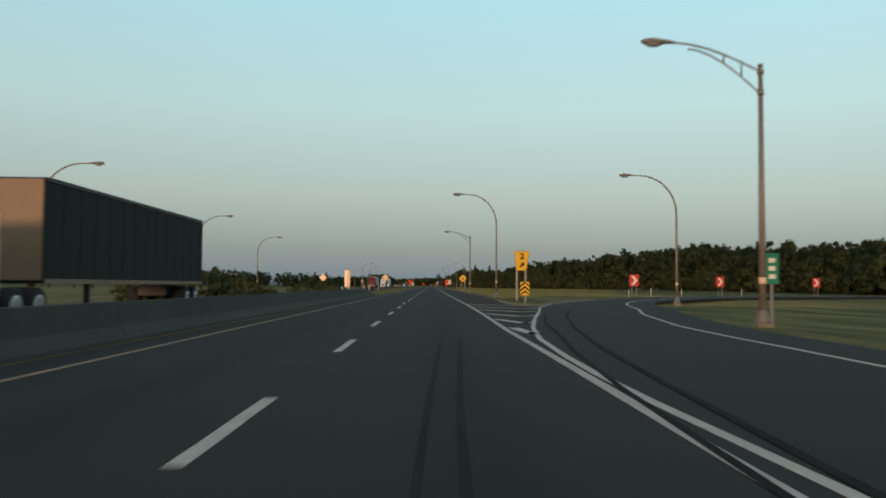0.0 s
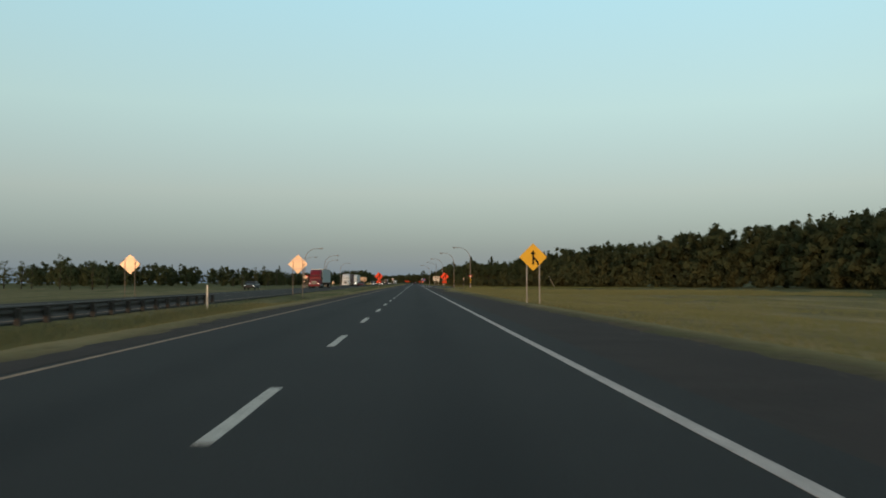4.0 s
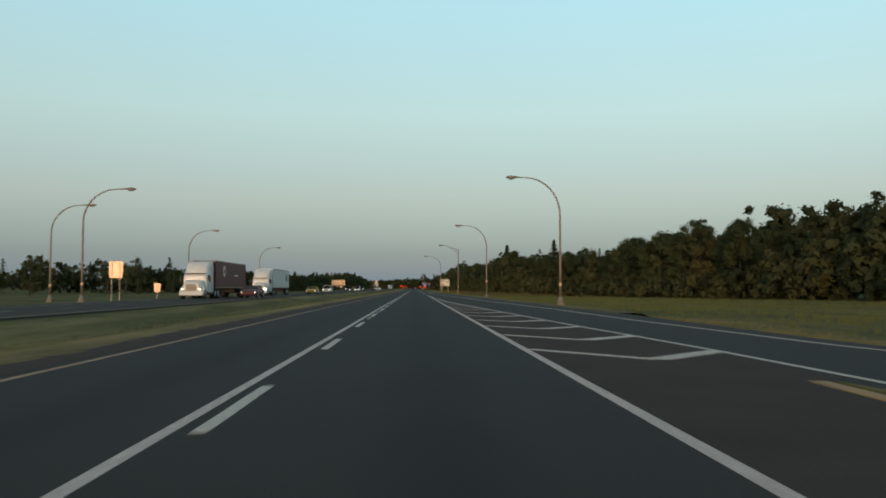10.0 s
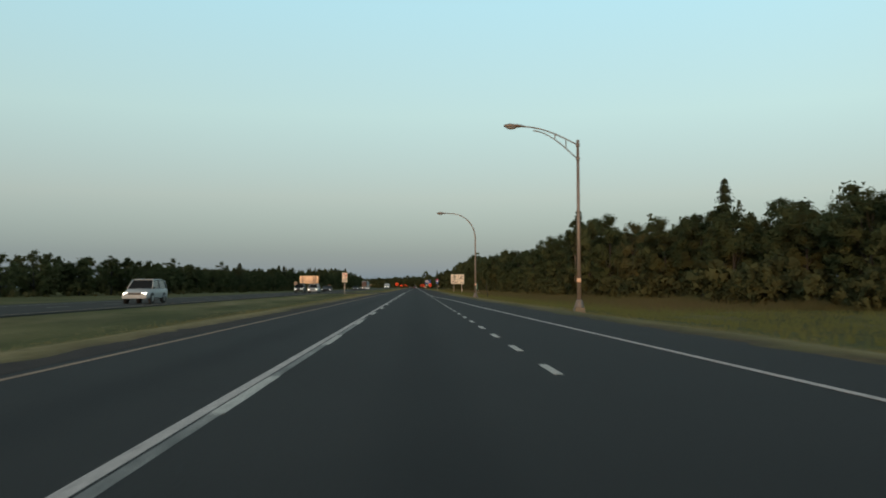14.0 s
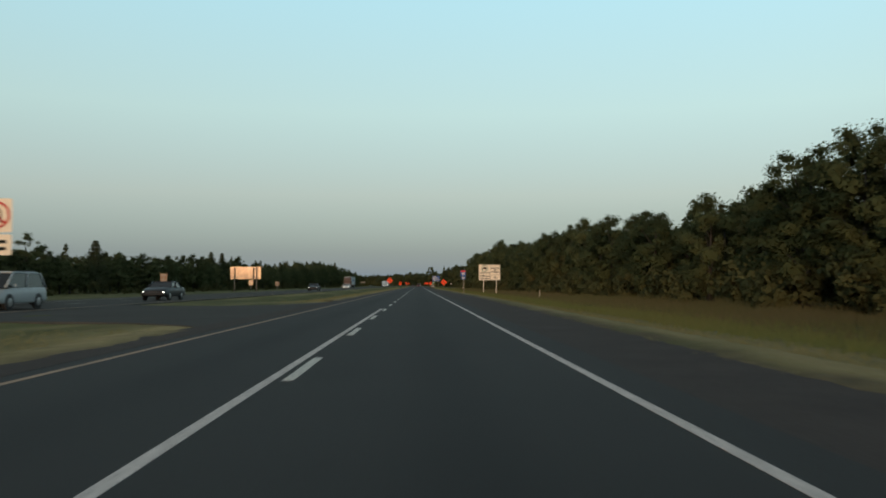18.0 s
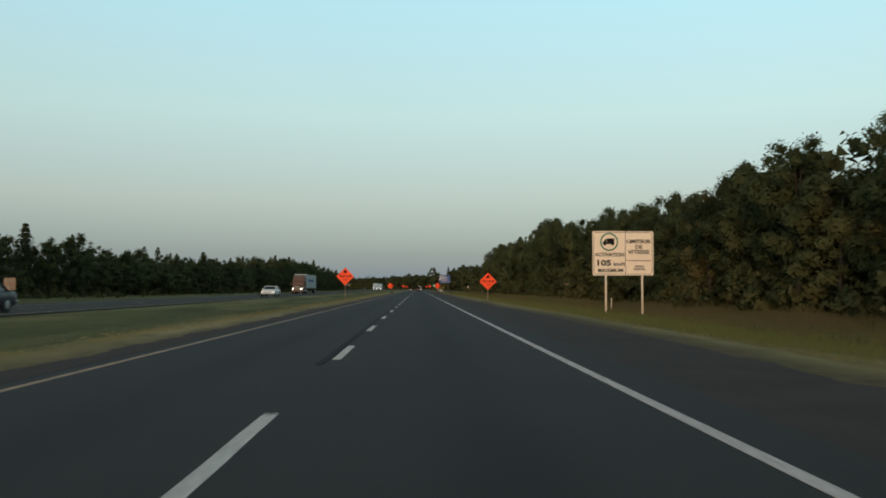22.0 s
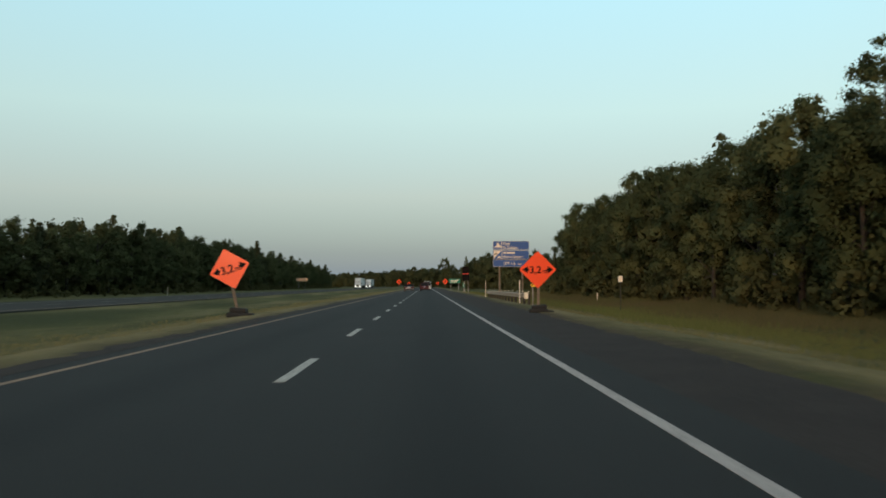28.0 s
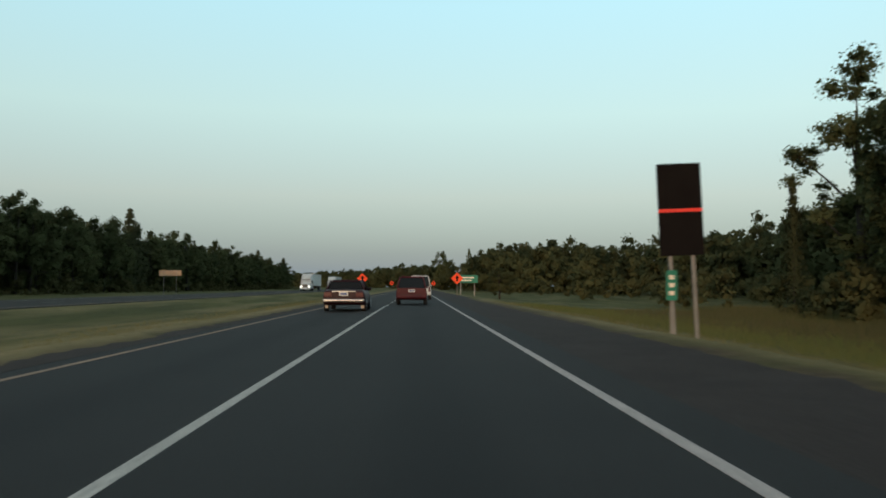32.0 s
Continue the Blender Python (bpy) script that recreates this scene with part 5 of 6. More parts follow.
for x, y, l in ((-7.3, 97.5, 0), (-9.0, 84, 1), (-12.6, 128, 0), (-11.8, 146, 6), (-10.6, 168, 0), (30, 116, 0), (36, 122, 0), (44, 120, 0), (26, 112, 0), (19.5, 700, 0), (18.5, 768, 0), (21.5, 975, 0), (-34, 868, 0), (-40, 1000, 0)):
    stake(x, y, l)
stake(5.6, 949.8, 0, 1.75, w=0.028)
stake(5.84, 922.6, 0, 1.62, w=0.028)
stake(34.2, 332.2, -28, 3.2, "tall white stake leaning over in the meadow")
s = thing("small_plate", "small white reflective plate on a thin dark post", "marker", pose(6.2, 238.9, stand(6.2, 238.9)))
part("plate", slabbed(rounded(0.17, 0.22, 0.02, 0, 1.72), -0.008, 0.0), GLOSSY_SHEET, s)
part("post", tubed([(0, 0.02, -0.3), (0, 0.02, 1.8)], 0.018, 6), WOOD, s)
for x, y, lean in ((10.1, 556.9, -7), (18.7, 254.4, 0)):
    s = thing("wooden_post", "grey weathered wooden post in the tall grass", "post", pose(x, y, stand(x, y), 0, lean, 0))
    part("shaft", boxed(-0.05, 0.05, -0.05, 0.05, -0.3, 1.95, 0.015), BARK, s)
s = thing("hunting_box", "small weathered wooden box on legs at the forest edge", "hut", pose(26.6, 837, stand(26.6, 837)) @ Matrix.Scale(1.75, 4))
part("cabin", boxed(-0.32, 0.32, -0.32, 0.32, 0.85, 1.75, 0.02), WOOD, s)
part("window_slot", boxed(-0.2, 0.2, -0.335, -0.318, 1.3, 1.5), BLACK, s, "dark window slot")
part("roof", boxed(-0.42, 0.42, -0.42, 0.42, 1.75, 1.82, 0.01), WOOD, s)
for sx in (-0.3, 0.3):
    for sy in (-0.3, 0.3):
        part("leg", tubed([(sx * 1.3, sy * 1.3, -0.3), (sx, sy, 1.02)], 0.04, 6), WOOD, s)
s = thing("reflective_box", "small pale box on a post in the meadow", "marker", pose(14.0, 930, stand(14.0, 930)))
part("box", boxed(-0.15, 0.15, -0.1, 0.1, 2.3, 2.75, 0.03), WHITE_SHEET, s)
part("post", boxed(-0.03, 0.03, -0.03, 0.03, -0.3, 2.35, 0.01), BARK, s)

# ---- trees ----
rng = np.random.default_rng(7)


def leaves_at(centres, outward, size, spread=0.7):
    """Small pointed leaves round given centres, facing roughly outward, and their soft normals."""
    n = len(centres)
    nrm = outward + rng.normal(0, spread, (n, 3)) + np.array([0, 0, 0.2])
    nrm /= np.linalg.norm(nrm, axis=1)[:, None] + 1e-9
    nrm *= np.where(nrm[:, 1] - 0.2 * nrm[:, 2] > 0, -1.0, 1.0)[:, None]
    a = np.cross(nrm, rng.normal(0, 1, (n, 3)))
    a /= np.linalg.norm(a, axis=1)[:, None] + 1e-9
    b = np.cross(nrm, a)
    s = (size * rng.uniform(0.55, 1.35, n))[:, None]
    e = rng.uniform(0.45, 0.9, n)[:, None]
    soft = outward * 0.7 + nrm * 0.12 + np.array([0, -0.1, 0.5])
    soft /= np.linalg.norm(soft, axis=1)[:, None] + 1e-9
    soft = np.repeat(soft[:, None, :], 3, axis=1)
    return np.stack([centres - a * s, centres + a * s * 0.4 - b * s * e, centres + a * s * 0.6 + b * s * e], 1), soft


def fill(clumps, rad, each=24, broad=1.0):
    """The dense inner foliage of each clump: sprays of leaves turned every way."""
    n = len(clumps) * each
    d = rng.normal(0, 1, (n, 3))
    d /= np.linalg.norm(d, axis=1)[:, None]
    r = np.repeat(rad, each)
    c = np.repeat(clumps, each, axis=0) + d * (r * rng.uniform(0.1, 0.7, n))[:, None]
    a = np.cross(d, rng.normal(0, 1, (n, 3)))
    a /= np.linalg.norm(a, axis=1)[:, None] + 1e-9
    b = np.cross(d + rng.normal(0, 0.4, (n, 3)), a)
    b /= np.linalg.norm(b, axis=1)[:, None] + 1e-9
    s = (r * rng.uniform(0.2, 0.46, n) * broad)[:, None]
    return np.stack([c - a * s, c + a * s * 0.5 - b * s * 0.8, c + a * s * 0.6 + b * s * 0.75], 1)


def crown_broad(height, radius, low, n, size, lumps=46, core=0.42):
    """Leaves of a broadleaf crown: many uneven clumps in an egg-shaped space."""
    p = rng.uniform(-1, 1, (lumps * 4, 3))
    rr = (p * p).sum(1)
    p = p[(rr < 1) & (rr > 0.10)][:lumps]
    u = (p[:, 2] + 1) / 2
    wide = (0.55 + 0.75 * np.sin(np.pi * np.minimum(1, u * 0.9 + 0.12))) * radius * 0.78
    clumps = np.stack([p[:, 0] * wide, p[:, 1] * wide, low + (height - low) * (0.06 + 0.87 * u)], 1)
    rad = rng.uniform(0.16, 0.34, len(p)) * radius * (46 / lumps) ** 0.2
    pick = rng.choice(len(clumps), n, p=rad ** 2 / (rad ** 2).sum())
    d = rng.normal(0, 1, (n, 3))
    d /= np.linalg.norm(d, axis=1)[:, None]
    c = clumps[pick] + d * (rad[pick] * rng.uniform(0.45, 1.05, n))[:, None] * np.array([1, 1, 0.9])
    mid = c - np.array([0, 0, low + (height - low) * 0.5])
    mid /= np.linalg.norm(mid * np.array([1, 1, 0.5]), axis=1)[:, None] + 1e-9
    out = d * 0.5 + mid * np.array([1, 1, 0.5]) * 0.8
    out /= np.linalg.norm(out, axis=1)[:, None] + 1e-9
    q, w = leaves_at(c, out, size)
    if not core:
        return q, w, clumps
    q2 = fill(clumps, rad * core, *((40, 0.75) if lumps > 60 else (30, 1.0)))
    mid = q2.mean(1) - np.array([0, 0, low + (height - low) * 0.5])
    mid /= np.linalg.norm(mid * np.array([1, 1, 0.5]), axis=1)[:, None] + 1e-9
    w2 = mid * np.array([1, 1, 0.5]) * 0.7 + np.array([0, -0.1, 0.5])
    w2 = np.repeat((w2 / np.linalg.norm(w2, axis=1)[:, None])[:, None, :], 3, axis=1)
    return np.concatenate([q, q2]), np.concatenate([w, w2]), clumps


def crown_spruce(height, radius, low, n, size):
    u = rng.uniform(0, 1, n) ** 0.8
    tier = np.round(u * 13) / 13
    u2 = 0.8 * u + 0.2 * tier
    ang = rng.uniform(0, 2 * math.pi, n)
    r = radius * (1 - u2 * 0.95) ** 0.8 * rng.uniform(0.15, 1.15, n) * (0.75 + 0.4 * np.sin(ang * 3 + tier * 23) * np.sin(ang * 7 + tier * 11))
    c = np.stack([r * np.cos(ang), r * np.sin(ang), low + (height - low) * u2 - r * 0.25], 1)
    out = np.stack([np.cos(ang), np.sin(ang), 0.3 + 0 * ang], 1)
    return *leaves_at(c, out, size, 0.5), np.array([[0, 0, height * 0.5]])


def tree(kind, height, radius, low, n, size, leaf, bark, label, category="tree"):
    t = thing("tree", label, category)
    quads, soft, clumps = crown_spruce(height, radius, low, n, size) if kind == "spruce" else crown_broad(height, radius, low, n, size, 72 if n > 4000 else 46, 1.0 if n > 4000 else 0.55)
    bm = bmesh.new()
    top = height * (0.95 if kind == "spruce" else 0.72)
    bend = rng.uniform(-0.25, 0.25, 2)
    r0 = 0.0125 * height
    tube(bm, [(0, 0, -0.5), (bend[0] * 0.2, bend[1] * 0.2, height * 0.2), (bend[0], bend[1], height * 0.45), (bend[0] * 1.5, bend[1] * 1.2, top)], [r0 * 1.35, r0, r0 * 0.7, r0 * 0.2], 7)
    if kind != "spruce":
        order = np.argsort(clumps[:, 2])
        for i in order[:: max(1, len(order) // 9)]:
            c = clumps[i]
            z = max(height * 0.2, min(top * 0.9, c[2] - 0.22 * height))
            s = Vector((bend[0] * z / top, bend[1] * z / top, z))
            e = Vector(c)
            tube(bm, [s, s.lerp(e, 0.5) + Vector((0, 0, 0.15)), e], [r0 * 0.42, r0 * 0.25, r0 * 0.08], 5)
    part("trunk", bm, bark, t, "branching trunk")
    cr = new("crown", loose_mesh("crown", quads, leaf, soft))
    cr.parent = t
    return t


T_LABEL = "leafy deciduous tree with a ragged dark green crown"
broad = [tree("broad", 14, 3.6, 0.4, 10500, 0.105, LEAF, BARK, T_LABEL) for _ in range(4)]
broad += [tree("broad", 14, 3.4, 0.6, 10500, 0.10, LEAF_WARM, BARK, "deciduous tree with an olive crown turning yellow") for _ in range(2)]
tall = [tree("broad", 18, 3.0, 1.2, 9000, 0.10, LEAF, BARK, "tall slender deciduous tree with an airy crown") for _ in range(2)]
birch = [tree("broad", 14, 2.5, 3.4, 4200, 0.115, LEAF_WARM, BIRCH, "tall birch with a pale trunk and thin crown")]
bare_birch = tree("broad", 14, 2.3, 6.4, 4200, 0.105, LEAF, BIRCH, "birch with a long bare pale trunk at the forest edge")
spruce = [tree("spruce", 12, 3.3, 0.3, 5000, 0.16, LEAF_DARK, BARK, "dark pointed spruce at the forest edge") for _ in range(2)]
far_broad = [tree("broad", 14, 3.9, -0.4, 4200, 0.13, LEAF, BARK, "leafy deciduous tree in the wood beyond the far carriageway") for _ in range(3)]
field_tree = [tree("broad", 14, 3.0, 0.2, 3600, 0.11, LEAF, BARK, "thin airy tree standing alone in the open field") for _ in range(2)]
used = set()


def plant(src, x, y, height, base_h, widen=1.0, spin=None):
    """Stand a tree with the given height at a place; the first call moves the model itself."""
    k = height / base_h
    m = pose(x, y, stand(x, y) - 0.1, 0, 0, rng.uniform(-40, 40) if spin is None else spin) @ Matrix.Diagonal((widen * k ** 0.45, widen * k ** 0.45, k, 1))
    if src.name not in used:
        used.add(src.name)
        src.matrix_world = m
        return src
    return copy_thing(src, m @ Matrix.Diagonal([1 / v for v in src.scale] + [1]))


EDGE_R = [(-150, 93), (320, 90), (400, 62), (470, 47), (540, 35), (600, 30), (1035, 30), (1066, 34)]
TALL_R = [(-150, 13.0), (200, 13.8), (260, 16.5), (330, 19.5), (355, 18.3), (380, 15.6), (410, 16.4), (455, 17.0), (480, 14.6), (500, 13.2), (540, 13.4), (582, 15.2), (597, 17.0), (612, 16.8), (624, 15.0), (640, 13.5), (660, 13.2), (680, 14.3), (720, 16.0), (800, 16.6), (835, 17.4), (850, 18.8), (885, 21.3), (920, 20.0), (945, 19.6), (985, 21.0), (1066, 20)]
EDGE_L = [(150, -150), (380, -125), (470, -105), (540, -76), (600, -57), (1000, -54), (1080, -58), (1390, -61)]
TALL_L = [(150, 8), (540, 8.5), (700, 8.5), (840, 10.6), (900, 11.2), (950, 11.0), (1000, 12.5), (1030, 15.4), (1100, 16.6), (1250, 16), (1390, 13)]
y = 430.0
while y < 1046:
    x = lerp(y, EDGE_R) + rng.uniform(-1.2, 3.0) + (4.0 if 832 < y < 848 else 0.0)
    hh = lerp(y, TALL_R) * rng.uniform(0.80, 1.0)
    r = rng.uniform()
    if r < 0.62:
        plant(broad[rng.integers(0, 4)], x, y, hh, 14, rng.uniform(0.95, 1.25))
    elif r < 0.78:
        plant(broad[rng.integers(4, 6)], x, y, hh * 0.95, 14, rng.uniform(0.9, 1.2))
    elif r < 0.86:
        plant(tall[rng.integers(0, 2)], x + 1, y, hh * 1.0, 18, rng.uniform(1.0, 1.25))
    elif r < 0.96:
        plant(broad[rng.integers(0, 4)], x, y, hh * 0.9, 14, 1.15)
    else:
        plant(birch[0], x - 0.5, y, hh * 0.9, 14, 1.1)
    y += rng.uniform(3.0, 4.8)
# trees that stand out
for src, x, y, hh, b, w in ((spruce[0], 31.5, 600.5, 16.8, 12, 1.15), (bare_birch, 28.2, 587.3, 14.5, 14, 0.8), (tall[0], 33.2, 1054, 21.5, 18, 1.55), (broad[0], 38.5, 1051, 18, 14, 0.95), (spruce[1], 28.4, 1055, 10.6, 12, 0.5), (broad[5], 35, 1048, 16.5, 14, 0.9), (tall[1], 36.5, 935, 25.0, 18, 1.3), (broad[2], 33, 870, 19, 14, 0.9), (broad[1], 32.5, 918, 21, 14, 0.85), (spruce[0], 37.5, 540, 15.0, 12, 1.0), (tall[1], 55, 473, 16.8, 18, 1.0), (broad[3], 13.1, 1447, 24, 14, 1.1)):
    plant(src, x, y, hh, b, w)
y = 545.0
while y < 1385:
    x = lerp(y, EDGE_L) + rng.uniform(-2.5, 1.0)
    hh = lerp(y, TALL_L) * rng.uniform(0.76, 1.03)
    r = rng.uniform()
    pine = 0.16 if 680 < y < 990 else 0.03
    if r < pine:
        plant(spruce[rng.integers(0, 2)], x, y, hh * 1.05, 12, rng.uniform(1.15, 1.5))
    elif r < 0.92:
        plant(far_broad[rng.integers(0, 3)], x, y, hh, 14, rng.uniform(1.0, 1.35))
    else:
        plant(tall[rng.integers(0, 2)], x, y, hh * 1.1, 18, 1.2)
    y += rng.uniform(4.0, 6.4)
# scattered trees of the open fields
for x, y, hh in ((-66, 300, 7.5), (-72, 304, 6.5), (-80, 318, 8.2), (-88, 322, 7.8), (-94, 330, 8.6), (-101, 336, 7.2), (-108, 345, 8.0), (-76, 336, 5.5), (-60, 420, 5.8), (-64, 424, 5.0), (-98, 246, 6.2), (-105, 250, 5.4), (-118, 262, 6.8), (-126, 280, 7.4), (-134, 292, 7.0), (-70, 470, 6.5), (-84, 250, 4.8), (-90, 460, 6.2), (-62, 505, 7.5), (-67, 512, 8.4), (-74, 520, 7.8), (-58, 532, 6.8), (-64, 540, 8.2)):
    plant(field_tree[rng.integers(0, 2)], x, y, hh * rng.uniform(0.8, 1.1), 14, rng.uniform(0.7, 1.05))
plant(broad[4], 12.5, 1120, 5.5, 14, 1.2)

# forest behind the edge, and the far woods: one mass of leaves and stems each
def forest(name, spots, leaves, size, label, spruces=0.1, core=1.0, lumps=22):
    packs, softs = [], []
    for x, y, hh in spots:
        f = crown_spruce if rng.uniform() < spruces else crown_broad
        q, w, _ = f(hh, hh * rng.uniform(0.28, 0.40), -0.04 * hh, leaves, size * hh / 12) if f is crown_spruce else f(hh, hh * rng.uniform(0.28, 0.40), -0.04 * hh, leaves, size * hh / 12, lumps, core)
        packs.append(q + np.array([x, y, ground_z(max(-200, min(200, x)), max(-150, min(1400, y)))]))
        softs.append(w)
    ob = new(name, loose_mesh(name, np.concatenate(packs), LEAF_MASS, np.concatenate(softs)))
    tagged(ob, label, "forest", kind="stuff")


spots = []
for depth, step in ((4.5, 3.6), (9.5, 4.5), (16, 5.5), (24, 7)):
    y = 425.0
    while y < 1048:
        spots.append((lerp(y, EDGE_R) + depth + rng.uniform(-1.5, 1.5), y, lerp(y, TALL_R) * rng.uniform(0.66, 0.96)))
        y += step * rng.uniform(0.8, 1.2)
forest("forest_behind", spots, 420, 0.22, "dense dark green deciduous forest behind the roadside trees")
spots = []
for depth, step in ((0, 4.5), (5, 5.0), (11, 5.5), (18, 6.5)):
    y = -60.0
    while y < 432:
        spots.append((lerp(y, EDGE_R) + depth + rng.uniform(-3, 3), y, lerp(y, TALL_R) * rng.uniform(0.8, 1.0)))
        y += step * rng.uniform(0.7, 1.3)
forest("forest_far_side", spots, 1500, 0.145, "dark forest beyond the hay field", 0.02, 1.0, 40)
spots = []
for depth, step in ((4, 4.5), (10, 5.5), (18, 7)):
    y = 545.0
    while y < 1390:
        spots.append((lerp(y, EDGE_L) - depth + rng.uniform(-2, 2), y, lerp(y, TALL_L) * rng.uniform(0.7, 1.0)))
        y += step * rng.uniform(0.8, 1.2)
forest("forest_across", spots, 480, 0.30, "dense forest beyond the far carriageway", 0.15)
spots = []
far_line = [(52, 1085), (58, 1130), (56, 1200), (47, 1280), (36, 1350), (26, 1410), (10, 1470), (-14, 1540), (-45, 1640), (-90, 1760), (-150, 1900)]
for (ax, ay), (bx, by) in zip(far_line, far_line[1:]):
    n = int(math.dist((ax, ay), (bx, by)) / 4.5)
    for k in range(n):
        for dpt in (0, 9, 20):
            u = rng.uniform()
            spots.append((ax + (bx - ax) * u + dpt + rng.uniform(-3, 3), ay + (by - ay) * u + dpt * 0.4, rng.uniform(15, 19.5) * (1.12 if 1270 < ay < 1400 else 0.85 if ay >= 1400 else 0.82)))
forest("forest_ahead", spots, 330, 0.36, "wooded rise closing the view down the road", 0.05)
spots = []
for k in range(150):
    u = k / 149
    spots.append((-140 - 220 * u + rng.uniform(-25, 25), 520 + 620 * u ** 1.3 + rng.uniform(-30, 30), rng.uniform(9, 14)))
for k in range(90):
    u = rng.uniform()
    spots.append((-72 - 70 * u + rng.uniform(-10, 10), 560 - 130 * u + rng.uniform(-15, 15), rng.uniform(7, 10.5)))
for k in range(110):
    u = rng.uniform()
    spots.append((-420 + 250 * u, 620 + 260 * u + rng.uniform(-40, 40), rng.uniform(9, 13)))
forest("far_woods", spots, 200, 0.4, "low line of distant woods across the fields", 0.05)

# shrubs and young growth before the trees
packs, softs = [], []


def shrubs(x0, x1, y0, y1, n, lo, hi, leaves=130, size=0.26, core=0.0):
    for _ in range(n):
        y = rng.uniform(y0, y1)
        x = rng.uniform(x0, x1) if not callable(x0) else x0(y) + rng.uniform(-x1, x1 * 0.3)
        hh = rng.uniform(lo, hi)
        q, w, _c = crown_broad(hh, hh * rng.uniform(0.45, 0.7), 0.05, int(leaves * 1.5), 0.7 * size * (0.6 + 0.1 * hh), 14, core or 0.9)
        softs.append(w)
        packs.append(q + np.array([x, y, ground_z(x, y) - 0.05]))


shrubs(lambda y: lerp(y, EDGE_R) - 1.5, 3.5, 430, 1066, 330, 1.2, 4.5)
shrubs(lambda y: lerp(y, EDGE_R) - 7, 6.0, 330, 520, 90, 1.5, 5.0)
shrubs(lambda y: lerp(y, EDGE_R) - 3, 5.0, -60, 430, 300, 1.5, 4.5, 130, 0.26)
shrubs(lambda y: lerp(y, EDGE_R) - 1, 5.0, 60, 440, 240, 4.0, 9.0, 260, 0.20, 0.9)
shrubs(lambda y: lerp(y, EDGE_R) + 2, 3.0, 440, 1044, 200, 3.5, 7.5, 130, 0.26, 0.45)
shrubs(lambda y: lerp(y, EDGE_L) + 2, 3.0, 545, 1390, 260, 1.0, 3.6, 80, 0.34)
shrubs(lambda y: lerp(y, EDGE_L) - 4, 6.0, 545, 1390, 260, 2.5, 5.0, 70, 0.42)
shrubs(lambda y: lerp(y, EDGE_R) + 5, 5.0, 430, 1050, 260, 2.5, 5.5, 80, 0.36)
shrubs(lambda y: lerp(y, EDGE_L) + 10, 7.0, 545, 1390, 420, 0.4, 1.3, 50, 0.2)
shrubs(-15.0, -9.0, 36, 94, 34, 0.8, 1.75, 150, 0.14)
shrubs(26, 60, 1075, 1160, 40, 2.0, 6.0)
shrubs(30, 60, 1160, 1350, 60, 2.0, 5.0, 80, 0.4)
ob = new("shrubs", loose_mesh("shrubs", np.concatenate(packs), SHRUB, np.concatenate(softs)))
tagged(ob, "dense shrubs and saplings along the forest edges", "shrub", kind="stuff")


def blades(name, count, place, hgt, width, material, label, tall=None):
    """Upright pointed grass blades in loose tufts; tall gives a share of the full height at a place."""
    p = np.array([place() for _ in range(count)])
    n = len(p)
    z = np.array([ground_z(a, b) for a, b in p])
    share = np.array([tall(a, b) for a, b in p]) if tall else np.ones(n)
    quads = []
    for k in range(4):
        off = rng.normal(0, 0.3, (n, 2))
        lean = rng.normal(0, 0.22, (n, 2))
        hh = share * rng.uniform(hgt[0], hgt[1], n) * (0.6 + 0.5 * rng.uniform(0, 1, n))
        ang = rng.uniform(-1.3, 1.3, n)
        ax = np.stack([np.cos(ang), np.sin(ang)], 1) * (width * rng.uniform(0.7, 1.6, n))[:, None]
        foot = p + off
        q = np.zeros((n, 3, 3))
        q[:, 0, :2], q[:, 1, :2], q[:, 2, :2] = foot - ax, foot + ax, foot + lean * hh[:, None]
        q[:, 0, 2] = q[:, 1, 2] = z - 0.03
        q[:, 2, 2] = z + hh
        quads.append(q)
    ob = new(name, loose_mesh(name, np.concatenate(quads), material, np.tile(np.array([0.0, -0.75, 0.66]), (12 * n, 1))))
    return tagged(ob, label, "grass", kind="stuff")


def in_meadow():
    y = rng.uniform(335, 1070)
    x = rng.triangular(8.0, 11.0, 21.0) if y > 560 else rng.triangular(8.2, 12, lerp(y, EDGE_R))
    return (x + lerp(y, [(335, 6.0), (420, 2.0), (460, 1.0), (550, 0.0)]), y)


def in_rusty():
    y = rng.uniform(500, 1068)
    return (rng.triangular(11.5, lerp(y, EDGE_R) - 5, lerp(y, EDGE_R) + 1), y)


def in_verge_right():
    y = rng.uniform(55, 1075)
    return (lerp(y, VERGE) + abs(rng.normal(0, 1.8)) - 0.05 + (1.5 if 282 < y < 350 else 0), y)


def in_median():
    y = rng.uniform(96, 1075)
    if 585 < y < 623:
        y -= 45
    return (lerp(y, INNER) - 0.25 - abs(rng.normal(0, 2.2)), y)


def uneven(x, y):
    return 0.75 + 0.7 * noise.noise(Vector((x * 0.22, y * 0.09, 7))) + 0.35 * noise.noise(Vector((x * 0.7, y * 0.4, 2)))


blades("meadow_grass", 48000, in_meadow, (0.14, 0.46), 0.024, TALL_GRASS, "green meadow grass between the verge and the tall growth", uneven)
blades("tall_grass", 44000, in_rusty, (0.45, 1.2), 0.026, RUSTY_GRASS, "tall rusty brown grass and weeds before the forest", lambda x, y: uneven(x, y) * lerp(x, [(11, 0.25), (18, 0.6), (27, 1.1)]))
def in_rail_strip():
    return (rng.uniform(-10.8, -7.0), rng.uniform(86, 182))


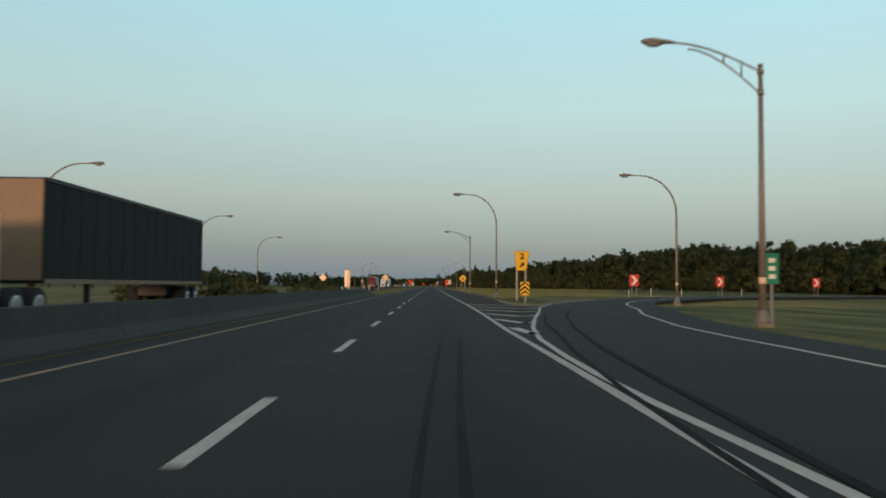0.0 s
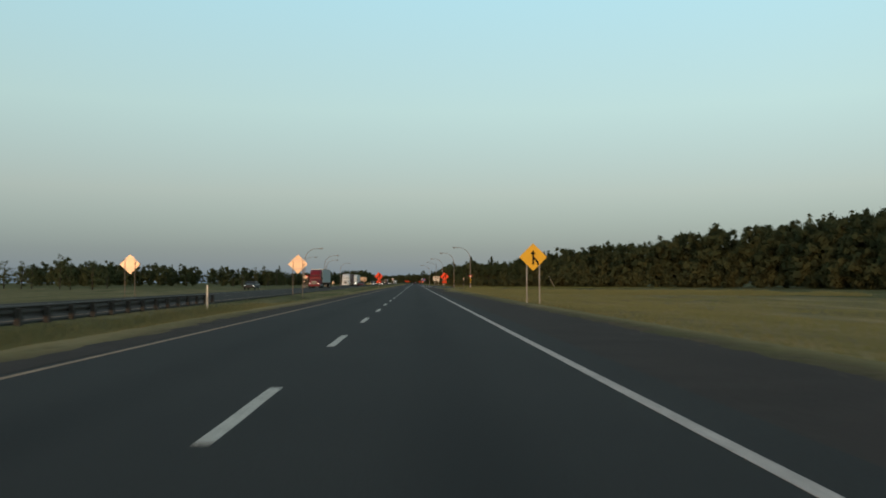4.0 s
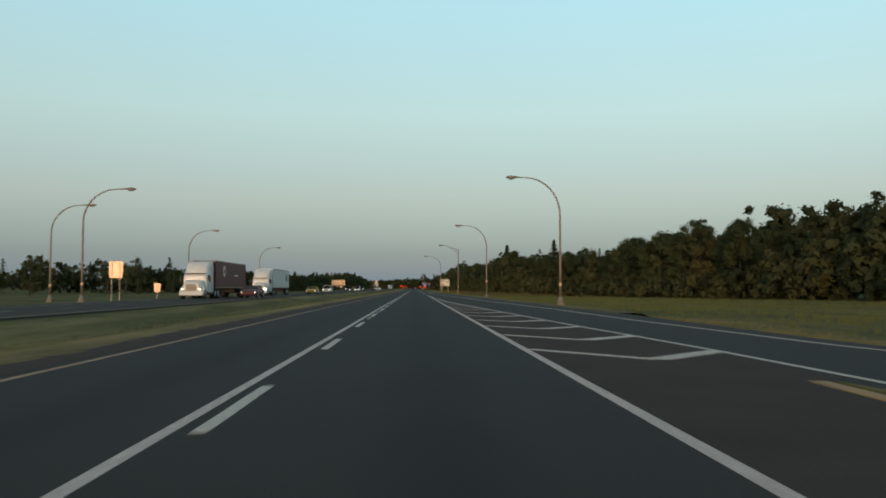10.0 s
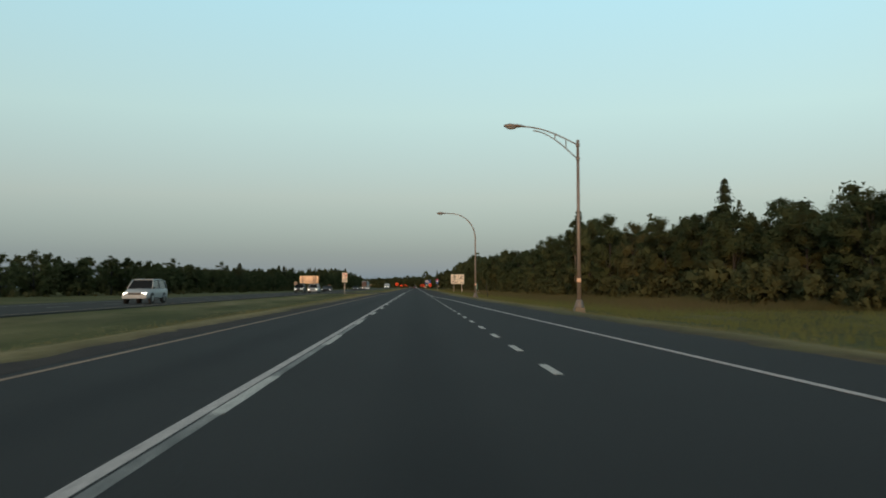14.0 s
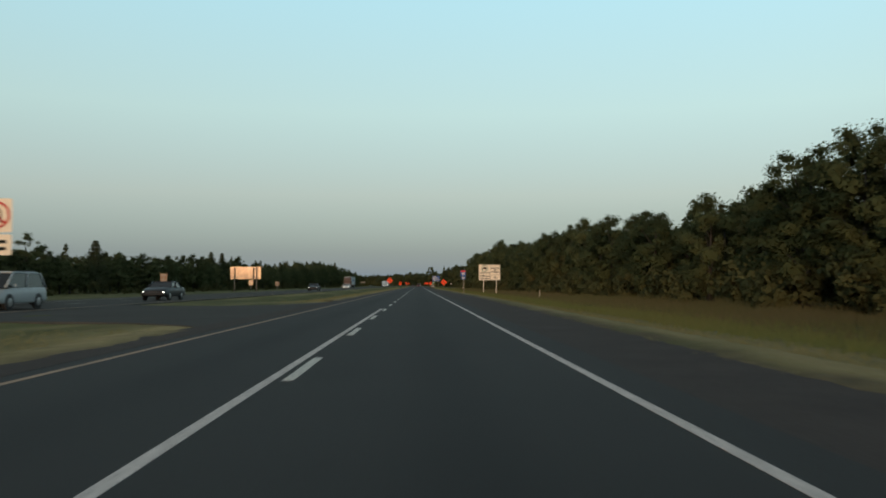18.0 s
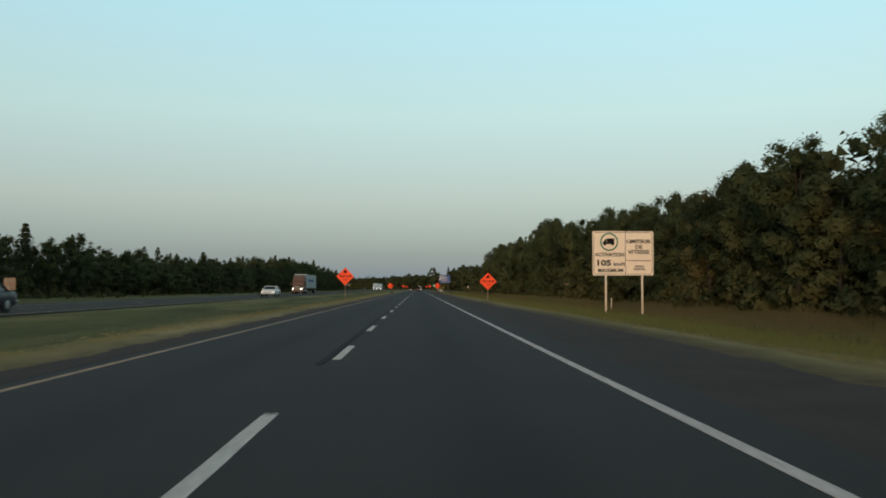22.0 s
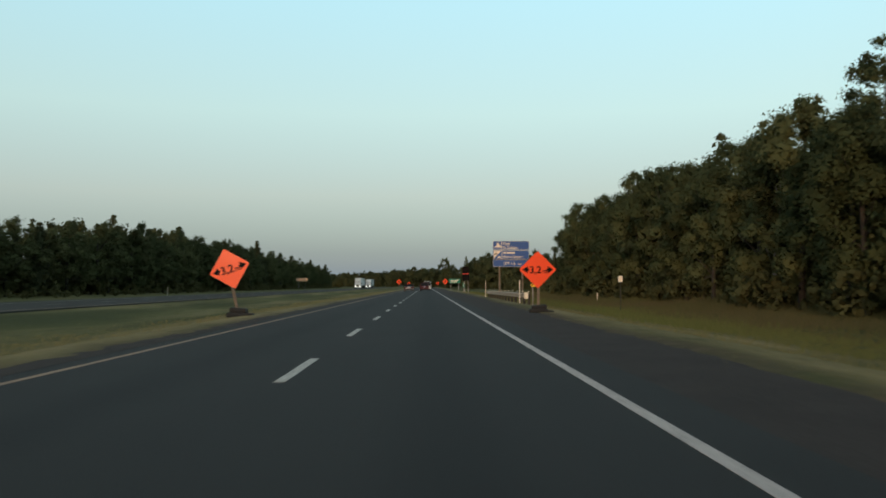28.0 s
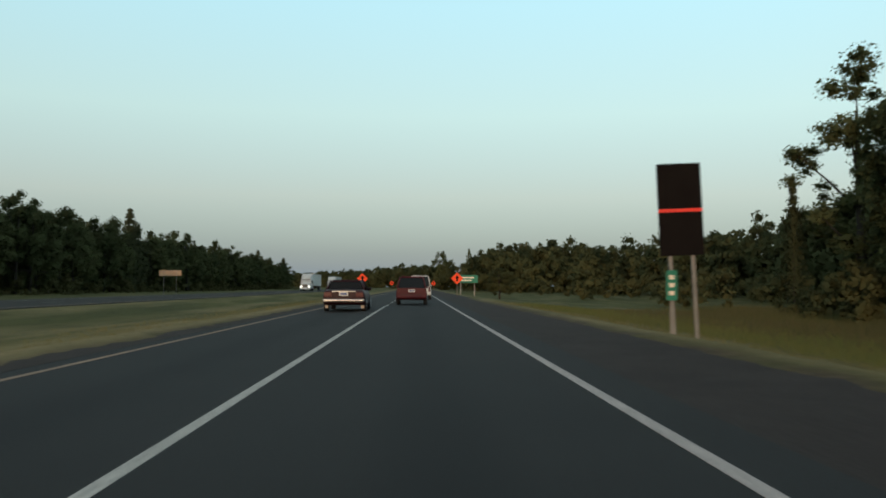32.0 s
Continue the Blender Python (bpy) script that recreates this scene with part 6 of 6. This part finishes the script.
blades("dry_grass", 9000, in_rail_strip, (0.12, 0.36), 0.016, SHORT_GRASS, "rough dry grass before the guard rail of the median", uneven)
def in_field():
    y = rng.uniform(62, 276)
    return (lerp(y, VERGE) + 1.0 + rng.gamma(1.6, 7.0), y)


def before_ramp():
    x = rng.uniform(9, 46)
    return (x, lerp(x, [(9, 283), (14, 270), (20, 262), (30, 250), (46, 236)]) - rng.uniform(0, 26))


blades("field_grass", 26000, in_field, (0.06, 0.22), 0.02, FIELD_GRASS, "rough straw-coloured grass of the hay field", uneven)
blades("ramp_grass", 20000, before_ramp, (0.25, 0.62), 0.024, FIELD_GRASS, "tall dry grass on the bank before the entrance ramp", uneven)
blades("verge_grass", 40000, in_verge_right, (0.04, 0.13), 0.018, SHORT_GRASS, "short rough grass along the hard shoulder")
blades("median_grass", 22000, in_median, (0.03, 0.09), 0.018, SHORT_GRASS, "short rough grass along the median edge")

# ---- vehicles ----
def wheel(parent, x, y, r, w=0.22, dual=False):
    s = 1 if x > 0 else -1
    ww = 0.55 if dual else w
    ty = part("wheel", tubed([(x - s * ww, y, r), (x - s * ww * 0.94, y, r), (x - s * 0.03, y, r), (x, y, r)], [r * 0.9, r, r, r * 0.88], 20), TYRE, parent, "black tyre")
    rim = bmesh.new()
    tube(rim, [(x - s * 0.02, y, r), (x + s * 0.006, y, r), (x + s * 0.012, y, r)], [r * 0.62, r * 0.62, r * 0.45], 16)
    part("rim", rim, RIM, ty, "metal rim")


def loft(sections):
    """A body from cross-sections: rows of (y, half_width, low, high, top_half_width)."""
    bm = bmesh.new()
    rings = []
    for y, w, lo, hi, tw in sections:
        rnd = min(0.09, (hi - lo) * 0.3)
        prof = [(-w * 0.96, lo), (-w, lo + rnd), (-w * 1.0, lo + (hi - lo) * 0.55), (-tw - 0.02, hi - rnd), (-tw + 0.06, hi), (0, hi + 0.015), (tw - 0.06, hi), (tw + 0.02, hi - rnd), (w, lo + (hi - lo) * 0.55), (w, lo + rnd), (w * 0.96, lo)]
        rings.append([bm.verts.new((x, y, z)) for x, z in prof])
    for r0, r1 in zip(rings, rings[1:]):
        for k in range(len(r0) - 1):
            f = bm.faces.new((r0[k], r0[k + 1], r1[k + 1], r1[k]))
            f.smooth = True
        bm.faces.new((r0[-1], r0[0], r1[0], r1[-1]))
    bm.faces.new(rings[0])
    bm.faces.new(rings[-1][::-1])
    bmesh.ops.recalc_face_normals(bm, faces=bm.faces)
    return bm


def wedge(y0, y1, z0, z1, w0, w1, yt0, yt1):
    """A cabin: footprint y0..y1 at z0 with half-width w0, roof yt0..yt1 at z1 with half-width w1."""
    bm = bmesh.new()
    low = [bm.verts.new(p) for p in ((-w0, y0, z0), (w0, y0, z0), (w0, y1, z0), (-w0, y1, z0))]
    top = [bm.verts.new(p) for p in ((-w1, yt0, z1), (w1, yt0, z1), (w1, yt1, z1), (-w1, yt1, z1))]
    bm.faces.new(low[::-1])
    bm.faces.new(top)
    for k in range(4):
        bm.faces.new((low[k], low[(k + 1) % 4], top[(k + 1) % 4], top[k]))
    bmesh.ops.bevel(bm, geom=list(bm.edges), offset=0.05, segments=2, affect="EDGES")
    return bm


def car(kind, paint, label, m, facing_us=True, group=""):
    """A car with its rear at y = 0 and its nose at y = length; turned round where it comes towards us."""
    c = thing({"sedan": "sedan", "suv": "suv", "minivan": "minivan", "van": "van"}[kind], label, "car" if kind != "van" else "van", m, group)
    L, W, H, belt, roof0, roof1, y0, y1, wr, sill = {
        "sedan": (5.1, 0.94, 1.42, 0.92, 1.35, 2.75, 0.75, 3.75, 0.33, 0.28),
        "suv": (4.6, 0.93, 1.72, 1.05, 0.25, 2.75, 0.02, 3.45, 0.36, 0.36),
        "minivan": (4.75, 0.95, 1.76, 1.02, 0.28, 3.0, 0.03, 4.1, 0.34, 0.30),
        "van": (5.4, 1.0, 2.1, 1.15, 0.15, 3.6, 0.02, 4.5, 0.37, 0.36)}[kind]
    if kind == "sedan":
        sec = [(0.0, 0.86, 0.42, 0.86, 0.80), (0.10, 0.92, 0.34, 0.95, 0.86), (0.5, W, sill, 0.97, 0.88), (1.2, W, sill, 0.97, 0.89), (3.6, W, sill, 0.96, 0.88), (4.6, 0.93, sill, 0.86, 0.82), (4.98, 0.88, 0.34, 0.74, 0.74), (5.1, 0.80, 0.42, 0.66, 0.66)]
    else:
        sec = [(0.0, W * 0.94, 0.45, belt, W * 0.9), (0.12, W, 0.36, belt + 0.02, W * 0.95), (0.6, W, sill, belt + 0.02, W * 0.95), (L - 1.25, W, sill, belt, W * 0.94), (L - 0.45, W * 0.97, sill, belt - 0.14, W * 0.86), (L - 0.08, W * 0.9, 0.38, belt - 0.26, W * 0.76), (L, W * 0.84, 0.45, belt - 0.34, W * 0.7)]
    body = part("body", loft(sec), paint, c, "painted body")
    part("cabin_glass", wedge(y0 + 0.02, y1, belt - 0.05, H - 0.06, W * 0.92, W * 0.74, roof0, roof1), GLASS, c, "dark tinted windows")
    part("roof", wedge(roof0 - 0.05, roof1 + 0.06, H - 0.09, H, W * 0.76, W * 0.70, roof0 + 0.05, roof1 - 0.04), paint, c)
    for sx in (-1, 1):
        for (ya, za), (yb, zb) in (((y0 + 0.04, belt), (roof0 - 0.01, H - 0.05)), ((y1 - 0.03, belt), (roof1 + 0.02, H - 0.05)), (((y0 + y1) / 2, belt), ((roof0 + roof1) / 2, H - 0.05))):
            part("pillar", tubed([(sx * W * 0.925, ya, za), (sx * W * 0.75, yb, zb)], 0.045, 6), paint, c)
        part("mirror", boxed(sx * (W + 0.02) - 0.09, sx * (W + 0.02) + 0.09, y1 - 0.75, y1 - 0.62, belt + 0.02, belt + 0.15, 0.03), paint, c)
        zl = {"sedan": (0.66, 0.86), "suv": (0.85, 1.15), "minivan": (0.80, 1.02), "van": (0.7, 1.1)}[kind]
        tlw = 0.34 if kind == "sedan" else 0.17
        part("tail_lamp", boxed(min(sx * (W * 0.93), sx * (W * 0.93 - tlw)), max(sx * (W * 0.93), sx * (W * 0.93 - tlw)), -0.035, 0.12, zl[0], zl[1], 0.025), TAIL, c, "red tail lamp")
        part("headlamp", boxed(sx * W * 0.66 - 0.17, sx * W * 0.66 + 0.17, L - 0.22, L - 0.02, belt - 0.42, belt - 0.27, 0.04), HEADLAMP if facing_us else CHROME, c, "lit headlamp" if facing_us else "headlamp")
        for yw in (0.95 if kind != "sedan" else 1.05, L - 0.95):
            part("wheel_arch", tubed([(sx * (W - 0.10), yw, wr), (sx * (W + 0.006), yw, wr)], wr + 0.06, 18), PLASTIC, c)
            wheel(c, sx * (W + 0.02), yw, wr)
    part("rear_bumper", boxed(-W * 0.97, W * 0.97, -0.09, 0.14, 0.42, 0.56, 0.05), CHROME if kind == "sedan" else paint, c, "chrome bumper" if kind == "sedan" else "")
    part("front_bumper", boxed(-W * 0.9, W * 0.9, L - 0.16, L + 0.07, 0.36, 0.56, 0.05), paint, c)
    part("grille", boxed(-W * 0.45, W * 0.45, L - 0.06, L + 0.02, belt - 0.42, belt - 0.30, 0.02), PLASTIC, c)
    zp = 0.70 if kind == "sedan" else 0.78
    pl = part("number_plate", boxed(-0.20, 0.20, -0.055, -0.03, zp, zp + 0.17, 0.008), PLATE, c, "white number plate")
    part("plate_bar", boxed(-0.14, 0.14, -0.058, -0.055, zp + 0.05, zp + 0.12), BLUE, pl)
    if kind == "sedan":
        part("trunk_trim", boxed(-0.52, 0.52, -0.03, 0.01, 0.88, 0.92, 0.01), CHROME, c, "chrome trim")
        part("lower_trim", boxed(-W, W, -0.1, 0.0, 0.46, 0.49, 0.01), PLASTIC, c)
        for sx in (-1, 1):
            part("mud_flap", boxed(sx * 0.8 - 0.07, sx * 0.8 + 0.07, 0.55, 0.57, 0.14, 0.34), STEEL, c, "grey mud flap")
    else:
        part("rear_window", boxed(-W * 0.72, W * 0.72, 0.02, 0.10, belt + 0.06, H - 0.2, 0.03, m=Matrix.Rotation(radians(-8), 4, "X") @ Matrix.Translation((0, 0.12, 0))), GLASS, c, "dark rear window")
        part("tailgate_seam", boxed(-W * 0.7, W * 0.7, -0.012, 0.02, 0.62, 0.64), PLASTIC, c)
        part("roof_rack", tubed([(-W * 0.62, roof0 + 0.3, H + 0.03), (-W * 0.62, roof1 - 0.3, H + 0.03)], 0.02, 6), PLASTIC, c)
        part("roof_rack", tubed([(W * 0.62, roof0 + 0.3, H + 0.03), (W * 0.62, roof1 - 0.3, H + 0.03)], 0.02, 6), PLASTIC, c)
    return c


def truck(cab_paint, skin, label, m, front=None, lights=True, emblem=None, high=True, gap=0.0):
    """A tractor with a box trailer; the nose at y = 0, the trailer behind it along +y."""
    t = thing("semi_truck", label, "truck", m)
    # tractor
    part("bumper", boxed(-1.2, 1.2, -0.08, 0.35, 0.35, 0.80, 0.08), cab_paint, t)
    part("hood", loft([(0.0, 0.78, 0.75, 1.55, 0.6), (0.15, 0.92, 0.7, 1.68, 0.72), (1.0, 1.02, 0.7, 1.80, 0.85), (1.75, 1.1, 0.7, 1.95, 0.98)]), cab_paint, t, "sloping hood")
    gr = part("grille", boxed(-0.55, 0.55, -0.05, 0.12, 0.82, 1.52, 0.04), STEEL, t, "bright grille")
    for k in range(5):
        part("grille_bar", boxed(-0.5, 0.5, -0.065, -0.05, 0.9 + 0.12 * k, 0.95 + 0.12 * k), PLASTIC, gr)
    part("cab", loft([(1.55, 1.16, 0.7, 2.3, 1.12), (1.75, 1.22, 0.7, 2.62, 1.14), (2.3, 1.25, 0.7, 2.9, 1.18), (4.3, 1.25, 0.7, 2.95, 1.2)]), cab_paint, t, "sleeper cab")
    if high:
        part("roof_fairing", loft([(1.9, 0.95, 2.55, 2.8, 0.85), (2.3, 1.12, 2.7, 3.35, 1.0), (3.0, 1.2, 2.75, 3.8, 1.1), (4.3, 1.24, 2.8, 3.95, 1.15)]), cab_paint, t, "tall roof fairing")
    part("windscreen", boxed(-1.02, 1.02, 1.50, 1.58, 1.86, 2.52, 0.05, m=Matrix.Translation((0, 0.42, 0.02)) @ Matrix.Rotation(radians(-13), 4, "X") @ Matrix.Translation((0, -0.02, 0.28))), GLASS, t, "dark windscreen")
    part("sun_visor", boxed(-1.05, 1.05, 1.52, 1.75, 2.56, 2.66, 0.03), PLASTIC, t)
    for sx in (-1, 1):
        part("side_window", boxed(sx * 1.235 - 0.02, sx * 1.235 + 0.02, 2.0, 2.85, 1.95, 2.5, 0.015), GLASS, t, "dark side window")
        part("headlamp", boxed(sx * 0.88 - 0.17, sx * 0.88 + 0.17, -0.06, 0.2, 0.86, 1.08, 0.05), HEADLAMP if lights else CHROME, t, "lit headlamp")
        part("fender", loft([(0.3, 0.14, 0.45, 1.02, 0.12), (0.7, 0.17, 0.95, 1.22, 0.14), (1.2, 0.17, 0.95, 1.22, 0.14), (1.65, 0.15, 0.45, 1.05, 0.12)]), cab_paint, t).location = (sx * 1.08, 0, 0)
        ma = part("mirror", boxed(sx * 1.5 - 0.10, sx * 1.5 + 0.10, 1.55, 1.68, 1.75, 2.35, 0.03), PLASTIC, t)
        part("mirror_arm", tubed([(sx * 1.2, 1.75, 2.1), (sx * 1.45, 1.63, 2.1)], 0.025, 5), PLASTIC, ma)
        part("fuel_tank", tubed([(sx * 0.95, 2.6, 0.7), (sx * 0.95, 4.1, 0.7)], 0.32, 14), CHROME, t, "polished fuel tank")
        wheel(t, sx * 1.22, 0.98, 0.5, 0.3)
        for yw in (5.3, 6.6):
            wheel(t, sx * 1.22, yw, 0.5, dual=True)
        for yw in (19.2, 20.5):
            wheel(t, sx * 1.24, yw, 0.5, dual=True)
        part("landing_leg", boxed(sx * 0.9 - 0.08, sx * 0.9 + 0.08, 9.0, 9.16, 0.25, 1.1), PLASTIC, t)
        part("frame_rail", boxed(sx * 0.45 - 0.06, sx * 0.45 + 0.06, 1.5, 7.4, 0.75, 1.0), PLASTIC, t)
    part("bogie", boxed(-0.6, 0.6, 18.2, 21.4, 0.6, 1.05, 0.03), PLASTIC, t)
    # trailer
    tr = part("trailer_box", boxed(-1.29, 1.29, 5.15, 21.35, 1.12, 4.08, 0.03), skin, t, "long box trailer")
    part("front_wall", boxed(-1.24, 1.24, 5.11, 5.15, 1.2, 4.03), front or skin, tr)
    for sx in (-1, 1):
        part("lower_rail", boxed(sx * 1.30 - 0.012, sx * 1.30 + 0.012, 5.2, 21.3, 1.10, 1.24), ALU, tr)
        part("upper_rail", boxed(sx * 1.30 - 0.012, sx * 1.30 + 0.012, 5.2, 21.3, 3.98, 4.09), ALU if skin is not TRAILER_DARK else PLASTIC, tr)
        for k in range(1, 14 if skin is not TRAILER_GREY else 1):
            part("side_rib", boxed(sx * 1.295 - 0.006, sx * 1.295 + 0.006, 5.15 + 1.2 * k - 0.03, 5.15 + 1.2 * k + 0.03, 1.25, 3.97), skin, tr)
    part("rear_bar", boxed(-1.2, 1.2, 21.2, 21.3, 0.5, 0.62), PLASTIC, t)
    part("rear_door_bar", tubed([(0.4, 21.37, 1.2), (0.4, 21.37, 4.0)], 0.02, 6), CHROME, tr)
    if emblem == "disc":
        d = bmesh.new()
        tube(d, [(1.302, 9.2, 3.0), (1.312, 9.2, 3.0)], 0.62, 24)
        part("emblem", d, WHITE_SHEET, tr, "round white emblem")
        part("emblem_centre", boxed(1.312, 1.318, 8.9, 9.5, 2.75, 3.25, 0.0), TRAILER_RED, tr)
        part("unreadable_line", boxed(1.302, 1.308, 14.6, 16.6, 2.5, 2.68), WHITE_SHEET, tr)
    elif emblem == "line":
        part("unreadable_line", boxed(1.302, 1.308, 8.2, 16.8, 2.55, 3.0), BLUE, tr)
        part("emblem", boxed(1.302, 1.308, 7.0, 7.9, 2.4, 3.1), BLUE, tr)
    elif emblem == "picture":
        part("emblem", boxed(1.302, 1.308, 17.4, 19.6, 2.2, 3.4), SILVER, tr, "grey picture panel")
        part("emblem_centre", boxed(1.308, 1.312, 17.9, 19.1, 2.4, 3.0), PLASTIC, tr)
    for o in t.children:
        if gap and o.type == "MESH" and min(v[1] for v in o.bound_box) > 5.1 and not (o.name.startswith("wheel") and min(v[1] for v in o.bound_box) < 12):
            o.location.y += gap
    return t


def lane(y, k):
    return far_road(y) + (2.0 if k == 0 else -1.75)


ZF = 0.004
truck(WHITE_CAR, TRAILER_DARK, "white tractor with a dark curtained trailer and brown front wall", pose(-12.3, 17.6, ZF), TRAILER_BROWN, high=False, gap=1.5)
truck(TRUCK_RED, TRAILER_GREY, "dark red tractor pulling a plain pale grey trailer", pose(-21.5, 304, ZF), WHITE_SHEET, lights=False)
truck(WHITE_CAR, TRAILER_RED, "white tractor pulling a dark red trailer with a round emblem", pose(-22.9, 401, ZF), emblem="disc", lights=False)
truck(WHITE_CAR, WHITE_CAR, "white tractor pulling a white trailer with a grey picture", pose(-23.2, 440, ZF), emblem="picture")
truck(TRUCK_BROWN, TRAILER_GREY, "brown tractor pulling a pale grey trailer with blue lettering", pose(-25.4, 860, ZF), emblem="line")
truck(WHITE_CAR, WHITE_CAR, "white tractor pulling a white trailer far down the road", pose(lane(1189, 1), 1189, ZF))
truck(WHITE_CAR, TRAILER_GREY, "white tractor pulling a grey trailer far down the road", pose(lane(1250, 1), 1250, ZF))
FACE = 180
for kind, paint, label, x, y in (
        ("sedan", RED_PAINT, "red sedan with lit headlamps beside a truck", -18.4, 412.5),
        ("sedan", GOLD_CAR, "yellow taxi-like sedan on the far carriageway", lane(474, 0), 474.5),
        ("suv", SILVER, "silver suv with lit headlamps on the far carriageway", lane(500, 0), 502),
        ("suv", DARK_CAR, "black suv with lit headlamps on the far carriageway", lane(613, 1), 613),
        ("minivan", SILVER, "silver minivan with lit headlamps on the far carriageway", lane(604, 0), 605),
        ("sedan", DARK_CAR, "dark sedan on the far carriageway near the crossing", lane(630, 0), 630),
        ("sedan", DARK_CAR, "dark sedan with lit headlamps on the far carriageway", lane(725, 0), 725),
        ("sedan", WHITE_CAR, "white sedan with lit headlamps on the far carriageway", lane(802, 0), 802.5),
        ("sedan", DARK_CAR, "dark sedan turning off on the far carriageway", -27.5, 270)):
    car(kind, paint, label, pose(x, y, ZF, 0, 0, FACE))
car("sedan", MAROON, "dark maroon sedan with a chrome bumper in the fast lane", pose(-3.35, 1029.6, ZF), False)
car("minivan", RED_PAINT, "red minivan with a dark rear window", pose(-0.43, 1044.2, ZF), False)
car("van", WHITE_CAR, "white van ahead of the red minivan", pose(0.15, 1066, ZF), False)
